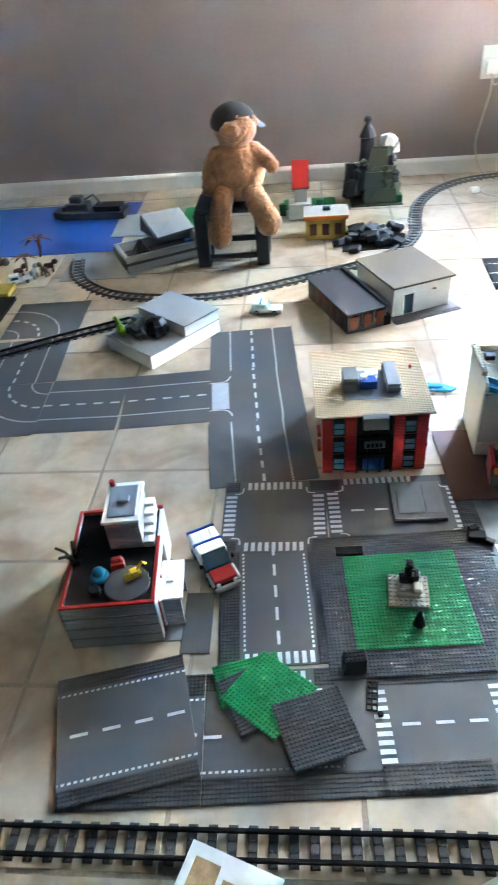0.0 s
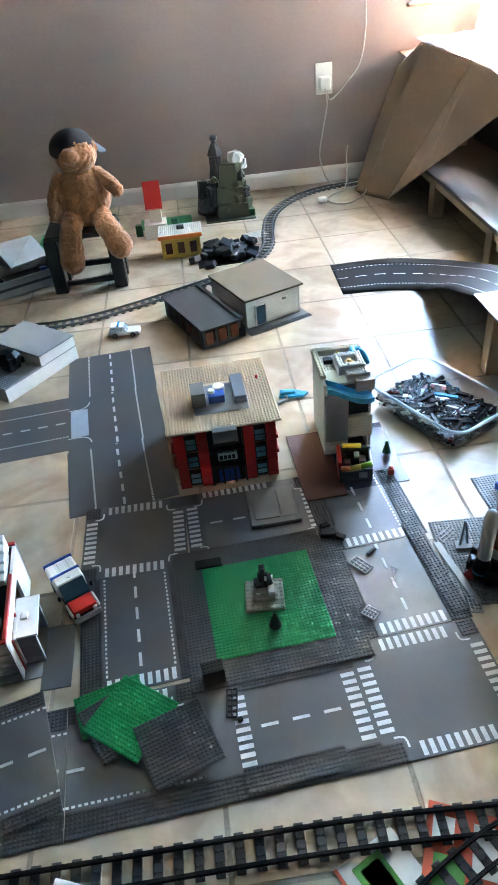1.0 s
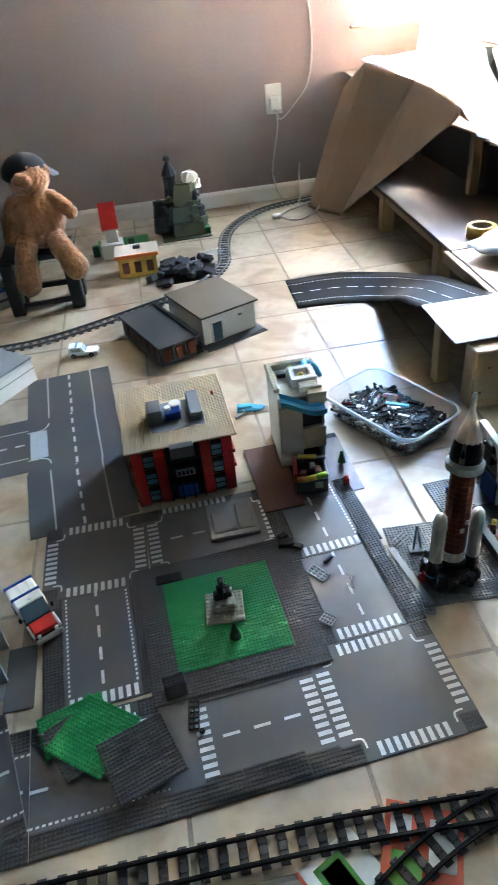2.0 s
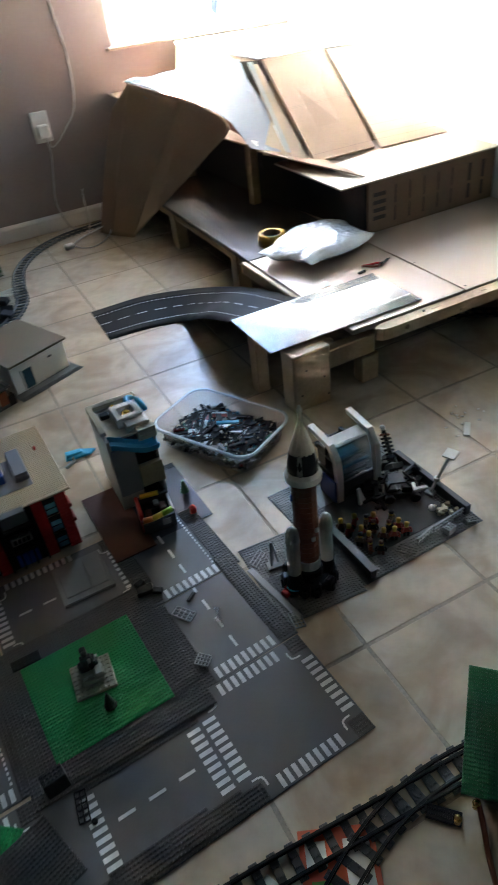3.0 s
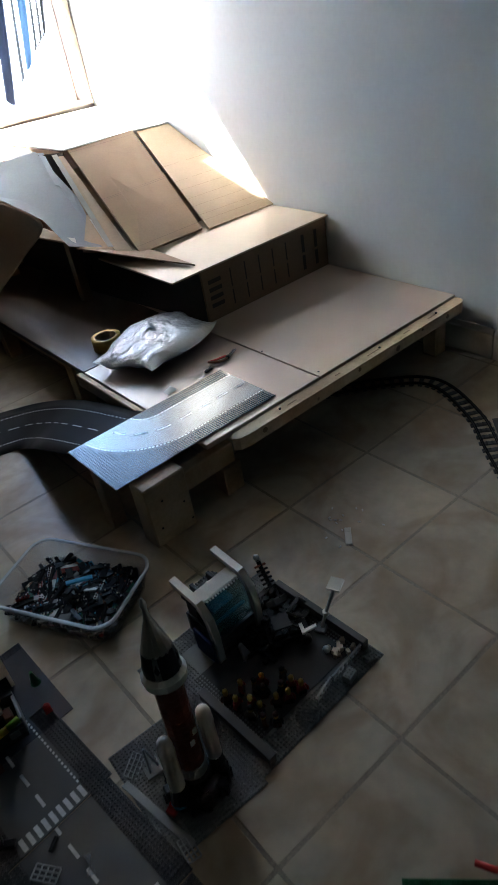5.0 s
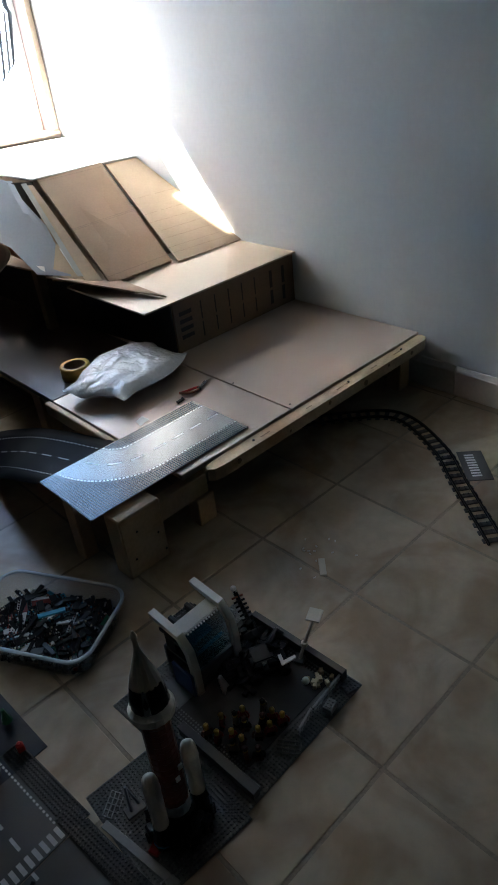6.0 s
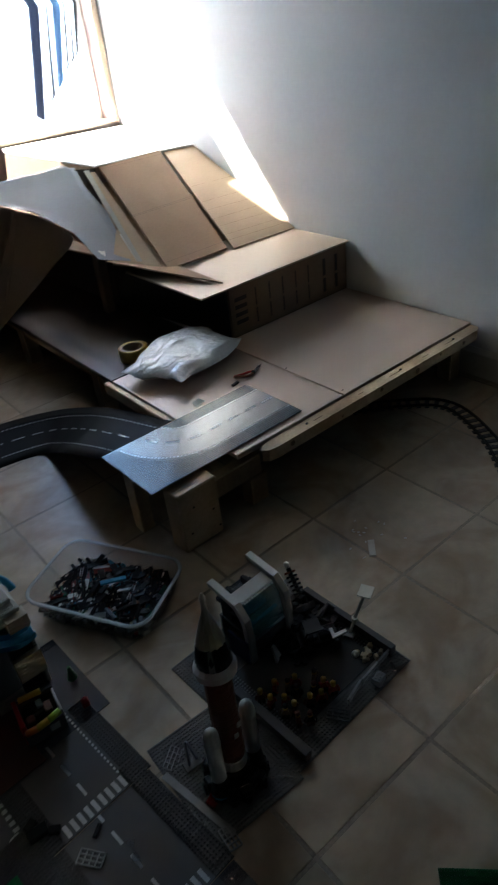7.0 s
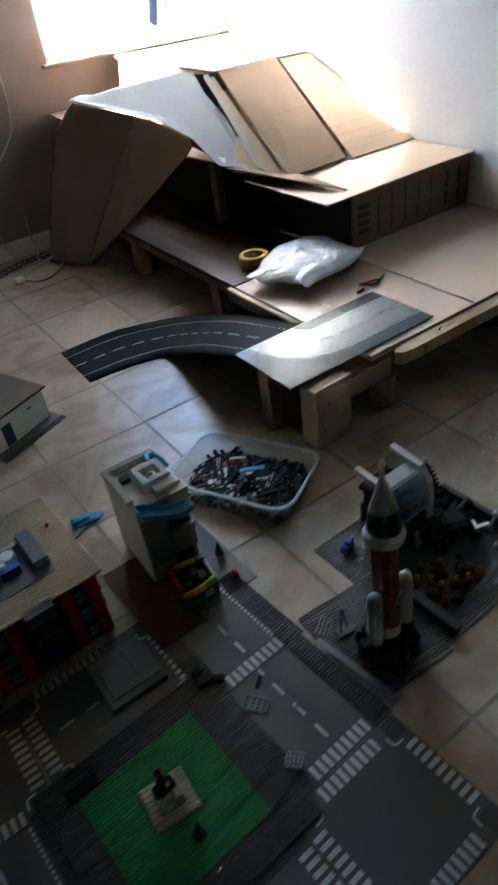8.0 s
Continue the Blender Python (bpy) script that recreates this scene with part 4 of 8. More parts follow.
def red_building():
    b = thing("toy_building", pose(0.126, 0.722, T_PLATE, 0, 0, -2), "red toy hotel with tan studded flat roof", "toy building", "toy buildings")
    w, d, h = 0.272, 0.32, 0.183
    f = -d / 2
    walls(b, "wall", [(-w / 2, w / 2, f + 0.006, f + 0.016, 0, h), (-w / 2, -w / 2 + 0.008, f + 0.016, d / 2, 0, h), (w / 2 - 0.008, w / 2, f + 0.016, d / 2, 0, h),
                      (-w / 2 + 0.008, w / 2 - 0.008, d / 2 - 0.008, d / 2, 0, h)], M["tan"], "tan brick wall")
    for i, x in enumerate((-0.122, -0.062, 0.062, 0.122)):
        part("pillar", Shape().courses(x - 0.014, x + 0.014, f - 0.002, f + 0.006, 0, h - 0.002), M["red"], b, "bright red brick pillar")
    for x in (-0.092, 0.092):
        for z in (0.008, 0.066, 0.124):
            window_set(b, x, f + 0.004, z, 0.032, 0.042, 0, "black", "glass_sky")
            part("ledge", Shape().box(x - 0.016, x + 0.016, f - 0.003, f + 0.006, z + 0.042, z + 0.05, 0.001), M["black"], b)
    c = Shape()
    c.box(-0.048, 0.048, f + 0.002, f + 0.006, 0, h - 0.004)
    for z in (0.058, 0.116):
        c.box(-0.048, 0.048, f - 0.012, f + 0.002, z, z + 0.005, 0.001)
    for x in (-0.046, -0.016, 0.016, 0.046):
        c.box(x - 0.002, x + 0.002, f - 0.008, f + 0.002, 0, h - 0.004)
    c.box(-0.034, 0.034, f - 0.03, f + 0.01, h - 0.036, h - 0.031, 0.001)
    part("entrance", c, M["black"], b, "black entrance front with balconies")
    part("sign", Shape().box(-0.026, 0.026, f - 0.012, f - 0.004, 0.085, 0.108, 0.001), M["light_grey"], b, "grey sign panel")
    part("porch_box", Shape().box(-0.032, 0.032, f - 0.022, f + 0.004, h - 0.03, h + 0.006, 0.001), M["mid_grey"], b, "grey box over the entrance")
    for i in range(4):
        part("letter_bar", Shape().box(-0.021 + i * 0.011, -0.013 + i * 0.011, f - 0.0132, f - 0.012, 0.09, 0.103), M["black"], b)
    part("door", Shape().box(-0.028, 0.0, f - 0.002, f + 0.003, 0.004, 0.044).box(0.002, 0.028, f - 0.002, f + 0.003, 0.004, 0.044), M["blue"], b, "dark blue glazed double door")
    for x in (-0.140, 0.140):
        for z in (0.05, 0.1):
            part("balcony", Shape().box(x - 0.006, x + 0.006, f + 0.03, f + 0.07, z, z + 0.012, 0.001), M["dark_red"], b, "small dark red balcony box")
    r = Shape().box(-0.152, 0.152, -0.164, 0.164, h, h + 0.004, 0.0006)
    r.studs(-0.152, -0.164, 38, 41, h + 0.004, skip=lambda i, j: 9 < i < 29 and 9 < j < 28)
    roof = part("roof", r, M["tan"], b, "tan studded roof slab")
    part("roof_panel", Shape().box(-0.07, 0.078, -0.094, 0.046, h + 0.004, h + 0.0065, 0.0006), M["blue_grey"], roof, "smooth grey roof tiles")
    part("roof_box", Shape().courses(-0.072, -0.034, -0.06, 0.0, h + 0.0065, h + 0.05), M["mid_grey"], roof, "grey stair box on the roof")
    u = Shape().box(0.042, 0.078, -0.07, 0.055, h + 0.0065, h + 0.022, 0.003)
    u.prism([(0.044, -0.066), (0.076, -0.066), (0.076, 0.05), (0.044, 0.05)], h + 0.022, h + 0.03)
    part("skylight", u, M["blue_grey"], roof, "long grey blue roof box")
    part("cooling_unit", Shape().box(-0.026, 0.018, -0.05, -0.012, h + 0.0065, h + 0.03, 0.001), M["blue"], roof, "blue roof unit")
    part("tank", Shape().cyl(0.006, -0.004, h + 0.0065, h + 0.034, 0.017, 14, 0.002).cyl(-0.016, -0.03, h + 0.03, h + 0.04, 0.009, 10), M["white"], roof, "white round roof unit")
    part("beacon", Shape().cyl(0.12, 0.05, h + 0.004, h + 0.014, 0.004, 8), M["red"], roof)
    return b


red_building()


def cafe():
    base = plate("building_baseplate", pose(0.478, 0.572, 0.0006, 0, 0, -2), 29, 34, [(16, 31, 29, 34)], None, "dark blue grey glossy baseplate under a toy cafe", M["navy_grey"], group="baseplates")
    plate("brown_plate", pose(0.362, 0.565, 2 * T_PLATE + 0.0004, 0, 0, -2), 14, 36, [], None, "reddish brown smooth plate beside a toy cafe", M["brown"], group="baseplates")
    b = thing("toy_building", pose(0.470, 0.650, 2 * T_PLATE + 0.0012, 0, 0, -5), "tall white toy cafe with pale balconies and blue slide", "toy building", "toy buildings")
    h = 0.235
    walls(b, "wall", [(-0.066, -0.058, -0.062, 0.115, 0, h), (-0.058, 0.066, 0.107, 0.115, 0, h), (-0.058, 0.0, -0.062, -0.054, 0, h - 0.055), (0.058, 0.066, -0.05, 0.107, 0, h - 0.02)], M["old_white"], "yellowed white brick wall")
    part("front_panel", Shape().box(-0.064, 0.0, -0.068, -0.0625, 0.05, h - 0.03, 0.001), M["light_grey"], b, "smooth pale grey front panel")
    walls(b, "balcony_front", [(0.002, 0.066, -0.066, -0.052, 0.056, 0.125)], M["tan"], "tan brick front")
    # no real hole: a black panel stands in for the shaded inside
    part("dark_opening", Shape().box(0.002, 0.064, -0.05, -0.046, 0.125, h - 0.035), M["black"], b, "black panel for the shade inside the balcony")
    for z in (0.064, h - 0.055):
        part("interior_floor", Shape().box(-0.058, 0.058, -0.05, 0.106, z, z + 0.005), M["light_grey"], b)
    rim = Shape().courses(-0.07, 0.07, 0.1, 0.118, h, h + 0.012).courses(-0.07, -0.054, -0.03, 0.1, h, h + 0.012).courses(0.02, 0.07, -0.064, -0.03, h - 0.03, h + 0.004)
    rim.studs(-0.068, 0.101, 17, 2, h + 0.012).studs(-0.07, -0.03, 2, 16, h + 0.012)
    part("parapet", rim, M["cream"], b, "cream studded parapet")
    part("terrace", Shape().box(-0.054, 0.066, -0.05, 0.1, h - 0.012, h - 0.006).studs(-0.05, 0.02, 14, 9, h - 0.006), M["old_white"], b)
    ringb = Shape()
    for x0, x1, y0, y1 in ((-0.016, 0.056, 0.044, 0.06), (-0.016, 0.056, -0.012, 0.004), (-0.016, 0.0, 0.004, 0.044), (0.04, 0.056, 0.004, 0.044)):
        ringb.courses(x0, x1, y0, y1, h - 0.006, h + 0.022)
        ringb.studs(x0, y0, round((x1 - x0) / 0.008), round((y1 - y0) / 0.008), h + 0.022)
    part("seating_ring", ringb, M["white"], b, "white studded seating ring")
    part("table_top", Shape().cyl(0.02, 0.024, h - 0.006, h + 0.014, 0.012, 12).cyl(0.02, 0.024, h + 0.014, h + 0.02, 0.006, 10), M["ochre"], b, "ochre round table")
    rows = []
    for k in range(15):
        t = k / 14
        x, y, z = -0.058 + 0.126 * t, -0.066 - 0.02 * math.sin(math.pi * t), h - 0.006 - 0.042 * (t * t * (3 - 2 * t))
        rows.append([(x, y + 0.022, z + 0.012), (x, y + 0.018, z - 0.002), (x, y, z - 0.010), (x, y - 0.007, z - 0.006), (x, y - 0.009, z + 0.004), (x, y - 0.011, z + 0.004), (x, y - 0.010, z - 0.012), (x, y + 0.020, z - 0.006)])
    v = [p for r in rows for p in r]
    f = [(8 * i + j, 8 * i + (j + 1) % 8, 8 * i + 8 + (j + 1) % 8, 8 * i + 8 + j) for i in range(14) for j in range(8)]
    part("slide", Shape().add(v, f + [tuple(range(8)), tuple(range(112, 120))[::-1]]), M["azure"], b, "azure blue curved slide")
    part("machine_block", Shape().courses(0.0, 0.062, -0.042, 0.012, h - 0.006, h + 0.013).studs(0.0, -0.042, 7, 6, h + 0.013, skip=lambda i, j: i < 5 and j > 2), M["old_white"], b, "pale studded roof block")
    part("lamp_post", Shape().cyl(-0.004, 0.07, h - 0.006, h + 0.014, 0.003, 8).ball(-0.004, 0.07, h + 0.017, 0.005, n=8, m=6), M["yellow"], b, "small yellow lamp")
    part("planter", Shape().box(-0.045, -0.02, 0.05, 0.07, h - 0.006, h + 0.008, 0.001), M["black"], b)
    tube_pts = [(0.06 + 0.022 * math.cos(a), 0.07 + 0.03 * math.sin(a), h - 0.03 + 0.045 * math.sin(a * 0.5)) for a in [x * 0.25 for x in range(0, 17)]]
    part("slide_tube", Shape().tube(tube_pts, 0.009, 8), M["azure"], b, "azure blue bent tube", True)
    # the little shop in front
    k = thing("toy_shop", pose(0.458, 0.510, 2 * T_PLATE + 0.0012, 0, 0, -12), "small dark toy shop with orange and yellow awning", "toy building", "toy buildings")
    walls(k, "front_wall", [(-0.044, 0.044, -0.05, -0.04, 0, 0.044)], M["dark_grey"], "dark grey shop front")
    walls(k, "side_wall", [(-0.046, -0.036, -0.04, 0.04, 0, 0.06)], M["red"], "red side wall")
    walls(k, "back_wall", [(-0.036, 0.046, 0.03, 0.04, 0, 0.055)], M["dark_grey"])
    part("shelf_goods", Shape().box(-0.03, -0.012, -0.03, -0.01, 0.02, 0.05, 0.002), M["brown"], k, "brown goods inside")
    part("shelf_goods", Shape().box(0.012, 0.03, -0.02, 0.01, 0.02, 0.046, 0.002), M["brown"], k, "brown goods inside")
    part("small_screen", Shape().box(0.0, 0.014, 0.0, 0.02, 0.042, 0.05, 0.001), M["light_grey"], k)
    part("side_panel", Shape().box(0.04, 0.046, -0.04, 0.03, 0, 0.05, 0.001), M["light_grey"], k, "pale side panel")
    part("interior", Shape().box(-0.036, 0.04, -0.04, 0.03, 0, 0.02).box(-0.02, 0.02, -0.01, 0.02, 0.02, 0.042, 0.002), M["black"], k)
    bar = [(-0.04, -0.052, 0.05), (-0.015, -0.055, 0.052), (0.012, -0.053, 0.056), (0.04, -0.046, 0.058)]
    for a, b2, c2 in ((0, 1, "orange"), (1, 2, "yellow"), (2, 3, "lime")):
        part("awning", Shape().tube([bar[a], bar[b2]], 0.008, 8), M[c2], k, c2 + " rounded awning bar", True)
    part("awning_rear", Shape().tube([(-0.03, 0.03, 0.064), (0.02, 0.026, 0.064)], 0.007, 8), M["yellow"], k, "yellow bar", True)
    part("window", Shape().box(0.008, 0.03, -0.0515, -0.049, 0.014, 0.034, 0.001), M["light_grey"], k)
    t = thing("toy_tree", pose(0.566, 0.553, T_PLATE + 0.0024), "small dark green toy fir tree", "toy tree")
    sh = Shape()
    for i in range(4):
        sh.lathe([(0.013 - 0.0025 * i, 0.008 + 0.009 * i), (0.004, 0.02 + 0.009 * i)], 8)
    part("crown", sh, M["green_dark"], t)
    part("trunk", Shape().cyl(0, 0, 0, 0.012, 0.003, 8), M["brown"], t)
    solid("toy_post_box", Shape().box(-0.008, 0.008, -0.007, 0.007, 0, 0.02, 0.002).cyl(0, 0, 0.02, 0.026, 0.006, 10, 0.002), M["red"], pose(0.548, 0.468, T_PLATE + 0.0024, 0, 0, -8), "small red toy post box on a plate", "toy post box")


cafe()


def fire_station():
    b = thing("toy_building", pose(-0.505, 0.195, 0, 0, 0, 1.5), "grey and white toy fire station with red edged roof", "toy building", "toy buildings")
    w, d, h = 0.196, 0.285, 0.128
    x0, x1, y0, y1 = -w / 2, w / 2, -d / 2, d / 2
    walls(b, "wall", [(x0, x1, y0, y0 + 0.008, 0, h), (x0, x0 + 0.008, y0 + 0.008, y1, 0, h), (x0 + 0.008, x1, y1 - 0.008, y1, 0, h)], M["light_grey"], "light grey brick wall")
    for z in (0.031, 0.063, 0.095):
        part("band", Shape().box(x0 - 0.001, x1, y0 - 0.0012, y0 + 0.002, z, z + 0.0032), M["mid_grey"], b, "darker grey brick course")
    walls(b, "street_front", [(x1 - 0.008, x1, y0 + 0.008, y0 + 0.03, 0, h), (x1 - 0.008, x1, y0 + 0.1, y0 + 0.12, 0, h - 0.03), (x1 - 0.008, x1, y0 + 0.2, y1 - 0.008, 0, h), (x1 - 0.008, x1, y0 + 0.03, y0 + 0.2, h - 0.0295, h)], M["white"], "white street front")
    for y in (y0 + 0.029, y0 + 0.099):
        part("door_post", Shape().box(x1 - 0.002, x1 + 0.003, y - 0.003, y + 0.003, 0, 0.1), M["red"], b, "red door post")
    window_set(b, x1, y0 + 0.064, 0.01, 0.06, 0.085, 90, "white", "glass_dark")
    part("roof", Shape().box(x0 + 0.006, x1 - 0.006, y0 + 0.006, y1 - 0.006, h - 0.01, h - 0.004), M["black"], b, "black flat roof")
    rim = Shape()
    for a in ((x0, x1, y0, y0 + 0.008), (x0, x0 + 0.008, y0 + 0.008, y1), (x1 - 0.008, x1, y0 + 0.008, y1 - 0.1), (x0 + 0.008, x1, y1 - 0.008, y1)):
        rim.box(a[0], a[1], a[2], a[3], h, h + 0.0064, 0.0008)
    part("roof_rim", rim, M["red"], b, "red tile rim")
    hp = Shape().cyl(0.036, -0.085, h - 0.004, h + 0.004, 0.048, 24, 0.001)
    part("helipad", hp, M["dark_grey"], b, "dark round roof pad")
    tw = part("tower", Shape().courses(-0.012, 0.062, 0.02, 0.14, h - 0.004, h + 0.075), M["light_grey"], b, "light grey hose tower")
    part("tower_roof", Shape().box(-0.016, 0.066, 0.016, 0.144, h + 0.075, h + 0.083, 0.001), M["white"], tw, "white rimmed tower roof")
    part("tower_hatch", Shape().box(-0.006, 0.056, 0.03, 0.13, h + 0.083, h + 0.0855, 0.001).box(0.014, 0.04, 0.07, 0.09, h + 0.0855, h + 0.092, 0.002), M["blue_grey"], tw, "grey blue hatch")
    part("beacon", Shape().cyl(-0.004, 0.134, h + 0.083, h + 0.1, 0.007, 10, 0.002), M["red"], tw, "red warning lamp")
    st = Shape()
    for i in range(5):
        st.box(0.062, 0.085, 0.02 + i * 0.022, 0.042 + i * 0.022, h - 0.03 + i * 0.008, h + 0.012 + i * 0.008, 0.001)
    part("side_tower", st, M["white"], b, "white stepped bricks beside the tower")
    walls(b, "annex_wall", [(x1, x1 + 0.044, y0 + 0.04, y0 + 0.048, 0, 0.088), (x1, x1 + 0.044, y0 + 0.132, y0 + 0.14, 0, 0.088)], M["light_grey"], "grey annex wall")
    part("annex_roof", Shape().box(x1, x1 + 0.05, y0 + 0.038, y0 + 0.146, 0.088, 0.094, 0.001).box(x1 + 0.014, x1 + 0.03, y0 + 0.08, y0 + 0.1, 0.094, 0.1, 0.002), M["white"], b, "white annex roof")
    part("forecourt", Shape().box(x1 + 0.001, x1 + 0.05, y0 + 0.0, y0 + 0.038, 0, 0.002), M["light_grey"], b)
    # small things on its roof
    z = h - 0.004
    base = pose(-0.505, 0.195, 0, 0, 0, 1.5)
    solid("toy_fountain", Shape().cyl(0, 0, 0, 0.012, 0.02, 12, 0.003).ball(0, 0, 0.02, 0.014, 0.011, 0.013, 10, 7), M["azure"], base @ pose(-0.025, -0.06, z, 0, 0, 20), "small blue rounded toy part on the roof", "toy part", smooth=True)
    solid("toy_console", Shape().box(-0.014, 0.014, -0.01, 0.01, 0, 0.02, 0.001).box(-0.012, 0.012, -0.006, 0.008, 0.02, 0.032, 0.003), M["red"], base @ pose(0.012, -0.036, z, 0, 0, 10), "small red toy box on the roof", "toy part")
    solid("toy_digger", Shape().box(-0.018, 0.018, -0.007, 0.007, 0, 0.012, 0.001).box(-0.004, 0.012, -0.008, 0.008, 0.012, 0.02, 0.001).tube([(0.01, 0, 0.016), (0.026, 0.004, 0.03), (0.034, 0.008, 0.016)], 0.003, 6), M["yellow"], base @ pose(0.048, -0.072, h + 0.004, 0, 0, 25), "small yellow toy machine on the roof pad", "toy part")
    br = Shape()
    for a, b2 in ((30, 0.034), (100, 0.03), (160, 0.04), (215, 0.03), (280, 0.026)):
        br.tube([(0, 0, 0.006), (b2 * 0.5 * math.cos(radians(a)), b2 * 0.5 * math.sin(radians(a)), 0.03), (b2 * math.cos(radians(a)), b2 * math.sin(radians(a)), 0.036)], 0.0035, 6)
    br.cyl(0, 0, 0, 0.012, 0.012, 10)
    solid("toy_drone", br, M["black"], base @ pose(-0.082, -0.02, h + 0.0064, 0, 0, 0), "small black toy drone with spread arms", "toy part")
    solid("toy_stool", Shape().cyl(0, 0, 0, 0.014, 0.013, 12, 0.002), M["black"], base @ pose(-0.03, -0.1, z), "small black round toy part", "toy part")
    return b


fire_station()


def vehicle(name, m, label, L, W, H, body, cabin, glass="glass_dark", bar=None, hood=None):
    """A small toy car along +x."""
    v = thing(name, m, label, "toy car", "toy vehicles")
    r = H * 0.22
    s = Shape().box(-L / 2, L / 2, -W / 2, W / 2, r * 0.8, H * 0.5, 0.002)
    s.box(-L / 2 - 0.003, -L / 2, -W / 2 + 0.002, W / 2 - 0.002, r * 0.8, H * 0.36).box(L / 2, L / 2 + 0.003, -W / 2 + 0.002, W / 2 - 0.002, r * 0.8, H * 0.36)
    part("body", s, M[body], v)
    c = Shape()
    c.add([(-L * 0.45, -W * 0.46, H * 0.5), (L * 0.12, -W * 0.46, H * 0.5), (L * 0.12, W * 0.46, H * 0.5), (-L * 0.45, W * 0.46, H * 0.5),
           (-L * 0.42, -W * 0.42, H), (L * 0.0, -W * 0.42, H), (L * 0.0, W * 0.42, H), (-L * 0.42, W * 0.42, H)],
          [(0, 3, 2, 1), (4, 5, 6, 7), (0, 1, 5, 4), (1, 2, 6, 5), (2, 3, 7, 6), (3, 0, 4, 7)])
    part("cabin", c, M[cabin], v)
    part("windscreen", Shape().sheet([(L * 0.128, -W * 0.4, H * 0.54), (L * 0.128, W * 0.4, H * 0.54), (L * 0.02, W * 0.38, H * 0.96), (L * 0.02, -W * 0.38, H * 0.96)], 0.002), M[glass], v, "dark windscreen")
    for y in (-1, 1):
        part("side_window", Shape().box(-L * 0.36, -L * 0.03, y * W * 0.45 - 0.0012, y * W * 0.45 + 0.0012, H * 0.6, H * 0.88), M[glass], v)
    if hood:
        part("hood", Shape().box(L * 0.16, L * 0.46, -W * 0.4, W * 0.4, H * 0.5, H * 0.58, 0.002), M[hood], v, hood.replace("_", " ") + " bonnet")
    if bar:
        part("light_bar", Shape().box(-L * 0.2, -L * 0.14, -W * 0.4, W * 0.4, H, H + 0.006, 0.001), M[bar], v, "blue light bar")
    for x in (-L * 0.3, L * 0.3):
        for y in (-1, 1):
            wm = pose(x, y * (W / 2 - 0.002), r, 90, 0, 0)
            t = part("wheel", Shape().at(wm).cyl(0, 0, -0.005, 0.005, r, 14, 0.001), M["rubber"], v, "black rubber tyre")
            part("rim", Shape().at(wm).cyl(0, 0, -0.0056, 0.0056, r * 0.5, 10), M["light_grey"], t)
    return v


def police_truck():
    v = thing("toy_police_car", pose(-0.303, 0.260, T_PLATE + 0.0002, 0, 0, -66) @ Matrix.Scale(0.94, 4), "white toy police truck with blue stripes and red bonnet", "toy car", "toy vehicles")
    part("chassis", Shape().box(-0.074, 0.092, -0.032, 0.032, 0.012, 0.024, 0.002), M["black"], v, "black chassis")
    part("rear_box", Shape().box(-0.076, 0.012, -0.036, 0.036, 0.0245, 0.060, 0.003), M["white"], v, "white rear body")
    for y in (-0.024, 0.0, 0.024):
        part("roof_rib", Shape().box(-0.07, -0.03, y - 0.0075, y + 0.0075, 0.0602, 0.064, 0.001), M["white"], v, "white roof rib")
    part("cab_roof", Shape().box(-0.022, 0.010, -0.034, 0.034, 0.0602, 0.0665, 0.003).cyl(-0.004, 0.004, 0.0665, 0.069, 0.006, 10), M["white"], v, "white cab roof")
    for x in (-0.0275, -0.0755):
        part("stripe", Shape().box(x - 0.003, x + 0.003, -0.0372, 0.0372, 0.052, 0.0648, 0.0006), M["blue"], v, "blue stripe")
    part("windscreen", Shape().sheet([(0.044, -0.032, 0.042), (0.044, 0.032, 0.042), (0.0135, 0.031, 0.067), (0.0135, -0.031, 0.067)], 0.004).box(0.0125, 0.040, -0.031, 0.031, 0.0245, 0.041), M["glass_dark"], v, "black windscreen")
    part("hood", Shape().box(0.046, 0.088, -0.03, 0.03, 0.0245, 0.040, 0.002), M["red"], v, "red bonnet")
    for y in (-0.0335, 0.0335):
        part("wing", Shape().box(0.046, 0.09, y - 0.003, y + 0.003, 0.0245, 0.037, 0.002), M["white"], v, "white front wing")
    part("bumper", Shape().box(0.0925, 0.101, -0.034, 0.034, 0.012, 0.027, 0.002), M["light_grey"], v, "grey bumper")
    for y in (-0.022, 0.022):
        part("headlight", Shape().at(pose(0.0925, y, 0.032, 0, 90, 0)).cyl(0, 0, -0.002, 0.003, 0.005, 10), M["white"], v, "white headlight")
    for y in (-0.041, 0.041):
        part("mirror", Shape().box(0.03, 0.036, y - 0.0035, y + 0.0035, 0.042, 0.054, 0.001), M["black"], v, "black side mirror")
    for x in (-0.045, 0.058):
        for y in (-0.031, 0.031):
            wm = pose(x, y, 0.0145, 90, 0, 0)
            t = part("wheel", Shape().at(wm).cyl(0, 0, -0.006, 0.006, 0.0145, 14, 0.0015), M["rubber"], v, "black rubber tyre")
            part("rim", Shape().at(wm).cyl(0, 0, -0.0066, 0.0066, 0.0075, 10), M["light_grey"], t)


police_truck()
vehicle("toy_car", pose(-0.135, 1.535, 0, 0, 0, -10), "small white and pale blue toy car on the tiles", 0.115, 0.05, 0.042, "white", "white", "glass_blue", "azure")


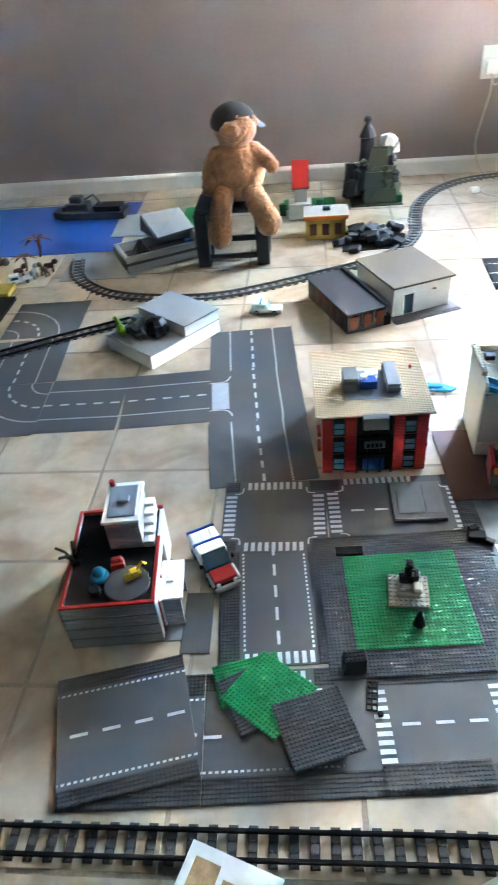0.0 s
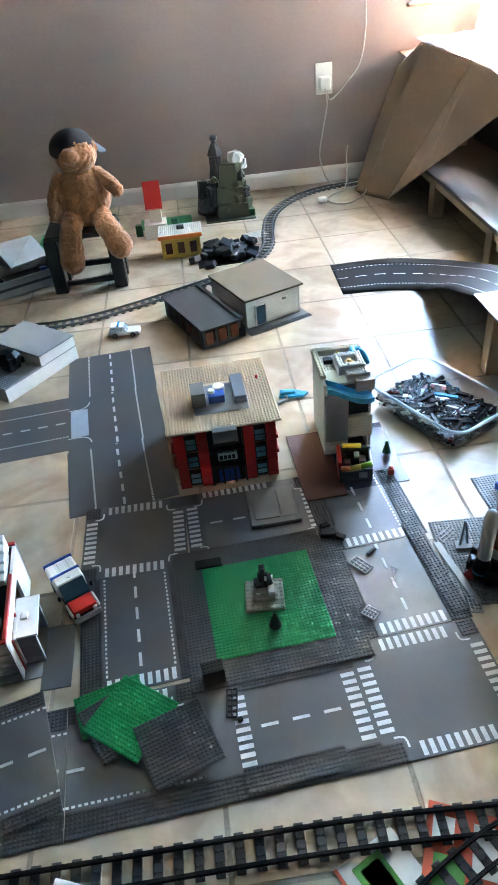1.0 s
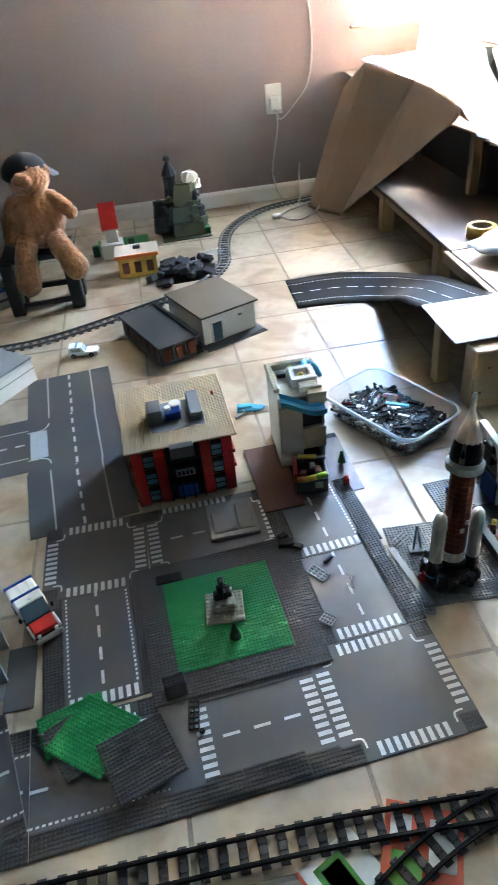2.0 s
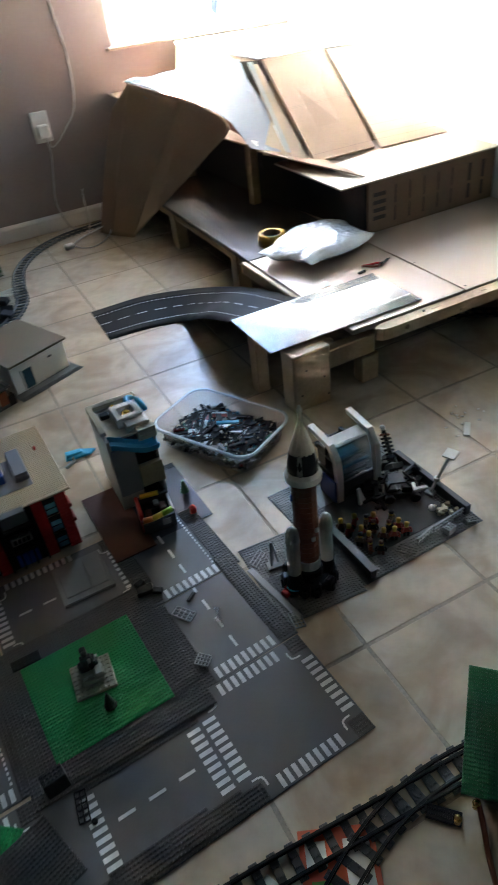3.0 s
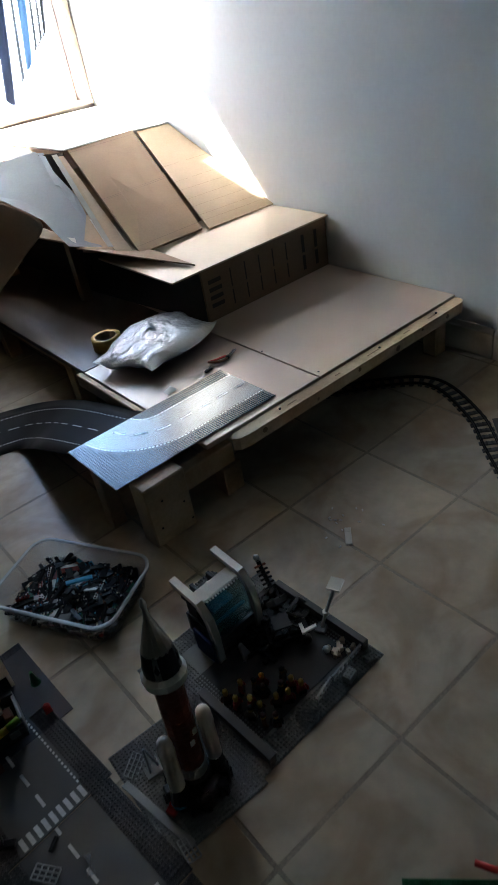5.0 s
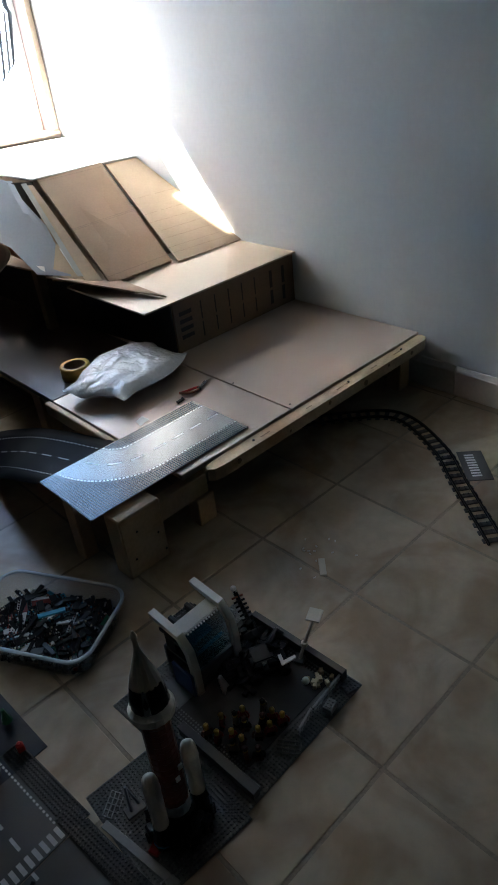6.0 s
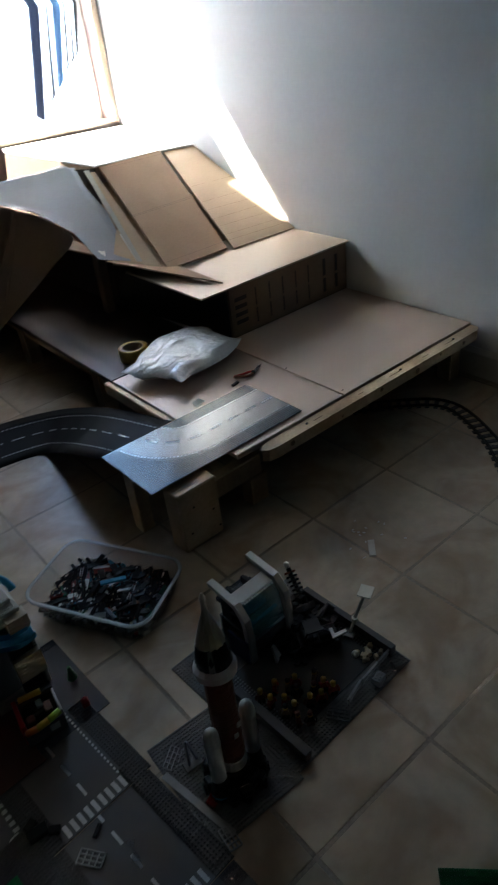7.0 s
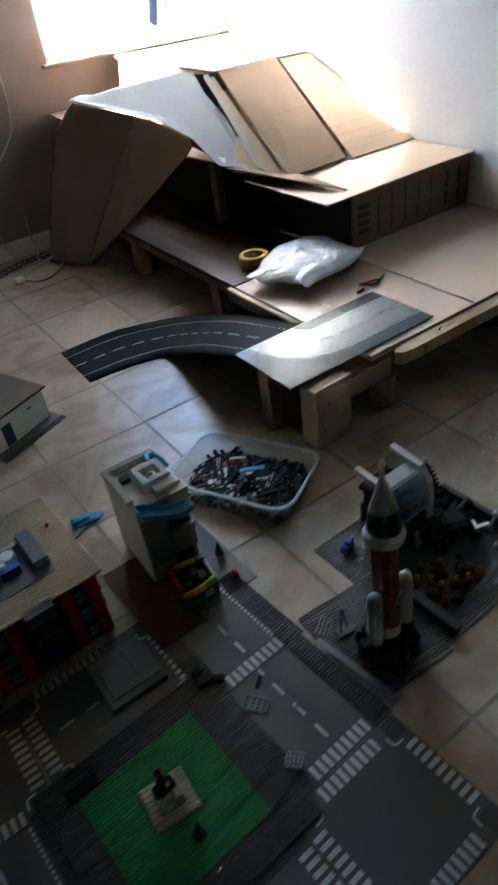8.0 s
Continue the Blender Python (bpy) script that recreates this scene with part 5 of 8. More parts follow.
def white_base():
    m = pose(-0.531, 1.387, 0, 0, 0, 46)
    b = thing("toy_building", m, "white stepped toy building with grey studded top", "toy building", "toy buildings")
    walls(b, "lower_wall", [(-0.165, 0.165, -0.145, -0.137, 0, 0.05), (-0.165, -0.157, -0.137, 0.105, 0, 0.05), (-0.157, 0.165, 0.105, 0.113, 0, 0.05), (0.157, 0.165, -0.137, 0.105, 0, 0.05)], M["white"], "white brick walls")
    part("deck", Shape().box(-0.165, 0.165, -0.145, 0.113, 0.05, 0.054, 0.0006).studs(-0.16, -0.14, 18, 30, 0.054), M["light_grey"], b, "grey studded deck")
    part("upper_wall", Shape().courses(0.0, 0.165, -0.145, 0.113, 0.054, 0.092), M["white"], b, "white upper block")
    part("upper_deck", Shape().box(-0.002, 0.168, -0.148, 0.116, 0.092, 0.096, 0.0006), M["light_grey"], b, "light grey top plate")
    solid("toy_rock", Shape().ball(0, 0, 0.034, 0.046, 0.040, 0.036, 8, 5).box(-0.03, 0.018, -0.034, 0.026, 0.0, 0.05, 0.004).box(0.0, 0.05, -0.014, 0.02, 0.0, 0.02, 0.003), M["black"], m @ pose(-0.052, -0.05, 0.0557), "black angular toy part on a deck", "toy part")
    d = Shape().ball(0, 0, 0.02, 0.024, 0.018, 0.018, 9, 6).tube([(0.012, 0, 0.03), (0.034, 0.01, 0.05), (0.046, 0.012, 0.046)], 0.008, 7).box(-0.016, 0.016, -0.012, 0.012, 0, 0.014, 0.002)
    solid("toy_dinosaur", d, M["lime"], m @ pose(-0.125, 0.06, 0.0557, 0, 0, 60), "lime green toy creature on a deck", "toy")
    v = Shape().box(-0.04, 0.04, -0.016, 0.016, 0.006, 0.02, 0.002).box(-0.02, 0.02, -0.014, 0.014, 0.02, 0.036, 0.003).box(0.03, 0.05, -0.02, 0.02, 0.004, 0.03, 0.002)
    solid("toy_machine", v, M["rock"], m @ pose(-0.105, 0.0, 0.0557, 0, 0, 80), "dark grey toy machine on a deck", "toy")
    solid("toy_jeep", Shape().box(-0.03, 0.03, -0.015, 0.015, 0.006, 0.022, 0.002).box(-0.01, 0.02, -0.014, 0.014, 0.022, 0.036, 0.002), M["mid_grey"], m @ pose(-0.05, 0.07, 0.0557, 0, 0, 10), "grey blocky toy part on a deck", "toy")


white_base()


def station():
    b = thing("toy_building", pose(0.165, 1.500, 0, 0, 0, 19), "long brown toy station hall with slate grey roof", "toy building", "toy buildings")
    w, d, h = 0.155, 0.345, 0.076
    walls(b, "wall", [(-w / 2, w / 2, -d / 2, -d / 2 + 0.008, 0, 0.018), (-w / 2, -w / 2 + 0.008, -d / 2 + 0.008, d / 2, 0, h), (w / 2 - 0.008, w / 2, -d / 2 + 0.008, d / 2, 0, h), (-w / 2 + 0.008, w / 2 - 0.008, d / 2 - 0.008, d / 2, 0, h),
                      (-w / 2, w / 2, -d / 2, -d / 2 + 0.008, h - 0.008, h)] + [(x, x + 0.01, -d / 2, -d / 2 + 0.008, 0.018, h - 0.008) for x in (-w / 2, -0.028, 0.022, w / 2 - 0.01)], M["dark_grey"], "dark grey brown wall")
    for x in (-0.052, 0.002, 0.052):
        part("panel", Shape().box(x - 0.016, x + 0.016, -d / 2 - 0.0015, -d / 2 + 0.004, 0.014, h - 0.012, 0.001), M["rust"], b, "rust orange door panel")
    for y in (-0.12, -0.06, 0.0, 0.06, 0.12):
        part("side_panel", Shape().box(-w / 2 - 0.0015, -w / 2 + 0.003, y - 0.018, y + 0.018, 0.014, h - 0.012, 0.001), M["brown"], b)
    r = Shape().box(-w / 2 - 0.008, w / 2 + 0.008, -d / 2 - 0.012, d / 2 + 0.01, h, h + 0.006, 0.001)
    part("roof", r, M["slate"], b, "slate grey roof slab")
    part("roof_ridge", Shape().box(w / 2 - 0.01, w / 2 + 0.008, -d / 2 - 0.012, d / 2 + 0.01, h + 0.006, h + 0.012, 0.001), M["dark_grey"], b)
    c = thing("toy_building", pose(0.392, 1.585, 0.0018, 0, 0, 19), "white toy house with flat dark tan roof", "toy building", "toy buildings")
    w, d, h = 0.235, 0.285, 0.112
    walls(c, "wall", [(-w / 2, w / 2, -d / 2, -d / 2 + 0.008, 0, h), (-w / 2, -w / 2 + 0.008, -d / 2 + 0.008, d / 2, 0, h), (w / 2 - 0.008, w / 2, -d / 2 + 0.008, d / 2, 0, h), (-w / 2 + 0.008, w / 2 - 0.008, d / 2 - 0.008, d / 2, 0, h)], M["white"], "white brick walls")
    part("roof", Shape().box(-w / 2 - 0.008, w / 2 + 0.012, -d / 2 - 0.012, d / 2 + 0.008, h, h + 0.008, 0.001), M["dark_tan"], c, "dark tan roof slab")
    part("door", Shape().box(-0.076, -0.036, -d / 2 - 0.003, -d / 2 + 0.003, 0.004, 0.078, 0.001), M["glass_dark"], c, "dark teal glazed door")
    part("door_frame", Shape().box(-0.082, -0.076, -d / 2 - 0.004, -d / 2 + 0.003, 0, 0.084).box(-0.036, -0.03, -d / 2 - 0.004, -d / 2 + 0.003, 0, 0.084), M["white"], c)
    part("wall_lamp", Shape().box(0.04, 0.056, -d / 2 - 0.006, -d / 2, 0.076, 0.082, 0.001), M["mid_grey"], c)
    plate("building_baseplate", pose(0.405, 1.555, 0, 0, 0, 19), 34, 42, [(0, 0, 34, 3)], None, "grey baseplate under a white toy house", M["mid_grey"], group="baseplates")
    bn = Shape().box(-0.014, 0.014, -0.012, 0.012, 0, 0.04, 0.002)
    solid("toy_bin", bn, M["black"], pose(0.296, 1.372, 0.0005, 0, 0, 19), "black toy box beside the station", "toy part")


station()

# ---- far end: beach, boat, garage, bear, castle ----
plate("water_plate", pose(-1.33, 2.66, 0, 0, 0, -4), 132, 88, [], None, "large bright blue smooth baseplate as water", M["blue"], group="baseplates")
plate("beach_plate", pose(-1.42, 2.12, 0.0003, 0, 0, -3), 84, 44, [], None, "tan sand coloured baseplate beside the water", M["tan"], group="baseplates")
plate("grey_baseplate", pose(-0.72, 2.60, 0.002, 0, 0, -3), 40, 40, [(0, 0, 40, 2)], None, "light grey baseplate next to the water", M["light_grey"], group="baseplates")
plate("grey_baseplate", pose(-0.86, 2.12, 0.0, 0, 0, -3), 44, 40, [], None, "grey baseplate under the track bend", M["light_grey"], group="baseplates")
plate("grey_baseplate", pose(-0.55, 2.42, 0.0006, 0, 0, -6), 32, 34, [], None, "grey baseplate behind the garage", M["mid_grey"], group="baseplates")
plate("green_baseplate", pose(-0.42, 2.66, 0.0024, 0, 0, -4), 28, 34, [], None, "green baseplate behind the stool", M["green"], group="baseplates")
plate("green_baseplate", pose(0.13, 2.72, 0.0004, 0, 0, -4), 34, 20, [], None, "green baseplate under a small tower", M["green"], group="baseplates")

boat = thing("toy_boat", pose(-1.04, 2.80, T_PLATE, 0, 0, -8), "dark grey toy boat on a blue plate", "toy boat")
hull = Shape().prism([(-0.2, -0.03), (-0.14, -0.06), (0.2, -0.06), (0.2, 0.06), (-0.14, 0.06), (-0.2, 0.03)], 0.0, 0.035)
part("hull", hull, M["dark_grey"], boat, "dark grey hull")
part("deck_house", Shape().box(-0.12, 0.0, -0.04, 0.04, 0.035, 0.075, 0.006).box(-0.1, -0.03, -0.03, 0.03, 0.075, 0.11, 0.008).box(-0.15, -0.12, -0.03, 0.03, 0.035, 0.06, 0.004), M["slate"], boat, "dark grey deck house")
part("cargo", Shape().box(0.03, 0.18, -0.045, 0.045, 0.035, 0.062, 0.003), M["black"], boat, "black open cargo box")
part("crane", Shape().tube([(-0.02, 0, 0.09), (0.04, -0.02, 0.12), (0.08, -0.04, 0.08)], 0.006, 6), M["mid_grey"], boat)

t = thing("toy_palm", pose(-1.20, 2.28, T_PLATE, 0, 0, 0), "small brown toy palm tree at the water", "toy tree")
part("trunk", Shape().tube([(0, 0, 0), (0.01, 0, 0.05), (0.0, 0, 0.09)], 0.007, 8), M["brown"], t)
cr = Shape()
for k in range(6):
    a = k * math.pi / 3
    cr.sheet([(0, 0, 0.09), (0.04 * math.cos(a - 0.3), 0.04 * math.sin(a - 0.3), 0.096), (0.08 * math.cos(a), 0.08 * math.sin(a), 0.075), (0.04 * math.cos(a + 0.3), 0.04 * math.sin(a + 0.3), 0.096)], 0.003)
part("crown", cr, M["rust"], t, "rust brown drooping leaves")
vehicle("toy_car", pose(-1.22, 1.99, T_PLATE + 0.0004, 0, 0, 20), "small white toy car on the sand plate", 0.1, 0.045, 0.04, "white", "white")
solid("toy_rocks", Shape().box(-0.05, 0.0, -0.03, 0.02, 0, 0.03, 0.006).box(0.0, 0.04, -0.02, 0.03, 0, 0.04, 0.006).ball(0.05, -0.02, 0.014, 0.02, n=8, m=5), M["dark_tan"], pose(-1.40, 2.2, T_PLATE + 0.0003, 0, 0, 30), "brown toy rocks on the sand plate", "toy rock")
def beach_animal(x, y, rz, mat_):
    o = thing("toy_animal", pose(x, y, T_PLATE + 0.0005, 0, 0, rz), "small " + M[mat_].name + " toy animal on the sand plate", "toy animal", "toy animals")
    part("body", Shape().box(-0.024, 0.02, -0.011, 0.011, 0.018, 0.042, 0.006).ball(0.028, 0, 0.046, 0.015, 0.011, 0.012, 10, 7), M[mat_], o)
    for px in (-0.018, 0.013):
        for py in (-0.008, 0.008):
            part("leg", Shape().box(px - 0.004, px + 0.004, py - 0.0035, py + 0.0035, 0, 0.02, 0.001), M[mat_], o)


for x, y, rz, mat_ in ((-1.235, 2.05, 30, "brown"), (-1.12, 2.045, 140, "dark_tan"), (-1.165, 2.03, 80, "light_grey"), (-1.105, 2.085, 10, "brown")):
    beach_animal(x, y, rz, mat_)
copy_thing(t, pose(-1.225, 2.12, T_PLATE) @ Matrix.Scale(0.75, 4))
solid("orange_plate", Shape().box(-0.13, 0.07, -0.06, 0.05, 0, 0.02, 0.002), M["ochre"], pose(-1.30, 1.905, 0.0002, 0, 0, -3), "thick ochre yellow toy plate at the sand edge", "toy part")
solid("black_crate", Shape().box(-0.13, 0.07, -0.17, 0.15, 0, 0.02, 0.004).box(-0.12, 0.0, -0.15, 0.13, 0.02, 0.05, 0.006), M["black"], pose(-1.27, 1.67, 0.0002, 0, 0, -4), "flat black box lying beside the road mat", "box")

g = thing("toy_garage", pose(-0.60, 2.16, T_PLATE + 0.0001, 0, 0, 24), "grey open toy garage with raised sloping lid", "toy building", "toy buildings")
walls(g, "wall", [(-0.19, 0.19, -0.1, -0.085, 0, 0.072), (-0.19, -0.175, -0.085, 0.1, 0, 0.072), (-0.175, 0.19, 0.085, 0.1, 0, 0.072), (0.175, 0.19, -0.085, 0.085, 0, 0.072)], M["light_grey"], "grey wall")
part("dark_band", Shape().box(-0.192, 0.192, -0.104, -0.1, 0.034, 0.046, 0.001).box(-0.194, -0.19, -0.1, 0.1, 0.02, 0.06, 0.001), M["dark_grey"], g)
part("floor_slab", Shape().box(-0.175, 0.175, -0.085, 0.085, 0, 0.03), M["black"], g)
part("lid", Shape().sheet([(0.0, 0.016, 0.084), (0.186, 0.044, 0.084), (0.165, 0.165, 0.150), (-0.02, 0.19, 0.146)], 0.014), M["light_grey"], g, "tilted grey lid")
part("lid_side", Shape().sheet([(-0.006, 0.02, 0.076), (-0.024, 0.188, 0.136), (-0.034, 0.186, 0.076), (-0.02, 0.08, 0.074)], 0.008), M["mid_grey"], g)
part("wedge", Shape().add([(-0.15, -0.08, 0.03), (-0.04, -0.08, 0.03), (-0.04, 0.0, 0.03), (-0.15, 0.0, 0.03), (-0.10, -0.03, 0.12)], [(0, 3, 2, 1), (0, 1, 4), (1, 2, 4), (2, 3, 4), (3, 0, 4)]), M["black"], g, "black pointed roof piece")
part("lamp_block", Shape().box(0.1, 0.13, -0.09, -0.06, 0.072, 0.084, 0.001), M["blue"], g)


def bear():
    st = thing("stool", pose(-0.255, 2.09, 0, 0, 0, -4), "small black wooden stool", "stool")
    part("seat", Shape().box(-0.15, 0.15, -0.11, 0.11, 0.235, 0.255, 0.006), M["stool"], st)
    for x in (-0.13, 0.13):
        part("leg", Shape().box(x - 0.028, x + 0.028, -0.10, -0.03, 0, 0.235, 0.004), M["stool"], st)
        part("leg", Shape().box(x - 0.028, x + 0.028, 0.03, 0.10, 0, 0.235, 0.004), M["stool"], st)
    part("stretcher", Shape().box(-0.108, 0.108, 0.06, 0.08, 0.05, 0.075, 0.003), M["stool"], st)
    part("stretcher", Shape().box(-0.108, 0.108, -0.09, -0.07, 0.03, 0.05, 0.003), M["stool"], st)
    s = Shape()
    s.ball(0, 0, 0.11, 0.113, 0.096, 0.128, 20, 14)          # body
    s.ball(0.006, -0.012, 0.272, 0.084, 0.078, 0.072, 20, 14)  # head
    s.ball(-0.006, -0.08, 0.283, 0.04, 0.032, 0.03, 12, 8)   # muzzle
    s.ball(-0.07, 0.0, 0.295, 0.024, 0.014, 0.024, 10, 7).ball(0.075, 0.0, 0.292, 0.024, 0.014, 0.024, 10, 7)
    for pts in ([(-0.08, -0.01, 0.175), (-0.115, -0.03, 0.11), (-0.12, -0.05, 0.05)], [(0.075, -0.01, 0.185), (0.115, -0.03, 0.16), (0.15, -0.06, 0.135)]):
        for i, p in enumerate(spline(pts, 4)):
            s.ball(*p, 0.036 - 0.001 * i, n=12, m=8)
    for pts in ([(-0.05, -0.05, 0.04), (-0.065, -0.11, 0.0), (-0.075, -0.135, -0.07), (-0.078, -0.15, -0.11)], [(0.06, -0.05, 0.04), (0.085, -0.11, 0.01), (0.11, -0.13, -0.03), (0.13, -0.14, -0.065)]):
        for i, p in enumerate(spline(pts, 3)):
            s.ball(*p, 0.043 + 0.0012 * i, n=12, m=8)
    for i, (x, y, z) in enumerate(s.v):
        k = 0.004 * noise.noise(Vector((x, y, z)) * 60) + 0.003 * noise.noise(Vector((x, y, z)) * 140)
        s.v[i] = (x + k, y + k, z + k)
    bear_m = pose(-0.215, 2.085, 0.270, 0, 0, -6)
    bear_ob = solid("teddy_bear", s, M["fur"], bear_m, "caramel brown plush bear sitting on a black stool", "soft toy", smooth=True)
    skin = bear_ob.modifiers.new("skin", "REMESH")
    skin.mode, skin.voxel_size, skin.use_smooth_shade = "VOXEL", 0.0045, True
    tufts = bpy.data.textures.new("plush tufts", "CLOUDS")
    tufts.noise_scale, tufts.noise_depth = 0.012, 3
    pile = bear_ob.modifiers.new("pile", "DISPLACE")
    pile.texture, pile.strength, pile.mid_level = tufts, 0.009, 0.5
    cap = thing("cap", bear_m @ pose(-0.004, 0.010, 0.288, 8, -8, 58), "dark cloth cap with grey blue brim", "cap")
    prof = [(0.093 * math.cos(a), 0.078 * math.sin(a)) for a in [k * math.pi / 2 / 7 for k in range(7)]] + [(0.004, 0.078)]
    part("crown", Shape().lathe(prof, 20), M["cap_dark"], cap, smooth=True)
    br = Shape()
    v, f = [], []
    for z in (0.004, 0.0):
        for k in range(11):
            a = radians(-65 + 13 * k)
            for r in (0.086, 0.086 + 0.062 * math.cos(radians(-65 + 13 * k))):
                v.append((r * math.cos(a), r * math.sin(a), z + 0.012 - 0.95 * (r - 0.086)))
    for k in range(10):
        f += [(2 * k, 2 * k + 1, 2 * k + 3, 2 * k + 2), (22 + 2 * k, 22 + 2 * k + 2, 22 + 2 * k + 3, 22 + 2 * k + 1), (2 * k + 1, 22 + 2 * k + 1, 22 + 2 * k + 3, 2 * k + 3)]
    part("brim", br.add(v, f), M["cap_brim"], cap, "grey blue brim")


bear()


def castle():
    rnd = random.Random(4)
    c = thing("toy_castle", pose(0.47, 2.70, 0, 0, 0, -4), "grey green toy mountain castle with dark spire", "toy castle")
    part("ground_plate", Shape().box(-0.13, 0.13, -0.10, 0.12, 0, 0.006, 0.001), M["sage"], c)
    def crag(x0, x1, y0, y1, z0, z1, seed):
        """A moulded rock block with uneven corners."""
        rr = random.Random(seed)
        s = Shape()
        v = []
        for z, k in ((z0, 1.06), ((z0 + z1) / 2, 1.0), (z1, 0.86)):
            cx, cy = (x0 + x1) / 2, (y0 + y1) / 2
            for a in range(8):
                px = cx + (x1 - x0) / 2 * k * (1, 1, 0.4, -0.4, -1, -1, -0.4, 0.4)[a]
                py = cy + (y1 - y0) / 2 * k * (-0.5, 0.5, 1, 1, 0.5, -0.5, -1, -1)[a]
                v.append((px + rr.uniform(-0.009, 0.009), py + rr.uniform(-0.009, 0.009), z + rr.uniform(-0.01, 0.01) * (z > z0)))
        f = [tuple(range(8))[::-1], tuple(range(16, 24))]
        for i in (0, 8):
            f += [(i + a, i + (a + 1) % 8, i + 8 + (a + 1) % 8, i + 8 + a) for a in range(8)]
        return s.add(v, f)

    part("lower_rock", crag(-0.06, 0.09, -0.05, 0.09, 0.006, 0.155, 3), M["sage"], c, "grey green rock block")
    for x0, x1, x2, x3, y0, y1, z0, z1 in ((-0.062, 0.102, -0.06, 0.094, -0.078, -0.07, 0.008, 0.076), (-0.062, 0.088, -0.056, 0.078, -0.068, -0.056, 0.080, 0.155)):
        part("face_panel", Shape().sheet([(x0, y0, z0), (x1, y0, z0), (x3, y1, z1), (x2, y1, z1)], 0.010), M["sage"], c, "smooth grey green rock face")
    part("upper_rock", crag(-0.035, 0.085, -0.03, 0.08, 0.15, 0.262, 7), M["sage"], c, "grey green upper rock")
    part("upper_panel", Shape().sheet([(-0.048, -0.052, 0.158), (0.058, -0.05, 0.158), (0.046, -0.036, 0.255), (-0.03, -0.036, 0.262)], 0.008), M["sage"], c, "smooth upper rock face")
    part("side_rock", crag(0.06, 0.125, -0.05, 0.06, 0.006, 0.09, 11), M["sage"], c, "low side rock")
    part("side_ledge", crag(0.055, 0.115, -0.03, 0.05, 0.09, 0.135, 12), M["rock"], c, "dark rock ledge")
    for i in range(9):
        x, y = rnd.uniform(-0.135, -0.07), rnd.uniform(-0.05, 0.07)
        a, h0, h1 = rnd.uniform(0.024, 0.038), (0.006 if i % 2 else rnd.uniform(0.04, 0.09)), rnd.uniform(0.11, 0.18)
        part("wing_rock", crag(x - a, x + a, y - a, y + a, h0, h1, 20 + i), M["rock"], c, "dark grey wing rock")
    part("spire", Shape().lathe([(0.04, 0.15), (0.042, 0.2), (0.034, 0.24), (0.036, 0.3), (0.042, 0.306), (0.034, 0.325), (0.018, 0.355), (0.012, 0.362), (0.012, 0.372), (0.02, 0.376), (0.02, 0.39), (0.01, 0.398)], 9, -0.045, 0.03), M["rock"], c, "dark grey pointed tower")
    part("spire_buttress", crag(-0.075, -0.03, -0.01, 0.04, 0.14, 0.285, 31), M["rock"], c, "dark rock buttress")
    part("snow_cap", crag(0.02, 0.095, -0.01, 0.06, 0.262, 0.31, 33), M["white"], c, "white snow cap")
    part("snow_drift", crag(0.075, 0.108, -0.01, 0.05, 0.23, 0.275, 34), M["white"], c, "white snow drift")
    for i in range(22):
        a = rnd.uniform(-2.9, 0.2)
        r, z0 = rnd.uniform(0.055, 0.095), rnd.uniform(0.006, 0.19)
        w = rnd.uniform(0.012, 0.026)
        x, y = 0.012 + r * (1 - 1.6 * max(0, z0 - 0.1)) * math.cos(a), 0.02 + 0.85 * r * math.sin(a)
        part("boulder", crag(x - w, x + w, y - w, y + w, z0, z0 + rnd.uniform(0.02, 0.05), 60 + i), M["rock" if rnd.random() < 0.6 else "sage"], c, "rough rock boulder")
    part("hedge", Shape().box(0.09, 0.13, -0.07, -0.02, 0.006, 0.04, 0.004), M["green_dark"], c)
    for (px, py, n, seed, lab) in ((0.37, 2.17, 46, 8, "heap of dark grey toy rocks on the floor"),):
        rr = random.Random(seed)
        h = Shape()
        for i in range(n):
            x, y = rr.gauss(0, 0.06), rr.gauss(0, 0.055)
            a, b, e = rr.uniform(0.01, 0.032), rr.uniform(0.01, 0.026), rr.uniform(0.006, 0.016)
            z = max(0, 0.045 - 0.35 * math.hypot(x, y)) * rr.random()
            h.at(pose(x, y, z + e * 0.9, rr.uniform(-22, 22), rr.uniform(-22, 22), rr.uniform(0, 180))).box(-a, a, -b, b, -e, e, 0.003)
        tagged(solid("toy_rocks", h, M["rock"], pose(px, py, 0.004), lab, "toy rock"), kind="stuff")
    solid("rock_board", Shape().prism([(-0.15, -0.12), (0.12, -0.12), (0.16, 0.03), (0.04, 0.13), (-0.13, 0.09)], 0, 0.004), M["black"], pose(0.37, 2.17, 0), "thin dark board under toy rocks", "board")
    plate("grey_plate", pose(0.545, 2.36, 0.0003, 0, 0, 8), 14, 10, [(0, 0, 14, 10)], None, "small light grey studded plate by the castle", M["old_white"], group="loose plates")
    y = thing("toy_building", pose(0.168, 2.275, 0, 0, 0, -4) @ Matrix.Scale(1.14, 4), "small ochre yellow toy house with pale flat roof", "toy building", "toy buildings")
    part("wall", Shape().courses(-0.08, 0.08, -0.055, 0.055, 0, 0.09), M["ochre"], y, "ochre yellow brick walls")
    part("roof", Shape().box(-0.088, 0.092, -0.063, 0.07, 0.09, 0.098, 0.001).studs(-0.086, -0.06, 22, 16, 0.098, n=6), M["old_white"], y, "pale grey studded roof")
    part("roof_edge", Shape().box(-0.089, 0.089, -0.066, -0.06, 0.084, 0.1, 0.001), M["orange"], y, "orange roof edge")
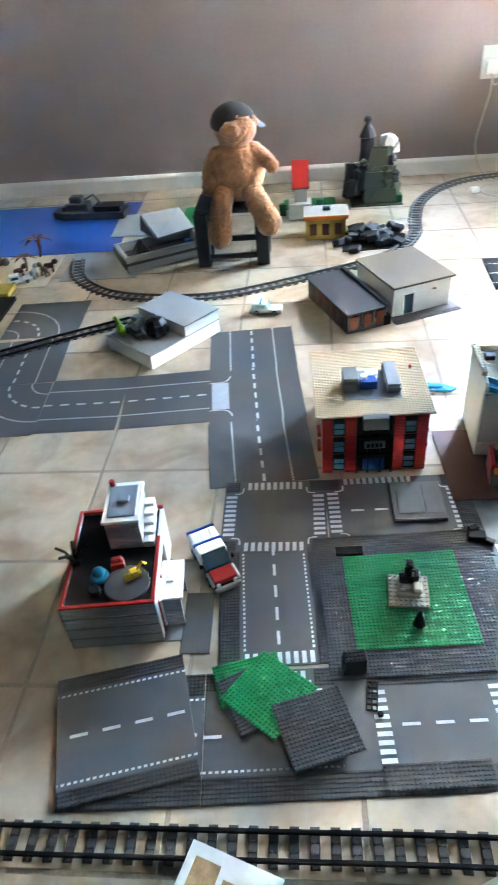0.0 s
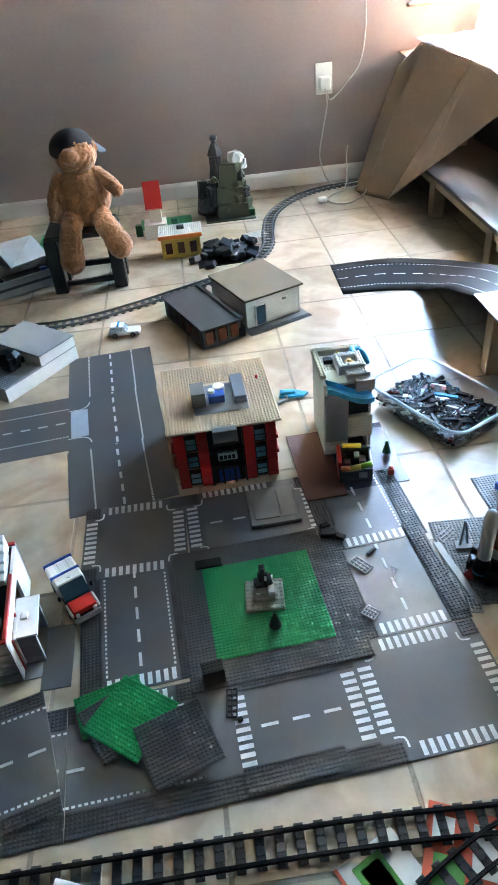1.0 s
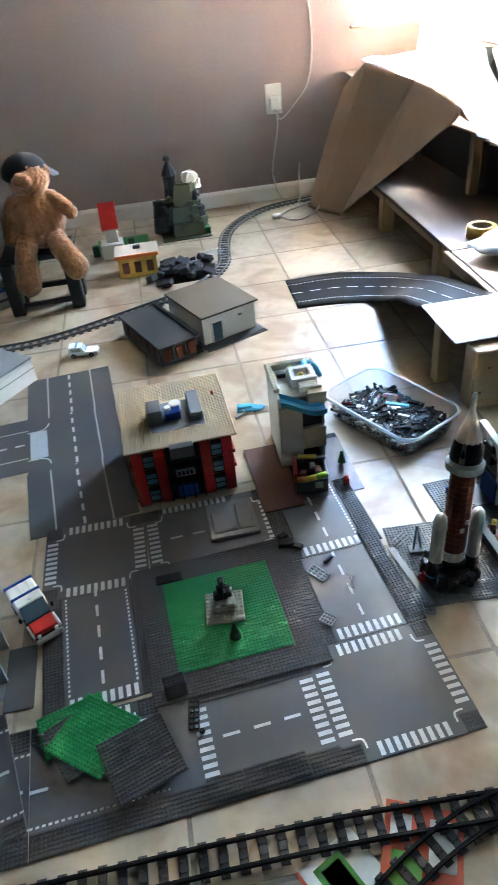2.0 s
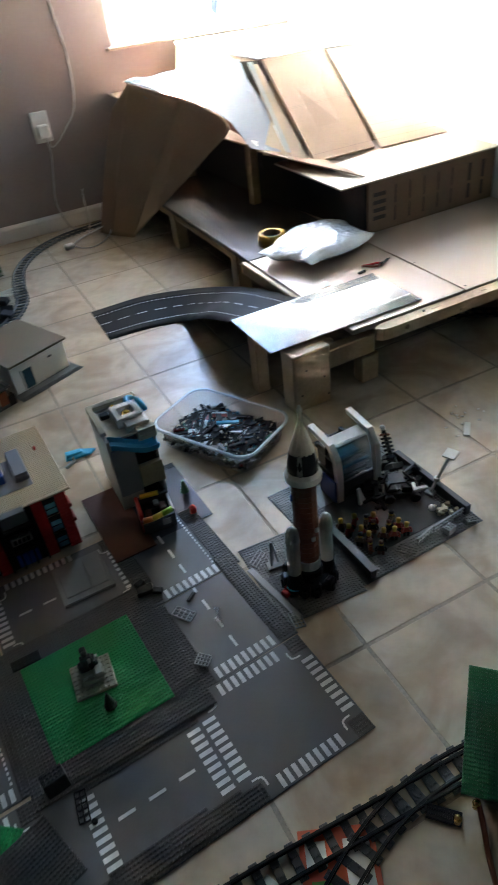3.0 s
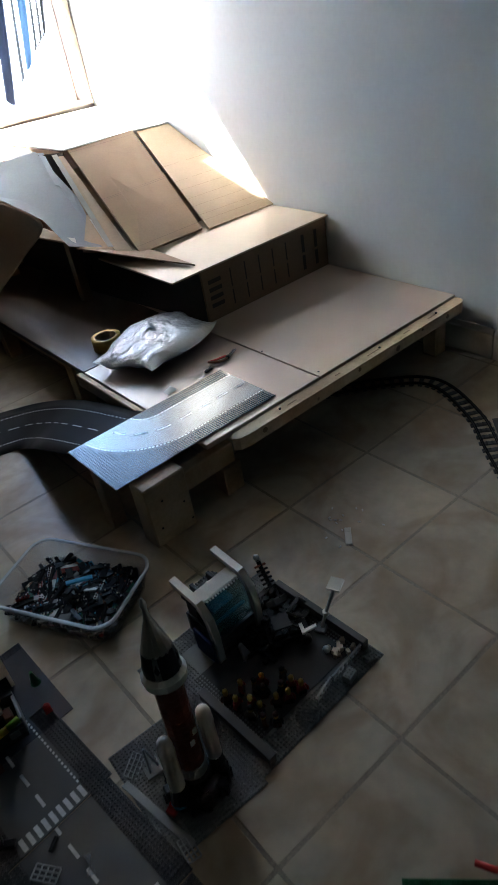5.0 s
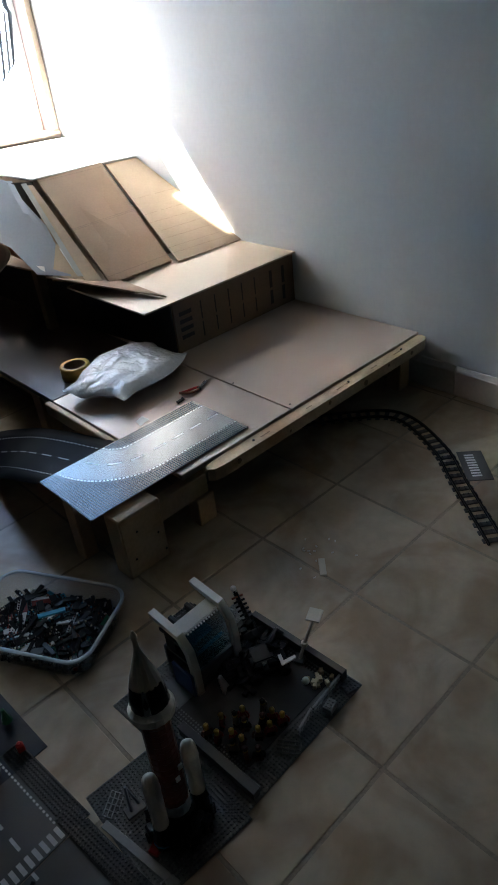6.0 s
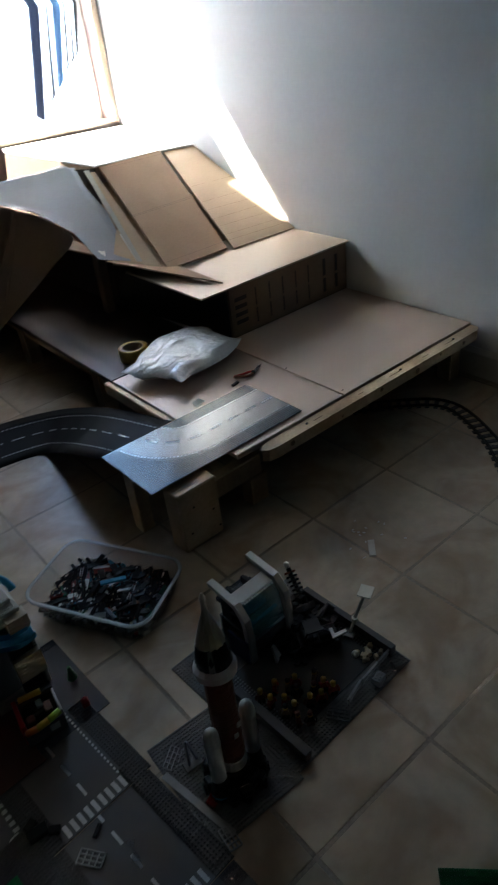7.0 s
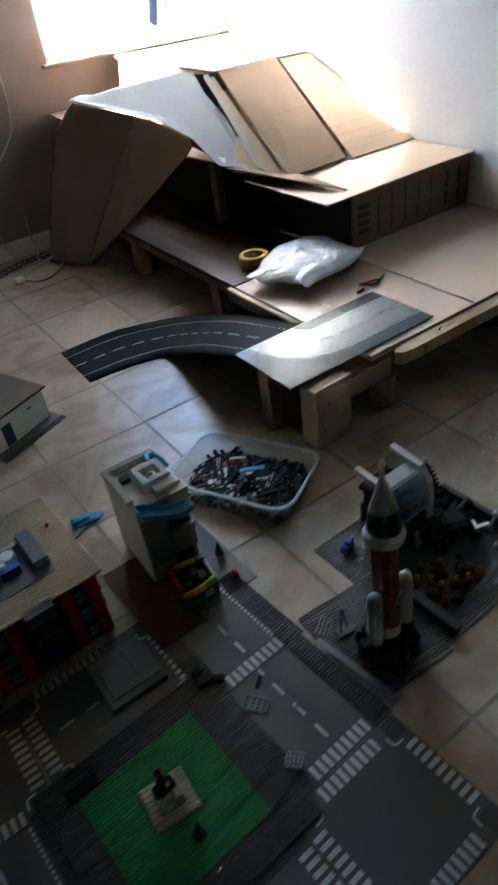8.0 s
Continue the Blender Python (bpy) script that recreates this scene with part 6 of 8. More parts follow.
    for x in (-0.05, 0.0, 0.05):
        part("window", Shape().box(x - 0.014, x + 0.014, -0.0575, -0.054, 0.02, 0.066, 0.001), M["brown"], y, "dark brown door opening")
    part("chimney", Shape().box(-0.01, 0.02, 0.0, 0.02, 0.098, 0.112, 0.002), M["rock"], y)
    r = thing("toy_tower", pose(0.075, 2.55, 0.0, 0, 0, -4), "small tan toy tower with bright red top", "toy building", "toy buildings")
    part("base", Shape().courses(-0.06, 0.05, -0.055, 0.045, 0.0022, 0.075), M["old_white"], r, "pale brick base")
    part("tower", Shape().courses(-0.03, 0.03, -0.02, 0.04, 0.075, 0.15), M["old_white"], r)
    part("roof", Shape().sheet([(-0.042, -0.04, 0.15), (0.042, -0.04, 0.15), (0.042, 0.03, 0.262), (-0.042, 0.03, 0.262)], 0.03), M["red"], r, "bright red sloping board")
    part("hedge", Shape().box(0.075, 0.11, 0.0, 0.03, 0.0022, 0.075, 0.003), M["green_dark"], r)
    part("hedge", Shape().box(-0.11, -0.075, 0.0, 0.03, 0.0022, 0.06, 0.003), M["green_dark"], r)


castle()

# ---- the blue glider and small parts by the red building ----
gl = Shape().sheet([(-0.035, -0.008, 0.004), (0.04, -0.02, 0.012), (0.06, 0.0, 0.01), (0.01, 0.028, 0.008), (-0.03, 0.024, 0.012)], 0.006)
gl.box(-0.03, 0.02, -0.004, 0.012, 0.0, 0.016, 0.003)
solid("toy_glider", gl, M["azure"], pose(0.375, 0.925, 0, 0, 0, -8), "azure blue wing shaped toy part on the tiles", "toy part")
solid("toy_lever", Shape().box(-0.02, 0.02, -0.004, 0.004, 0, 0.01, 0.001).cyl(0.016, 0, 0.0, 0.018, 0.004, 8), M["light_grey"], pose(0.345, 0.895, 0, 0, 0, 30), "small grey toy part on the tiles", "toy part")

# ---- the park's statue and loose parts ----
zg = 3 * T_PLATE + 0.0034
m = pose(0.130, 0.140, zg, 0, 0, -8) @ Matrix.Scale(1.36, 4)
sb = thing("toy_statue", m, "black toy statue on a tan stepped pedestal", "toy statue")
part("plinth", Shape().box(-0.032, 0.032, -0.032, 0.032, 0, 0.006, 0.001).studs(-0.032, -0.032, 8, 8, 0.006, skip=lambda i, j: 1 < i < 6 and 1 < j < 6), M["stone"], sb, "pale grey tan square base plate")
part("pedestal", Shape().box(-0.018, 0.018, -0.018, 0.018, 0.006, 0.018, 0.002).box(-0.013, 0.013, -0.013, 0.013, 0.018, 0.026, 0.002).box(0.004, 0.02, -0.02, 0.0, 0.018, 0.03, 0.003), M["stone"], sb, "pale stone pedestal")
part("figure", Shape().box(-0.008, 0.0, -0.004, 0.004, 0.026, 0.042, 0.001).box(0.001, 0.008, -0.004, 0.004, 0.026, 0.042, 0.001).box(-0.009, 0.009, -0.005, 0.005, 0.042, 0.058, 0.002).cyl(0, 0, 0.058, 0.068, 0.0045, 10, 0.002).box(0.008, 0.013, -0.012, 0.004, 0.044, 0.054, 0.001).box(-0.016, 0.0, -0.006, 0.01, 0.026, 0.040, 0.003).box(0.0, 0.015, 0.0, 0.012, 0.026, 0.034, 0.002).box(-0.006, 0.004, 0.004, 0.014, 0.04, 0.066, 0.002), M["black"], sb, "black figure")
for box in ((-0.014, -0.006, -0.0135, -0.0125, 0.02, 0.025), (0.002, 0.006, -0.0062, -0.0052, 0.046, 0.056), (0.010, 0.016, 0.006, 0.012, 0.0342, 0.039)):
    part("fitting", Shape().box(*box), M["white"], sb, "small white fitting")
lp = thing("toy_bush", pose(0.136, 0.054, zg, 0, 0, 0), "small dark green toy fir bush on green plate", "toy tree")
part("trunk", Shape().cyl(0, 0, 0, 0.008, 0.004, 8), M["black"], lp)
bush = Shape()
for i in range(5):
    bush.lathe([(0.014 - 0.0022 * i, 0.006 + 0.008 * i), (0.013 - 0.0022 * i, 0.009 + 0.008 * i), (0.005 - 0.0006 * i, 0.017 + 0.008 * i)], 9)
part("crown", bush, M["dark_leaf"], lp)
zp = 2 * T_PLATE + 0.0018
solid("toy_block", Shape().box(-0.022, 0.022, -0.014, 0.014, 0, 0.044, 0.001).studs(-0.02, -0.012, 5, 3, 0.044), M["rubber"], pose(-0.012, -0.038, zp, 0, 0, 4), "black square toy part on the park edge", "toy part")
solid("toy_block", Shape().box(-0.032, 0.032, -0.013, 0.013, 0, 0.006, 0.0008).studs(-0.032, -0.012, 8, 3, 0.006), M["black"], pose(0.018, 0.272, zp, 0, 0, -2), "black studded plate on the park edge", "toy part")
bk = Shape()
for (x, y, a, b, h, r) in ((0, 0, 0.02, 0.012, 0.014, 10), (0.03, -0.008, 0.012, 0.008, 0.01, -20), (-0.01, 0.018, 0.012, 0.008, 0.018, 40)):
    bk.at(pose(x, y, 0, 0, 0, r)).box(-a, a, -b, b, 0, h, 0.0015)
solid("black_bricks", bk.at(None), M["black"], pose(0.322, 0.292, zp, 0, 0, -20), "small pile of black toy parts by the crossing", "toy part")


def lattice(m, label, mat_="light_grey", nx=4, ny=3, w=0.05, d=0.026):
    o = thing("toy_fence", m, label, "toy fence", "loose toy fences")
    bar = mesh_of("bar", Shape().box(-0.0014, 0.0014, -d / 2, d / 2, 0, 0.003, 0.0004), M[mat_])
    rail_ = mesh_of("rail", Shape().box(-w / 2, w / 2, -0.0014, 0.0014, 0.0006, 0.0036, 0.0004), M[mat_])
    for i in range(nx + 1):
        b = new("bar", bar)
        b.parent, b.location = o, (-w / 2 + w * i / nx, 0, 0)
    for j in range(ny + 1):
        b = new("rail", rail_)
        b.parent, b.location = o, (0, -d / 2 + d * j / ny, 0)
    return o


lattice(pose(0.014, -0.098, T_PLATE + 0.001, 0, 0, 80), "black toy ladder lying on a zebra crossing", "black", nx=5, ny=2, w=0.06, d=0.02)
solid("toy_button", Shape().cyl(0, 0, 0, 0.008, 0.006, 12, 0.002), M["black"], pose(0.024, -0.137, T_PLATE + 0.0005), "tiny black round toy piece on a zebra crossing", "toy part")
lattice(pose(0.368, 0.178, T_PLATE + 0.0022, 0, 0, -58), "light grey toy fence lying on the road")
lattice(pose(0.345, 0.040, zp + 0.002, 0, 0, -50), "light grey toy fence lying on the park edge", w=0.03)
solid("black_bar", Shape().box(-0.014, 0.014, -0.004, 0.004, 0, 0.006, 0.001), M["black"], pose(0.405, 0.212, T_PLATE + 0.0008, 0, 0, 32), "small black toy bar on the road", "toy part")
solid("clear_bow", Shape().sheet([(-0.02, -0.008, 0.002), (0.0, 0.0, 0.006), (-0.02, 0.01, 0.01)], 0.002).sheet([(0.02, -0.008, 0.002), (0.02, 0.01, 0.01), (0.0, 0.0, 0.006)], 0.002), M["clear"], pose(0.432, 0.128, T_PLATE + 0.0012, 0, 0, 70), "small clear toy wing part on the road", "toy part")

# ---- rocket on its pad ----
pad_m = pose(0.662, 0.128, 0, 0, 0, -7.6)
plate("pad_baseplate", pad_m, 27, 33, [(0, 0, 27, 33)], None, "grey studded baseplate under a toy rocket", M["mid_grey"], group="baseplates")
plate("edge_plate", pose(0.572, 0.105, T_PLATE + 0.002, 0, 0, -85), 24, 2, [], None, "light grey smooth strip along the rocket pad", M["light_grey"], group="baseplates")
zr = T_PLATE + 0.0018
rk = thing("toy_rocket", pose(0.661, 0.086, zr + 0.002, -7.2, 5.2, 0), "tall rust brown and white toy rocket with boosters", "toy rocket")
part("engine_base", Shape().cyl(0, 0, 0.006, 0.046, 0.034, 16, 0.003).box(-0.045, 0.045, -0.05, 0.05, 0.0, 0.016, 0.002).box(-0.02, 0.03, -0.06, -0.03, 0.016, 0.03, 0.003), M["black"], rk, "black engine base")
part("lower_ring", Shape().cyl(0, 0, 0.046, 0.07, 0.0285, 18, 0.001), M["white"], rk, "white lower ring")
prof = []
for i in range(15):
    prof += [(0.0265, 0.07 + i * 0.0138), (0.0275, 0.0715 + i * 0.0138), (0.0275, 0.0825 + i * 0.0138)]
part("tank", Shape().lathe(prof + [(0.0265, 0.277)], 12), M["rust"], rk, "rust brown ribbed tank")
part("tank_mark", Shape().box(-0.005, 0.005, -0.0292, -0.026, 0.13, 0.142, 0.001).box(0.006, 0.016, -0.028, -0.024, 0.15, 0.162, 0.001), M["white"], rk, "white fittings")
part("collar", Shape().lathe([(0.028, 0.276), (0.04, 0.284), (0.042, 0.30), (0.034, 0.308)], 18), M["white"], rk, "white flared collar")
part("capsule", Shape().lathe([(0.034, 0.308), (0.0335, 0.328), (0.0275, 0.356)], 16), M["black"], rk, "dark cone capsule", True)
part("capsule_panel", Shape().lathe([(0.0282, 0.354), (0.0275, 0.358), (0.0225, 0.374), (0.0145, 0.398), (0.0075, 0.418), (0.005, 0.43), (0.0045, 0.445), (0.006, 0.446), (0.006, 0.452), (0.002, 0.462)], 14), M["old_white"], rk, "white escape tower")
for k in range(4):
    a = 45 + 90 * k
    part("stripe", Shape().at(pose(0, 0, 0, 0, 0, a)).sheet([(0.0352, -0.006, 0.31), (0.0352, 0.006, 0.31), (0.0285, 0.004, 0.354), (0.0285, -0.004, 0.354)], 0.002), M["light_grey"], rk, "pale panel stripe")
for a in (192, -14):
    m = pose(0, 0, 0, 0, 0, a) @ pose(0.047, 0, 0)
    part("booster", Shape().at(m).lathe([(0.013, 0.05), (0.0155, 0.052), (0.0155, 0.138), (0.0165, 0.14), (0.0165, 0.146), (0.0155, 0.15), (0.0155, 0.16), (0.0125, 0.172), (0.006, 0.179)], 14), M["white"], rk, "white round nosed booster", True)
    part("booster_nozzle", Shape().at(m).lathe([(0.02, 0.002), (0.021, 0.02), (0.0145, 0.05)], 12), M["black"], rk, "black nozzle")
    part("booster_light", Shape().at(m).cyl(0, 0, 0.012, 0.016, 0.0214, 12), M["azure"], rk)
for a in (15, 60, 120, 165, 225, 250, 290, 325):
    part("strut", Shape().at(pose(0, 0, 0, 0, 0, a)).box(0.03, 0.07, -0.006, 0.006, 0.0, 0.02, 0.002).box(0.05, 0.066, -0.013, 0.013, 0.0, 0.034, 0.004), M["black"], rk, "black landing strut")
gt = thing("toy_gantry", pose(0.612, 0.175, zr, 0, 0, -10), "thin grey toy gantry mast on the rocket pad", "toy mast")
part("mast", Shape().tube([(0, 0, 0), (0.004, 0, 0.085)], 0.003, 6).tube([(0.02, 0.004, 0), (0.006, 0, 0.08)], 0.0025, 6), M["blue_grey"], gt)
part("foot", Shape().box(-0.012, 0.028, -0.012, 0.012, 0, 0.006, 0.001), M["mid_grey"], gt)
solid("toy_hose_reel", Shape().box(-0.016, 0.016, -0.01, 0.01, 0, 0.012, 0.002).box(-0.006, 0.018, -0.008, 0.008, 0.012, 0.022, 0.003), M["red"], pose(0.600, 0.085, zr, 0, 0, 15), "small red toy part on the rocket pad", "toy part")
lattice(pose(0.598, 0.215, zr, 20, 0, 30), "clear grey toy lattice leaning on the rocket pad", "light_grey")
lattice(pose(0.57, 0.01, zr, 12, 0, 80), "light grey toy fence lying at the pad edge", "light_grey", w=0.045)

# ---- space base ----
mb = pose(0.935, 0.190, 0, 0, 0, -2)
plate("base_baseplate", mb, 50, 50, [(0, 0, 12, 50), (12, 0, 50, 7), (44, 7, 50, 50), (12, 44, 44, 50)], None, "large grey studded baseplate under a toy space base", M["mid_grey"], group="baseplates")


def on_base(x, y, z=0.0, rz=0):
    return pose(x, y, T_PLATE + 0.0022 + z, 0, 0, rz)


fp = thing("floor_panel", on_base(0.952, 0.165, -0.0018, -2), "smooth dark grey toy floor inside the space base", "baseplate", "baseplates")
part("tile", Shape().box(-0.145, 0.155, -0.115, 0.10, 0, 0.0016, 0.0004), M["deck_grey"], fp)
wl = thing("toy_wall", on_base(0.79, 0.105, 0, -2), "low grey toy wall along the space base", "toy wall")
part("wall", Shape().courses(-0.008, 0.008, -0.105, 0.115, 0, 0.024), M["dark_grey"], wl)
part("cap", Shape().box(-0.01, 0.01, -0.107, 0.117, 0.024, 0.0275, 0.0006), M["dark_grey"], wl)
wl = thing("toy_wall", on_base(1.118, 0.20, 0, -2), "low dark grey toy wall at the rear of the space base", "toy wall")
part("wall", Shape().courses(-0.008, 0.008, -0.18, 0.10, 0, 0.03), M["dark_grey"], wl)

sp = thing("toy_spaceship", on_base(0.952, 0.325, 0, -2), "white toy control house with clear blue front", "toy building")
arch = [(-0.055, 0.0), (-0.058, 0.08), (-0.052, 0.125), (-0.03, 0.158), (0.055, 0.17), (0.06, 0.182), (-0.036, 0.172), (-0.066, 0.135), (-0.074, 0.08), (-0.074, 0.0)]
for x in (-0.062, 0.062):
    s = Shape()
    v = [(x + dx, y, z) for dx in (-0.009, 0.009) for y, z in arch]
    n = len(arch)
    s.add(v, [tuple(range(n)), tuple(range(n, 2 * n))[::-1]] + [((i + 1) % n, i, n + i, n + (i + 1) % n) for i in range(n)])
    part("arch", s, M["white"], sp, "white curved side arch")
part("front_window", Shape().sheet([(-0.053, -0.062, 0.06), (0.053, -0.062, 0.06), (0.053, -0.05, 0.125), (-0.053, -0.05, 0.125)], 0.003).sheet([(-0.053, -0.05, 0.125), (0.053, -0.05, 0.125), (0.053, -0.03, 0.155), (-0.053, -0.03, 0.155)], 0.003), M["glass_blue"], sp, "clear blue curved window")
part("roof", Shape().sheet([(-0.053, -0.032, 0.156), (0.053, -0.032, 0.156), (0.053, 0.004, 0.163), (-0.053, 0.004, 0.163)], 0.006).at(pose(0, -0.006, 0.0023, 10.9, 0, 0)).studs(-0.048, -0.016 + 0.008, 12, 2, 0.16), M["white"], sp, "white studded roof")
part("inner_shelf", Shape().box(-0.05, 0.05, -0.04, 0.05, 0.05, 0.056).box(-0.05, 0.05, -0.03, 0.05, 0.095, 0.1).box(-0.03, 0.03, 0.0, 0.03, 0.056, 0.085, 0.002), M["dark_grey"], sp, "dark shelves inside")
part("inner_light", Shape().box(-0.05, 0.05, -0.044, -0.036, 0.078, 0.084, 0.001).box(-0.03, 0.03, -0.03, 0.0, 0.1005, 0.112, 0.002), M["azure"], sp, "azure blue bars inside")
walls(sp, "lower_wall", [(-0.053, 0.053, -0.066, -0.058, 0, 0.055), (-0.053, 0.053, 0.05, 0.058, 0, 0.06)], M["dark_grey"], "dark grey lower wall")
part("side_panel", Shape().box(-0.078, -0.071, -0.07, 0.0, 0.0, 0.07, 0.002), M["navy"], sp, "dark blue side panel")
part("rear_frame", Shape().box(-0.05, 0.05, 0.012, 0.05, 0.06, 0.12, 0.002).box(-0.052, 0.052, 0.006, 0.014, 0.12, 0.15, 0.002).box(-0.03, -0.02, 0.014, 0.05, 0.12, 0.14, 0.001).box(0.02, 0.03, 0.014, 0.05, 0.12, 0.14, 0.001), M["black"], sp, "black rear frame")
part("back_rail", Shape().box(-0.05, 0.05, 0.051, 0.066, 0.10, 0.112, 0.001).studs(-0.048, 0.0505, 12, 2, 0.112), M["black"], sp, "black studded rail at the back")
solid("blue_bricks", Shape().box(-0.016, 0.016, -0.012, 0.012, 0, 0.022, 0.002).box(-0.006, 0.02, -0.01, 0.006, 0.022, 0.034, 0.002), M["blue"], on_base(0.80, 0.335, 0.0, 20), "blue toy bricks on the space base", "toy part")

tw = thing("toy_tower", on_base(1.086, 0.262, 0, 0) @ pose(0, 0, 0, -48, 22, 0), "leaning dark toy ladder mast with white tip", "toy tower")
part("core", Shape().tube([(0, 0, 0.006), (0, 0, 0.122)], 0.006, 8), M["black"], tw)
for k in range(9):
    part("vane", Shape().box(-0.017, 0.017, -0.005, 0.005, 0.012 + k * 0.0115, 0.0175 + k * 0.0115, 0.001), M["rust" if k == 8 else "black"], tw)
part("top_light", Shape().cyl(0, 0, 0.118, 0.126, 0.006, 8).ball(0, 0, 0.129, 0.008, n=10, m=7), M["white"], tw, "white cap")
part("foot", Shape().box(-0.03, 0.02, -0.02, 0.03, 0.0, 0.02, 0.003), M["dark_grey"], tw)
rub = Shape()
rnd = random.Random(77)
for k in range(90):
    x, y = rnd.uniform(-0.085, 0.068), rnd.uniform(-0.075, 0.07)
    a, b, e = rnd.choice([(0.012, 0.008, 0.005), (0.016, 0.006, 0.004), (0.008, 0.008, 0.009), (0.022, 0.004, 0.004)])
    rub.at(pose(x, y, e + 0.018 * rnd.random() ** 2, rnd.uniform(-14, 14), rnd.uniform(-14, 14), rnd.choice((0, 90, 12, 60)))).box(-a, a, -b, b, -e, e, 0.0008)
tagged(solid("black_bricks", rub.at(None), M["black"], on_base(1.035, 0.245), "crowd of small black toy parts on the space base", "toy part"), kind="stuff")

bl = thing("toy_rover", on_base(1.03, 0.182, 0, -30), "black and white toy rover with open frame", "toy vehicle", "toy vehicles")
part("chassis", Shape().box(-0.05, 0.05, -0.024, 0.024, 0.012, 0.022, 0.002).box(-0.04, -0.01, -0.02, 0.02, 0.022, 0.034, 0.004).box(0.0, 0.03, -0.022, -0.006, 0.022, 0.04, 0.003), M["black"], bl)
for x in (-0.034, 0.034):
    for y in (-0.032, 0.032):
        part("wheel", Shape().at(pose(x, y, 0.014, 90, 0, 0)).cyl(0, 0, -0.007, 0.007, 0.0135, 12, 0.002), M["rubber"], bl)
for y in (-0.02, 0.02):
    part("roll_bar", Shape().tube([(-0.04, y, 0.034), (-0.03, y, 0.058), (0.01, y, 0.06), (0.03, y, 0.036)], 0.0032, 6), M["black"], bl, "black roll bar")
part("canopy", Shape().sheet([(-0.032, -0.02, 0.06), (0.008, -0.02, 0.062), (0.008, 0.02, 0.062), (-0.032, 0.02, 0.06)], 0.003), M["black"], bl, "black canopy")
part("hatch", Shape().sheet([(0.026, -0.04, 0.046), (0.062, -0.036, 0.05), (0.062, -0.028, 0.05), (0.026, -0.031, 0.047)], 0.004).sheet([(0.026, -0.04, 0.046), (0.034, -0.04, 0.046), (0.034, -0.012, 0.048), (0.026, -0.012, 0.048)], 0.004), M["white"], bl, "white angled arm")
part("arm", Shape().tube([(0.0, 0.03, 0.03), (0.05, 0.06, 0.05), (0.07, 0.06, 0.02)], 0.005, 6), M["dark_grey"], bl)
for x, y, r, seed in ((1.078, 0.222, 15, 1), (0.968, 0.238, -20, 2), (1.01, 0.258, 40, 3)):
    rr = random.Random(seed)
    mod = thing("black_module", on_base(x, y, 0, r), "black stacked toy module on the space base", "toy part")
    for i in range(9):
        a, b, e = rr.choice([(0.014, 0.008, 0.005), (0.008, 0.008, 0.01), (0.02, 0.005, 0.004)])
        part("brick", Shape().at(pose(rr.uniform(-0.022, 0.022), rr.uniform(-0.016, 0.016), e + 0.0048 * (i // 2), 0, 0, rr.choice((0, 90)))).box(-a, a, -b, b, -e, e, 0.001), M["black"], mod)
solid("white_fin", Shape().sheet([(-0.012, 0, 0.0), (0.014, 0, 0.0), (0.0, 0.008, 0.05), (-0.01, 0.008, 0.05)], 0.006), M["white"], on_base(0.93, 0.215, 0.0, 20), "white pointed toy fin", "toy part")
ds = thing("toy_dish", on_base(1.125, 0.115, 0, 20), "white toy antenna on a bent arm", "toy antenna")
part("arm", Shape().tube([(-0.021, 0.029, 0.004), (-0.008, 0.02, 0.045), (0.008, 0.008, 0.09), (0.018, 0.0, 0.118)], 0.0042, 6).cyl(-0.008, 0.02, 0.04, 0.05, 0.008, 8), M["old_white"], ds, "pale jointed arm")
part("panel", Shape().sheet([(0.0, -0.016, 0.12), (0.036, -0.016, 0.122), (0.036, 0.016, 0.122), (0.0, 0.016, 0.12)], 0.004), M["old_white"], ds, "white antenna plate")
part("foot", Shape().box(-0.035, -0.007, 0.017, 0.041, 0, 0.008, 0.001), M["mid_grey"], ds)
sw = Shape()
rnd = random.Random(12)
for i in range(18):
    sw.at(pose(rnd.uniform(-0.03, 0.03), rnd.uniform(-0.026, 0.026), 0.004, 0, 0, rnd.uniform(0, 90))).box(-0.006, 0.006, -0.004, 0.004, -0.004, rnd.uniform(0.002, 0.01), 0.0006)
tagged(solid("tan_bricks", sw.at(None), M["tan"], on_base(1.085, 0.068, 0.0005, 0), "scatter of small tan toy bricks", "toy brick"), kind="stuff")
solid("white_ball", Shape().ball(0, 0, 0.009, 0.009, n=12, m=8), M["white"], on_base(1.052, 0.085), "small white toy ball", "toy part", smooth=True)
solid("grey_block", Shape().courses(-0.014, 0.014, -0.01, 0.01, 0, 0.0192).studs(-0.012, -0.008, 3, 2, 0.0192), M["light_grey"], on_base(1.03, 0.002, 0.0018, 8), "light grey toy brick on the base edge", "toy part")
solid("grey_block", Shape().courses(-0.012, 0.012, -0.01, 0.01, 0, 0.0096).studs(-0.012, -0.008, 3, 2, 0.0096), M["mid_grey"], on_base(1.095, -0.004, 0.0018, -20), "grey toy brick on the base corner", "toy part")
for x, y, r in ((0.967, 0.022, 10), (1.030, 0.026, 2), (1.093, 0.028, 2)):
    f = thing("toy_fence", on_base(x, y, 0, r), "light grey upright toy fence on the space base", "toy fence", "toy fences")
    for k in range(5):
        part("post", Shape().box(-0.028 + k * 0.0135, -0.025 + k * 0.0135, -0.0015, 0.0015, 0, 0.022), M["light_grey"], f)
    part("rail", Shape().box(-0.03, 0.031, -0.0025, 0.0025, 0.019, 0.022).box(-0.03, 0.031, -0.0022, 0.0022, 0.008, 0.0105), M["light_grey"], f)
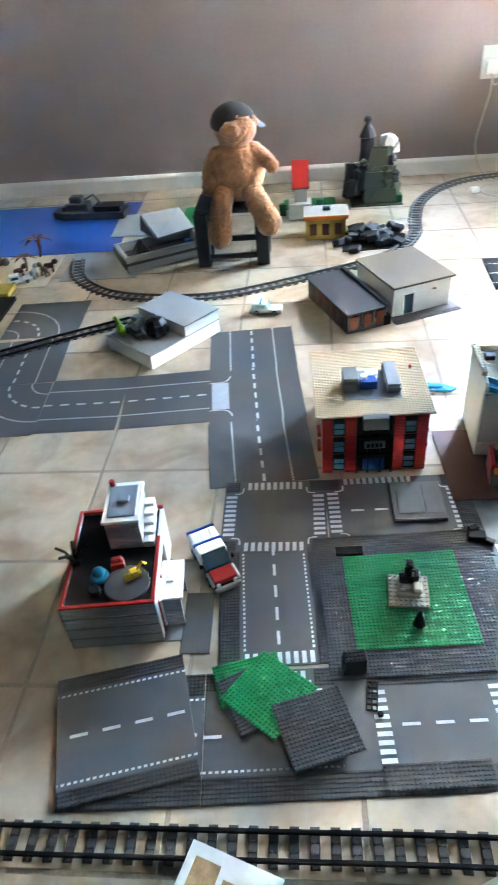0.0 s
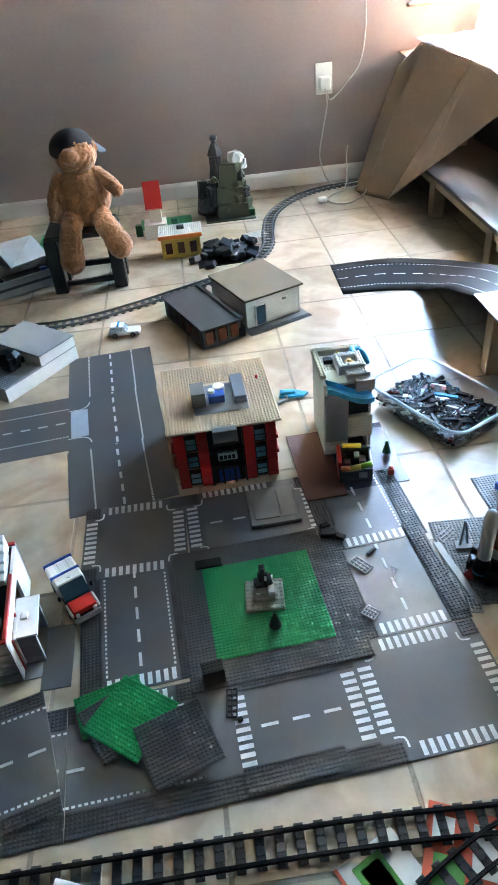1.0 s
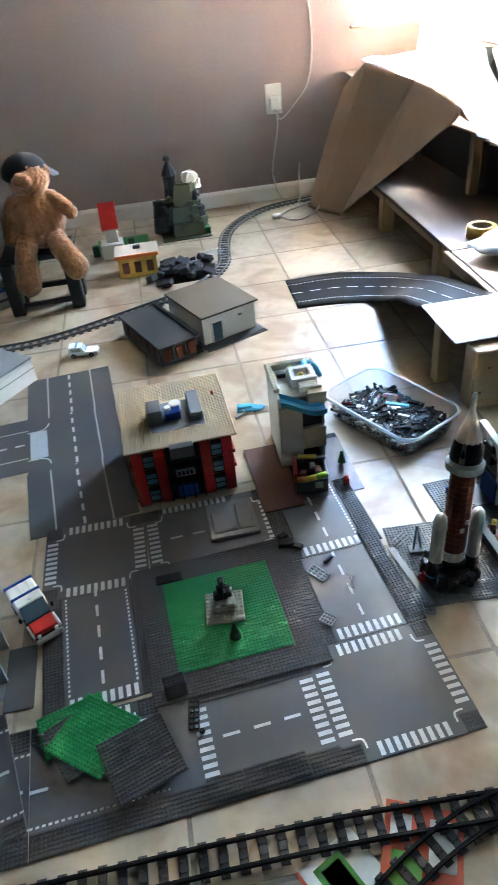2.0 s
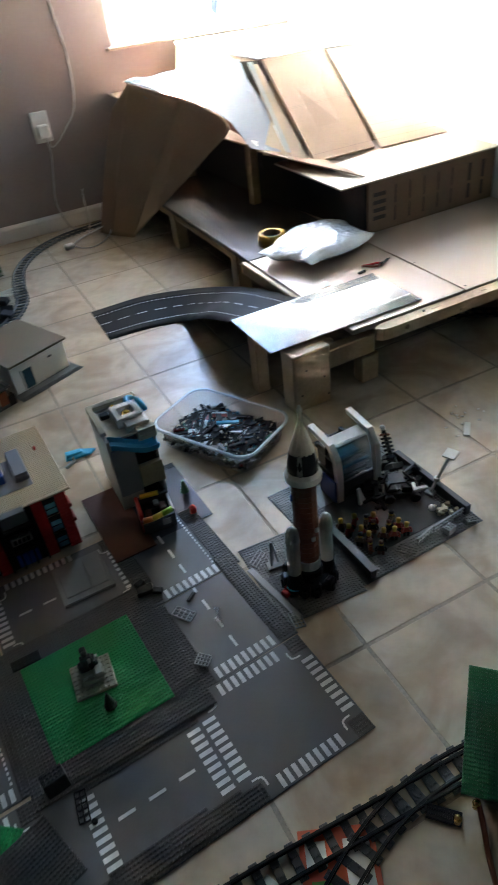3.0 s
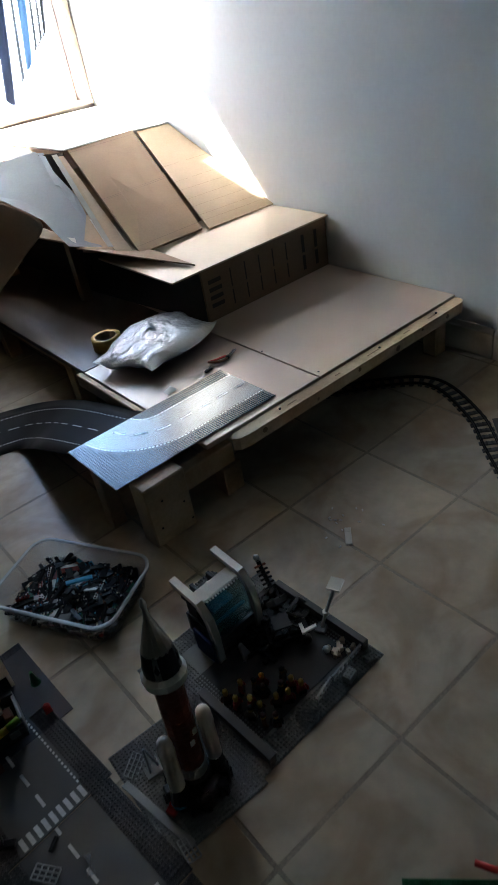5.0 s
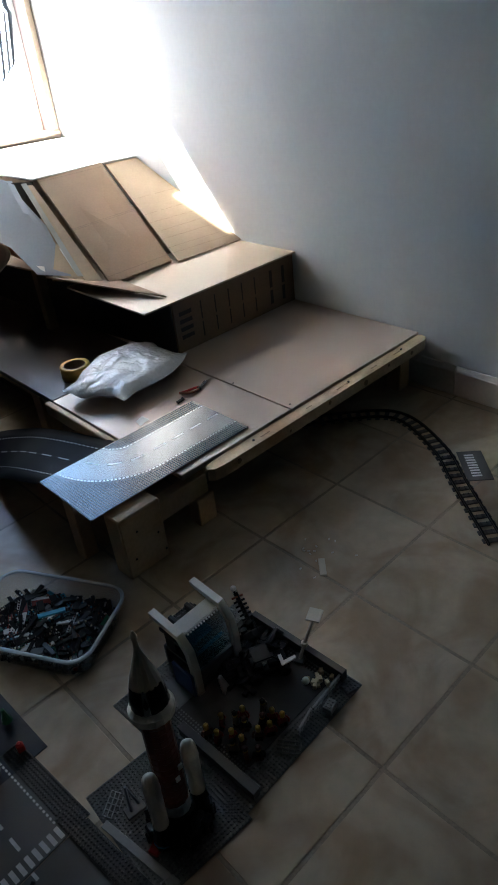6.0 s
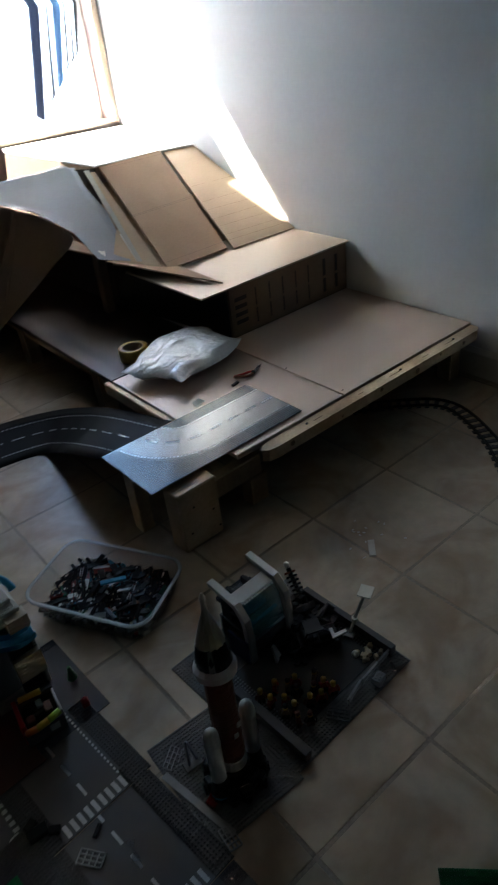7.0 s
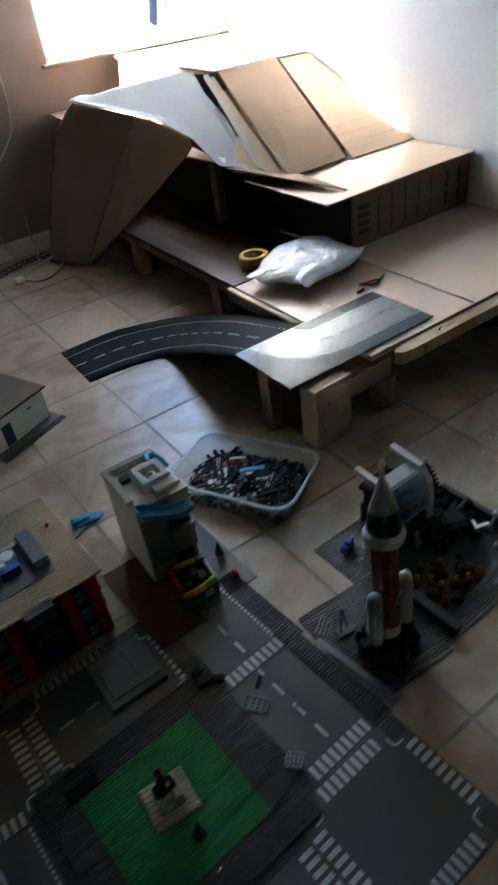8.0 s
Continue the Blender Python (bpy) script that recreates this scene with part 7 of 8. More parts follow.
lattice(on_base(0.905, 0.018, 0.002, -60), "light grey toy fence lying on the space base", "mid_grey")


def toy_figure(shirt, legs, hat):
    s = Shape()
    s.slot = 1
    s.box(-0.0075, -0.0005, -0.004, 0.004, 0, 0.0125, 0.0008).box(0.0005, 0.0075, -0.004, 0.004, 0, 0.0125, 0.0008)
    s.slot = 0
    s.add([(-0.008, -0.004, 0.0125), (0.008, -0.004, 0.0125), (0.008, 0.004, 0.0125), (-0.008, 0.004, 0.0125), (-0.0045, -0.0035, 0.0255), (0.0045, -0.0035, 0.0255), (0.0045, 0.0035, 0.0255), (-0.0045, 0.0035, 0.0255)],
          [(0, 3, 2, 1), (4, 5, 6, 7), (0, 1, 5, 4), (1, 2, 6, 5), (2, 3, 7, 6), (3, 0, 4, 7)])
    s.tube([(-0.007, 0, 0.0235), (-0.0105, -0.002, 0.017), (-0.0095, -0.005, 0.012)], 0.0022, 6).tube([(0.007, 0, 0.0235), (0.0105, -0.002, 0.017), (0.0095, -0.005, 0.012)], 0.0022, 6)
    s.slot = 2
    s.cyl(0, 0, 0.0255, 0.0355, 0.0046, 10, 0.001)
    s.slot = 3
    s.lathe([(0.005, 0.032), (0.0052, 0.036), (0.003, 0.0385)], 10)
    return s, [M[shirt], M[legs], M["ochre"], M[hat]]


LOOKS = [("black", "brown", "brown"), ("dark_tan", "black", "black"), ("rust", "brown", "brown"), ("dark_red", "black", "ochre"), ("black", "dark_grey", "black"), ("brown", "black", "ochre")]
meshes = []
for k, (a, b, c) in enumerate(LOOKS):
    s, ms = toy_figure(a, b, c)
    meshes.append((mesh_of("toy_figure", s, ms), a.replace("_", " ")))
rnd = random.Random(21)
for k in range(17):
    row, col = divmod(k, 5)
    x = 0.825 + 0.027 * col + rnd.uniform(-0.008, 0.008)
    y = 0.165 - 0.032 * row - 0.012 * col + rnd.uniform(-0.008, 0.008)
    me, lab = meshes[rnd.randrange(len(meshes))]
    o = new("toy_figure", me)
    o.matrix_world = on_base(x, y, 0, rnd.uniform(-60, 60)) @ Matrix.Scale(1.18, 4)
    tagged(o, "small " + lab + " toy figure with yellow head, standing in a crowd", "toy figure", "crowd of toy figures")

# ---- tub of loose bricks ----
tub_m = pose(0.776, 0.698, 0, 0, 0, -66)
tub = thing("storage_tub", tub_m, "clear plastic storage tub full of loose toy bricks", "storage box")


def rounded(w, d, r, n=6):
    out = []
    for cx, cy, a0 in ((w / 2 - r, d / 2 - r, 0), (-w / 2 + r, d / 2 - r, 90), (-w / 2 + r, -d / 2 + r, 180), (w / 2 - r, -d / 2 + r, 270)):
        out += [(cx + r * math.cos(radians(a0 + 90 * k / n)), cy + r * math.sin(radians(a0 + 90 * k / n))) for k in range(n + 1)]
    return out


def rings(shape, levels, close_bottom=True):
    n = len(levels[0][0])
    v = [(x, y, z) for pts, z in levels for x, y in pts]
    f = []
    for i in range(len(levels) - 1):
        f += [(i * n + k, i * n + (k + 1) % n, (i + 1) * n + (k + 1) % n, (i + 1) * n + k) for k in range(n)]
    if close_bottom:
        f += [tuple(range(n))[::-1], tuple(range((len(levels) - 1) * n, len(levels) * n))]
    return shape.add(v, f)


W, D, HT = 0.375, 0.252, 0.74
s = rings(Shape(), [(rounded(W * 0.84, D * 0.82, 0.04), 0.0), (rounded(W * 0.86, D * 0.84, 0.042), 0.004 * HT), (rounded(W - 0.012, D - 0.012, 0.05), 0.104 * HT), (rounded(W - 0.012, D - 0.012, 0.05), 0.108 * HT),
                    (rounded(W - 0.018, D - 0.018, 0.048), 0.108 * HT), (rounded(W * 0.86 - 0.006, D * 0.84 - 0.006, 0.04), 0.006 * HT)])
part("bin", s, M["clear"], tub, "cloudy clear plastic sides", True)
part("rim", rings(Shape(), [(rounded(W - 0.012, D - 0.012, 0.05), 0.100 * HT), (rounded(W, D, 0.054), 0.101 * HT), (rounded(W + 0.002, D + 0.002, 0.055), 0.108 * HT), (rounded(W - 0.006, D - 0.006, 0.052), 0.112 * HT), (rounded(W - 0.016, D - 0.016, 0.048), 0.108 * HT)], False), M["clear_rim"], tub, "thick rounded rim", True)
rnd = random.Random(5)
h = Shape()
for k in range(540):
    x, y = rnd.uniform(-0.145, 0.155), rnd.uniform(-0.1, 0.088)
    z = 0.012 + 0.036 * rnd.random() ** 0.6 * (1 - 0.4 * (abs(x) / 0.15) ** 2)
    a, b, e = rnd.choice([(0.024, 0.0052, 0.004), (0.034, 0.0052, 0.004), (0.046, 0.0052, 0.004), (0.040, 0.0048, 0.003), (0.018, 0.009, 0.004), (0.028, 0.009, 0.0018), (0.05, 0.0052, 0.004)])
    a = min(a, max(0.006, 0.162 - abs(x)), max(0.012, 0.112 - abs(y)))
    h.at(pose(x, y, z, rnd.uniform(-12, 12), rnd.uniform(-9, 9), rnd.choice((35, 50, 130, 140, 90)) + rnd.uniform(-22, 22))).box(-a, a, -b, b, -e, e, 0.0006)
    if z > 0.034 and a > 0.03 and k % 2:
        h.studs(-a, -0.004, int(a / 0.004), 1, e, n=6)
tagged(solid("loose_bricks", h.at(None), BITS, tub_m, "heap of mixed black, grey and coloured toy bricks", "toy bricks"), kind="stuff")
solid("blue_strip", Shape().box(-0.034, 0.034, -0.006, 0.006, -0.003, 0.003, 0.0008), M["azure"], tub_m @ pose(0.02, 0.01, 0.072, 8, 6, 40), "pale blue flat toy strip on the heap", "toy brick")

# ---- foreground: green plate on the rails, papers, stick ----
gm = pose(0.768, -0.309, 0.040, 0, 0, -139.2)
gp = thing("green_baseplate", gm @ pose(0.128, 0.128, 0, 0, 0, 0), "green studded baseplate propped above the track", "baseplate", "baseplates")
part("plate", Shape().box(-0.128, 0.128, -0.128, 0.128, 0, T_PLATE + 0.004, 0.0006), M["green_dark"], gp)
part("studs", Shape().studs(-0.128, -0.128, 32, 32, T_PLATE + 0.004), M["green_dark"], gp)["kind"] = "stuff"
for x, y in ((0.04, 0.06), (0.2, 0.2), (0.21, 0.05)):
    p = gm @ Vector((x, y, 0))
    solid("support_brick", Shape().courses(-0.016, 0.016, -0.016, 0.016, 0, 0.0395), M["black"], pose(p.x, p.y, 0.0002, 0, 0, 20), "black toy brick stack under a plate", "toy brick")
solid("toy_hook", Shape().tube([(-0.01, 0.03, 0.004), (0.0, 0.0, 0.008), (0.03, -0.03, 0.006)], 0.006, 8), M["red"], pose(0.872, -0.415, 0.0475, 0, 0, 0), "red bent toy part lying on a green plate", "toy part", smooth=True)
solid("red_tube", Shape().tube(spline([(0.60, -0.492, 0.02), (0.575, -0.53, 0.016), (0.548, -0.57, 0.006), (0.50, -0.65, 0.006)], 6), 0.005, 8), M["rust"], pose(0, 0, 0), "thin red flexible tube on the floor", "tube", smooth=True)
for x, y in ((0.592, -0.497), (0.548, -0.497)):
    solid("gold_knob", Shape().cyl(0, 0, 0, 0.008, 0.006, 12, 0.001).ball(0, 0, 0.014, 0.0075, n=12, m=8), M["gold"], pose(x, y, 0.0075), "small gold coloured knob by the track", "knob", smooth=True)
solid("switch_lever", Shape().box(-0.03, 0.03, -0.012, 0.012, 0, 0.0065, 0.001).studs(-0.028, -0.008, 7, 2, 0.0065), M["black"], pose(0.54, -0.475, 0.0006, 0, 0, -50), "black switch arm beside the track", "toy track")


def leaflet(m, w, d, mats, label, pics):
    o = thing("leaflet", m, label, "leaflet", "leaflets")
    part("paper", Shape().box(-w / 2, w / 2, -d / 2, d / 2, 0, 0.0014, 0.0003), M[mats], o)
    for x0, x1, y0, y1, c in pics:
        part("picture", Shape().box(x0, x1, y0, y1, 0.0016, 0.0019), M[c], o)
    return o


leaflet(pose(0.205, -0.462, 0.0003, 0, 0, 22), 0.12, 0.13, "paper", "white printed leaflet with small pictures on the floor", [(-0.035, 0.02, -0.02, 0.05, "paper_green"), (-0.025, 0.012, -0.01, 0.04, "paper_brown"), (-0.06, -0.054, -0.065, 0.065, "paper_orange")])
leaflet(pose(0.335, -0.455, 0.0022, 0, 0, -28), 0.13, 0.16, "paper_orange", "orange red printed leaflet under the track", [(-0.05, 0.0, -0.07, 0.0, "paper_green"), (0.01, 0.055, -0.02, 0.06, "paper"), (-0.055, -0.02, 0.02, 0.06, "paper")])
leaflet(pose(-0.2765, -0.4485, 0.0105, 4, 0, -24), 0.16, 0.16, "paper", "white food packet with golden biscuit pictures", [(-0.065, -0.02, 0.0, 0.06, "biscuit"), (-0.01, 0.04, -0.01, 0.045, "biscuit"), (-0.06, 0.02, -0.07, -0.02, "biscuit")])
solid("small_brick", Shape().box(-0.009, 0.009, -0.032, 0.032, 0, 0.0062, 0.0008).box(-0.0076, 0.0076, 0.016, 0.029, 0.0063, 0.0068), M["old_white"], pose(1.375, 0.275, 0, 0, 0, -48), "pale grey flat toy tile lying on the floor", "toy brick")
cb = Shape()
rnd = random.Random(31)
for k in range(14):
    cb.at(pose(rnd.gauss(0.03, 0.05), rnd.gauss(0.06, 0.04), 0.0015, rnd.uniform(-30, 30), 0, rnd.uniform(0, 180))).box(-0.004, 0.004, -0.002, 0.002, -0.0008, 0.0008)
tagged(solid("crumbs", cb.at(None), M["paper"], pose(1.36, 0.27, 0), "scattered pale crumbs of paper on the tiles", "crumbs"), kind="stuff")
tp = Marks()
for k in range(9):
    tp.rect("zebra_bar", -0.056 + 0.014 * k, 0.006, 0.0075, 0.03)
plate("track_plate", pose(2.03, 0.155, 0, 0, 0, 40), 20, 10, [], tp, "dark grey road plate with white crossing stripes by the track", M["dark_grey"], group="loose plates")

# ---- low table with boards, posts, cardboard ----
TB = ROOM @ pose(-0.52, -1.20, 0)
INV = pose(0.52, 1.20, 0)


def room_shape():
    return Shape().at(INV)


tab = thing("low_table", TB, "low homemade table with brown board top and pine rail", "table")
ZT = 0.212
part("board", room_shape().box(-1.105, -0.652, -2.335, -1.62, ZT - 0.018, ZT, 0.002), M["hardboard"], tab, "smooth brown board")
part("board", room_shape().box(-0.648, 0.055, -2.335, -1.20, ZT - 0.018, ZT, 0.002), M["hardboard"], tab, "smooth brown board with dark joint")
part("board", room_shape().box(-1.105, -0.652, -1.616, -0.04, ZT - 0.018, ZT, 0.002), M["board_shaded"], tab, "reddish brown board, darkened for shade")
part("board", room_shape().box(-0.648, 0.055, -1.196, -0.04, ZT - 0.018, ZT, 0.002), M["hardboard"], tab)
rail = [(-0.985, 0.0), (0.02, 0.0), (0.045, 0.012), (0.05, 0.03), (0.048, 0.045), (-0.975, 0.045), (-1.02, 0.04), (-1.035, 0.022), (-1.02, 0.006)]
part("front_rail", Shape().at(INV @ pose(0, -2.385, 0)).prism(rail, ZT - 0.046, ZT - 0.006), M["pine"], tab, "pale pine front rail with rounded end")
part("side_rail", room_shape().box(-1.13, -1.107, -2.06, -1.60, ZT - 0.05, ZT - 0.004, 0.003), M["pine"], tab, "pale pine side plank")
part("side_rail", room_shape().box(-1.08, -1.05, -1.58, -0.06, ZT - 0.068, ZT - 0.019, 0.003), M["pine_dark"], tab)
for u, v in ((-0.02, -2.30), (-1.06, -1.44), (-1.06, -0.75), (-1.06, -0.15), (-0.02, -1.2), (-0.02, -0.15), (-0.62, -1.9)):
    part("leg", room_shape().box(u - 0.03, u + 0.03, v - 0.03, v + 0.03, 0, ZT - 0.018, 0.003), M["pine_dark"], tab, "square pine leg")
for k, (u, v) in enumerate(((-0.63, -2.31), (-0.40, -2.365), (-0.1, -2.365), (-0.85, -2.365), (-0.64, -2.05))):
    part("screw", room_shape().cyl(u, v, ZT - 0.003, ZT + 0.0006, 0.004, 8), M["black"], tab)

for u, w, z in ((-0.93, 0.010, 0.022), (-0.71, 0.006, 0.014), (-0.52, 0.008, 0.026), (-0.33, 0.012, 0.016), (-0.2, 0.006, 0.028), (-0.06, 0.009, 0.02)):
    part("knot", Shape().at(INV @ pose(u, -2.3848, ZT - 0.046 + z, 90, 0, 0)).lathe([(w, 0.0), (w * 0.7, 0.0009)], 10), M["trim_wood"], tab, "dark knot in the pine rail")
for u, a in ((-0.80, 0.02), (-0.60, 0.012), (-0.43, 0.03), (-0.26, 0.016), (-0.12, 0.024)):
    part("scratch", room_shape().box(u - a, u + a, -2.366, -2.362, ZT - 0.0062, ZT - 0.0055), M["trim_wood"], tab, "dark scratch along the rail")

# support bracket and post under the ramp plates
br = thing("wood_bracket", pose(1.11, 0.700, 0, 0, 0, -3), "pale pine plank bracket standing under the table edge", "wood block")
part("upright", Shape().box(-0.078, 0.060, -0.035, 0.036, 0, 0.204, 0.004), M["pine"], br, "thick pale pine block")
for x, z in ((0.035, 0.10), (-0.03, 0.145), (0.05, 0.03), (-0.05, 0.06)):
    part("screw_hole", Shape().at(pose(x, -0.0352, z, 90, 0, 0)).cyl(0, 0, 0, 0.0008, 0.0035, 10), M["black"], br, "dark screw hole")
part("beam", Shape().box(0.061, 0.25, -0.012, 0.028, 0.10, 0.168, 0.003), M["pine"], br)
part("foot", Shape().box(0.195, 0.262, -0.02, 0.03, 0, 0.099, 0.003), M["pine"], br)
solid("wood_post", Shape().box(-0.022, 0.022, -0.024, 0.024, 0, 0.214, 0.003), M["pine_dark"], pose(1.028, 0.868, 0, 0, 0, -4), "square pine post under the ramp plates", "wood post")

# road plates lying from the ramp onto the table
ramp = thing("ramp_plates", pose(1.285, 0.838, 0.2155, 0, 0, -4.3), "grey studded plates with a printed curving road on the table", "baseplate", "baseplates")
L, Wd = 0.575, 0.272
rs = Shape().box(-L / 2, 0.0, -Wd / 2, Wd / 2, 0, 0.0022, 0.0004).box(0.0008, L / 2, -Wd / 2, Wd / 2, 0, 0.0022, 0.0004)


BEND = Vector((0.0, 0.152))


def printed(i, j):
    x, y = -L / 2 + 0.008 * (i + 0.5), -Wd / 2 + 0.008 * (j + 0.5)
    if x > 0:
        return abs(y) < 0.088
    return 0.068 < math.hypot(x, y - BEND.y) < 0.241


def bend_line(r, end=Wd / 2, n=22):
    """Points of a line at radius r: straight over the plate, then round the bend to its far edge."""
    pts = [(L / 2 * (1 - k / 10), BEND.y - r) for k in range(10)]
    last = math.pi - math.asin((BEND.y - end) / r)
    return pts + [(-r * math.sin(a), BEND.y - r * math.cos(a)) for a in [(last - math.pi / 2) * k / n for k in range(n + 1)]]


part("plate", rs, M["ramp_road_sky"], ramp)
v, f = [], []
for p, q in zip(bend_line(0.239), bend_line(0.067)):
    v += [(*p, 0.0019), (*p, 0.0029), (*q, 0.0029), (*q, 0.0019)]
for k in range(len(v) // 4 - 1):
    f += [(4 * k + j, 4 * k + j + 4, 4 * k + j + 5, 4 * k + j + 1) for j in range(3)]
part("road_surface", Shape().add(v, [q[::-1] for q in f]), M["ramp_road_sky"], ramp, "glossy smooth grey road band with sky blue in its colour")
st = Shape().studs(-L / 2, -Wd / 2, 71, 34, 0.0022, printed)
part("studs", st, M["ramp_road_sky"], ramp)["kind"] = "stuff"
dots = Shape()
for r in (0.233, 0.073):
    for k in range(25):
        line(dots, 0.284 - 0.0112 * k, BEND.y - r, 0.2772 - 0.0112 * k, BEND.y - r, 0.0045, z=0.0034)
    for k in range(int(r * 1.45 / 0.0112)):
        a, b = (0.0112 * k) / r, (0.0112 * k + 0.0068) / r
        if BEND.y - r * math.cos(b) < Wd / 2 - 0.002:
            line(dots, -r * math.sin(a), BEND.y - r * math.cos(a), -r * math.sin(b), BEND.y - r * math.cos(b), 0.0045, z=0.0034)
part("edge_dots", dots, M["marking_gloss"], ramp, "dotted white edge lines")["kind"] = "stuff"
for k in range(8):
    d = Shape()
    if k < 4:
        line(d, 0.279 - 0.0705 * k, 0, 0.236 - 0.0705 * k, 0, 0.006, z=0.0034)
    else:
        a = (0.012 + 0.0705 * (k - 4)) / 0.152
        for e in range(4):
            b, c = a + e * 0.07, a + (e + 1) * 0.07
            if BEND.y - 0.152 * math.cos(c) < Wd / 2:
                line(d, -0.152 * math.sin(b), BEND.y - 0.152 * math.cos(b), -0.152 * math.sin(c), BEND.y - 0.152 * math.cos(c), 0.006, z=0.0034)
    if d.f:
        part("lane_dash", d, M["marking_gloss"], ramp)

# the flexible mat that climbs from the floor to the plates
fm = thing("road_mat", pose(0.95, 1.50, 0), "flexible printed road mat, darkened for dim light, bending up to the table", "road mat", "road mats")
near = spline([(0.752, 1.572, 0.001), (0.90, 1.55, 0.001), (1.03, 1.50, 0.006), (1.03, 1.38, 0.06), (1.0, 1.20, 0.15), (1.0, 1.0, 0.213)], 24)
far = spline([(0.782, 1.866, 0.001), (1.02, 1.85, 0.001), (1.22, 1.75, 0.006), (1.29, 1.55, 0.06), (1.275, 1.28, 0.15), (1.275, 0.985, 0.213)], 24)
off = Vector((0.95, 1.50, 0))
v, f = [], []
for dz in (0.0012, 0.0):
    for a, b in zip(near, far):
        for k in range(7):
            p = a.lerp(b, k / 6) - off
            v.append((p.x, p.y, p.z + dz))
n = len(near) * 7
for i in range(len(near) - 1):
    for k in range(6):
        a = i * 7 + k
        f += [(a, a + 1, a + 8, a + 7), (n + a, n + a + 7, n + a + 8, n + a + 1)]
    f += [(i * 7, (i + 1) * 7, n + (i + 1) * 7, n + i * 7), (i * 7 + 6, n + i * 7 + 6, n + (i + 1) * 7 + 6, (i + 1) * 7 + 6)]
f += [(k, n + k, n + k + 1, k + 1) for k in range(6)]
part("sheet", Shape().add(v, f), M["mat_road_dim"], fm, smooth=True)
for t0, dashed in ((0.2, False), (0.5, True), (0.8, False)):
    ml = Shape()
    for i in range(len(near) - 1):
        w = 0.007 if dashed else 0.0075
        q = [near[i].lerp(far[i], t0 - w), near[i].lerp(far[i], t0 + w), near[i + 1].lerp(far[i + 1], t0 + w), near[i + 1].lerp(far[i + 1], t0 - w)]
        q = [(p.x - off.x, p.y - off.y, p.z + 0.0019) for p in q]
        if i % 10 < 6 if dashed else i % 2 == 0:
            ml.add(q, [(0, 3, 2, 1)])
        if dashed and ml.f and (i % 10 == 5 or i == len(near) - 2):
            part("lane_dash", ml, M["marking"], fm)
            ml = Shape()
    if ml.f:
        part("edge_dots", ml, M["marking"], fm, "dotted white printed edge line")["kind"] = "stuff"

# upper deck: cardboard carton, board and posts
ZB = 0.425
cx = thing("cardboard_box", ROOM @ pose(-0.30, -1.53, ZT), "brown cardboard carton lying flat with dark printed bars", "cardboard box")
BI = pose(0.30, 1.53, -ZT)
part("front_panel", Shape().at(BI).box(-0.60, 0.052, -1.708, -1.702, ZT, ZB - 0.008, 0.001), M["card_shaded"], cx, "brown front side with print, darkened for shade")
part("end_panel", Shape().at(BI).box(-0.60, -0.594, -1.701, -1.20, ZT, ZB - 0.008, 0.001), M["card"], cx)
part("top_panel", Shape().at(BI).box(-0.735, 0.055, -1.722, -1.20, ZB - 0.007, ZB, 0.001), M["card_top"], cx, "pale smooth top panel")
for k in range(7):
    u = -0.47 + k * 0.072 + (0.016 if k > 4 else 0)
    for z0, z1 in ((0.028, 0.088), (0.1, 0.172)):
        part("print_bar", Shape().at(BI).box(u, u + (0.006 if k < 5 else 0.016), -1.7092, -1.7085, ZT + z0, ZT + z1), M["print_gap_dark"], cx, "dark printed bar")
for k in range(4):
    part("print_bar", Shape().at(BI).box(-0.575, -0.515, -1.7092, -1.7085, ZT + 0.05 + k * 0.031, ZT + 0.066 + k * 0.031), M["print_gap_dark"], cx, "dark printed lettering bar")
# sheets of card: corners in room metres, worked into one creased panel
def panel(name, polys, t, mat_, label, cat="cardboard", group="cardboard sheets"):
    pts = [Vector(q) for p in polys for q in p]
    c = sum(pts, Vector()) / len(pts)
    base = Vector((c.x, c.y, min(q.z for q in pts)))
    s = Shape()
    for p in polys:
        s.sheet([Vector(q) - base for q in p], t)
    ob = solid(name, s, M[mat_], ROOM @ Matrix.Translation(base), label, cat, group)
    ob["base"] = base
    return ob


def creases(ob, corners, lines, mat_="card_edge", w=0.0022):
    """Pressed lines across a card panel; each from one side edge to the other, as shares of their height."""
    a, b, c, d = [Vector(q) - Vector(ob["base"]) for q in corners]
    n = (b - a).cross(d - a).normalized() * 0.0012
    if n.z < 0:
        n = -n
    for t0, t1 in lines:
        p, q = a.lerp(d, t0), b.lerp(c, t1)
        k = (d - a).normalized() * w
        part("crease", Shape().add([p + n, q + n, q + n + k, p + n + k], [(0, 1, 2, 3)]), M[mat_], ob)


KT, TORN = (-1.08, -0.42, 0.724), (-0.823, -0.985, 0.576)
WS, WV, F1R = (-0.645, -0.70, 0.776), (-0.575, -0.82, 0.776), (-0.14, -0.68, 0.748)
DECK_L = (-0.885, -0.86, 0.522)
dk = thing("upper_board", ROOM @ pose(-0.40, -0.75, ZT), "thin brown board on posts above the low table", "board")
DI = pose(0.40, 0.75, -ZT)
part("board", Shape().at(DI).sheet([DECK_L, (-0.69, -1.34, 0.458), (-0.60, -1.34, ZB + 0.008), (-0.30, -1.25, ZB + 0.006), (0.05, -1.20, ZB + 0.006), (0.05, -0.10, 0.545), (-0.885, -0.10, 0.545)], 0.007), M["card"], dk)
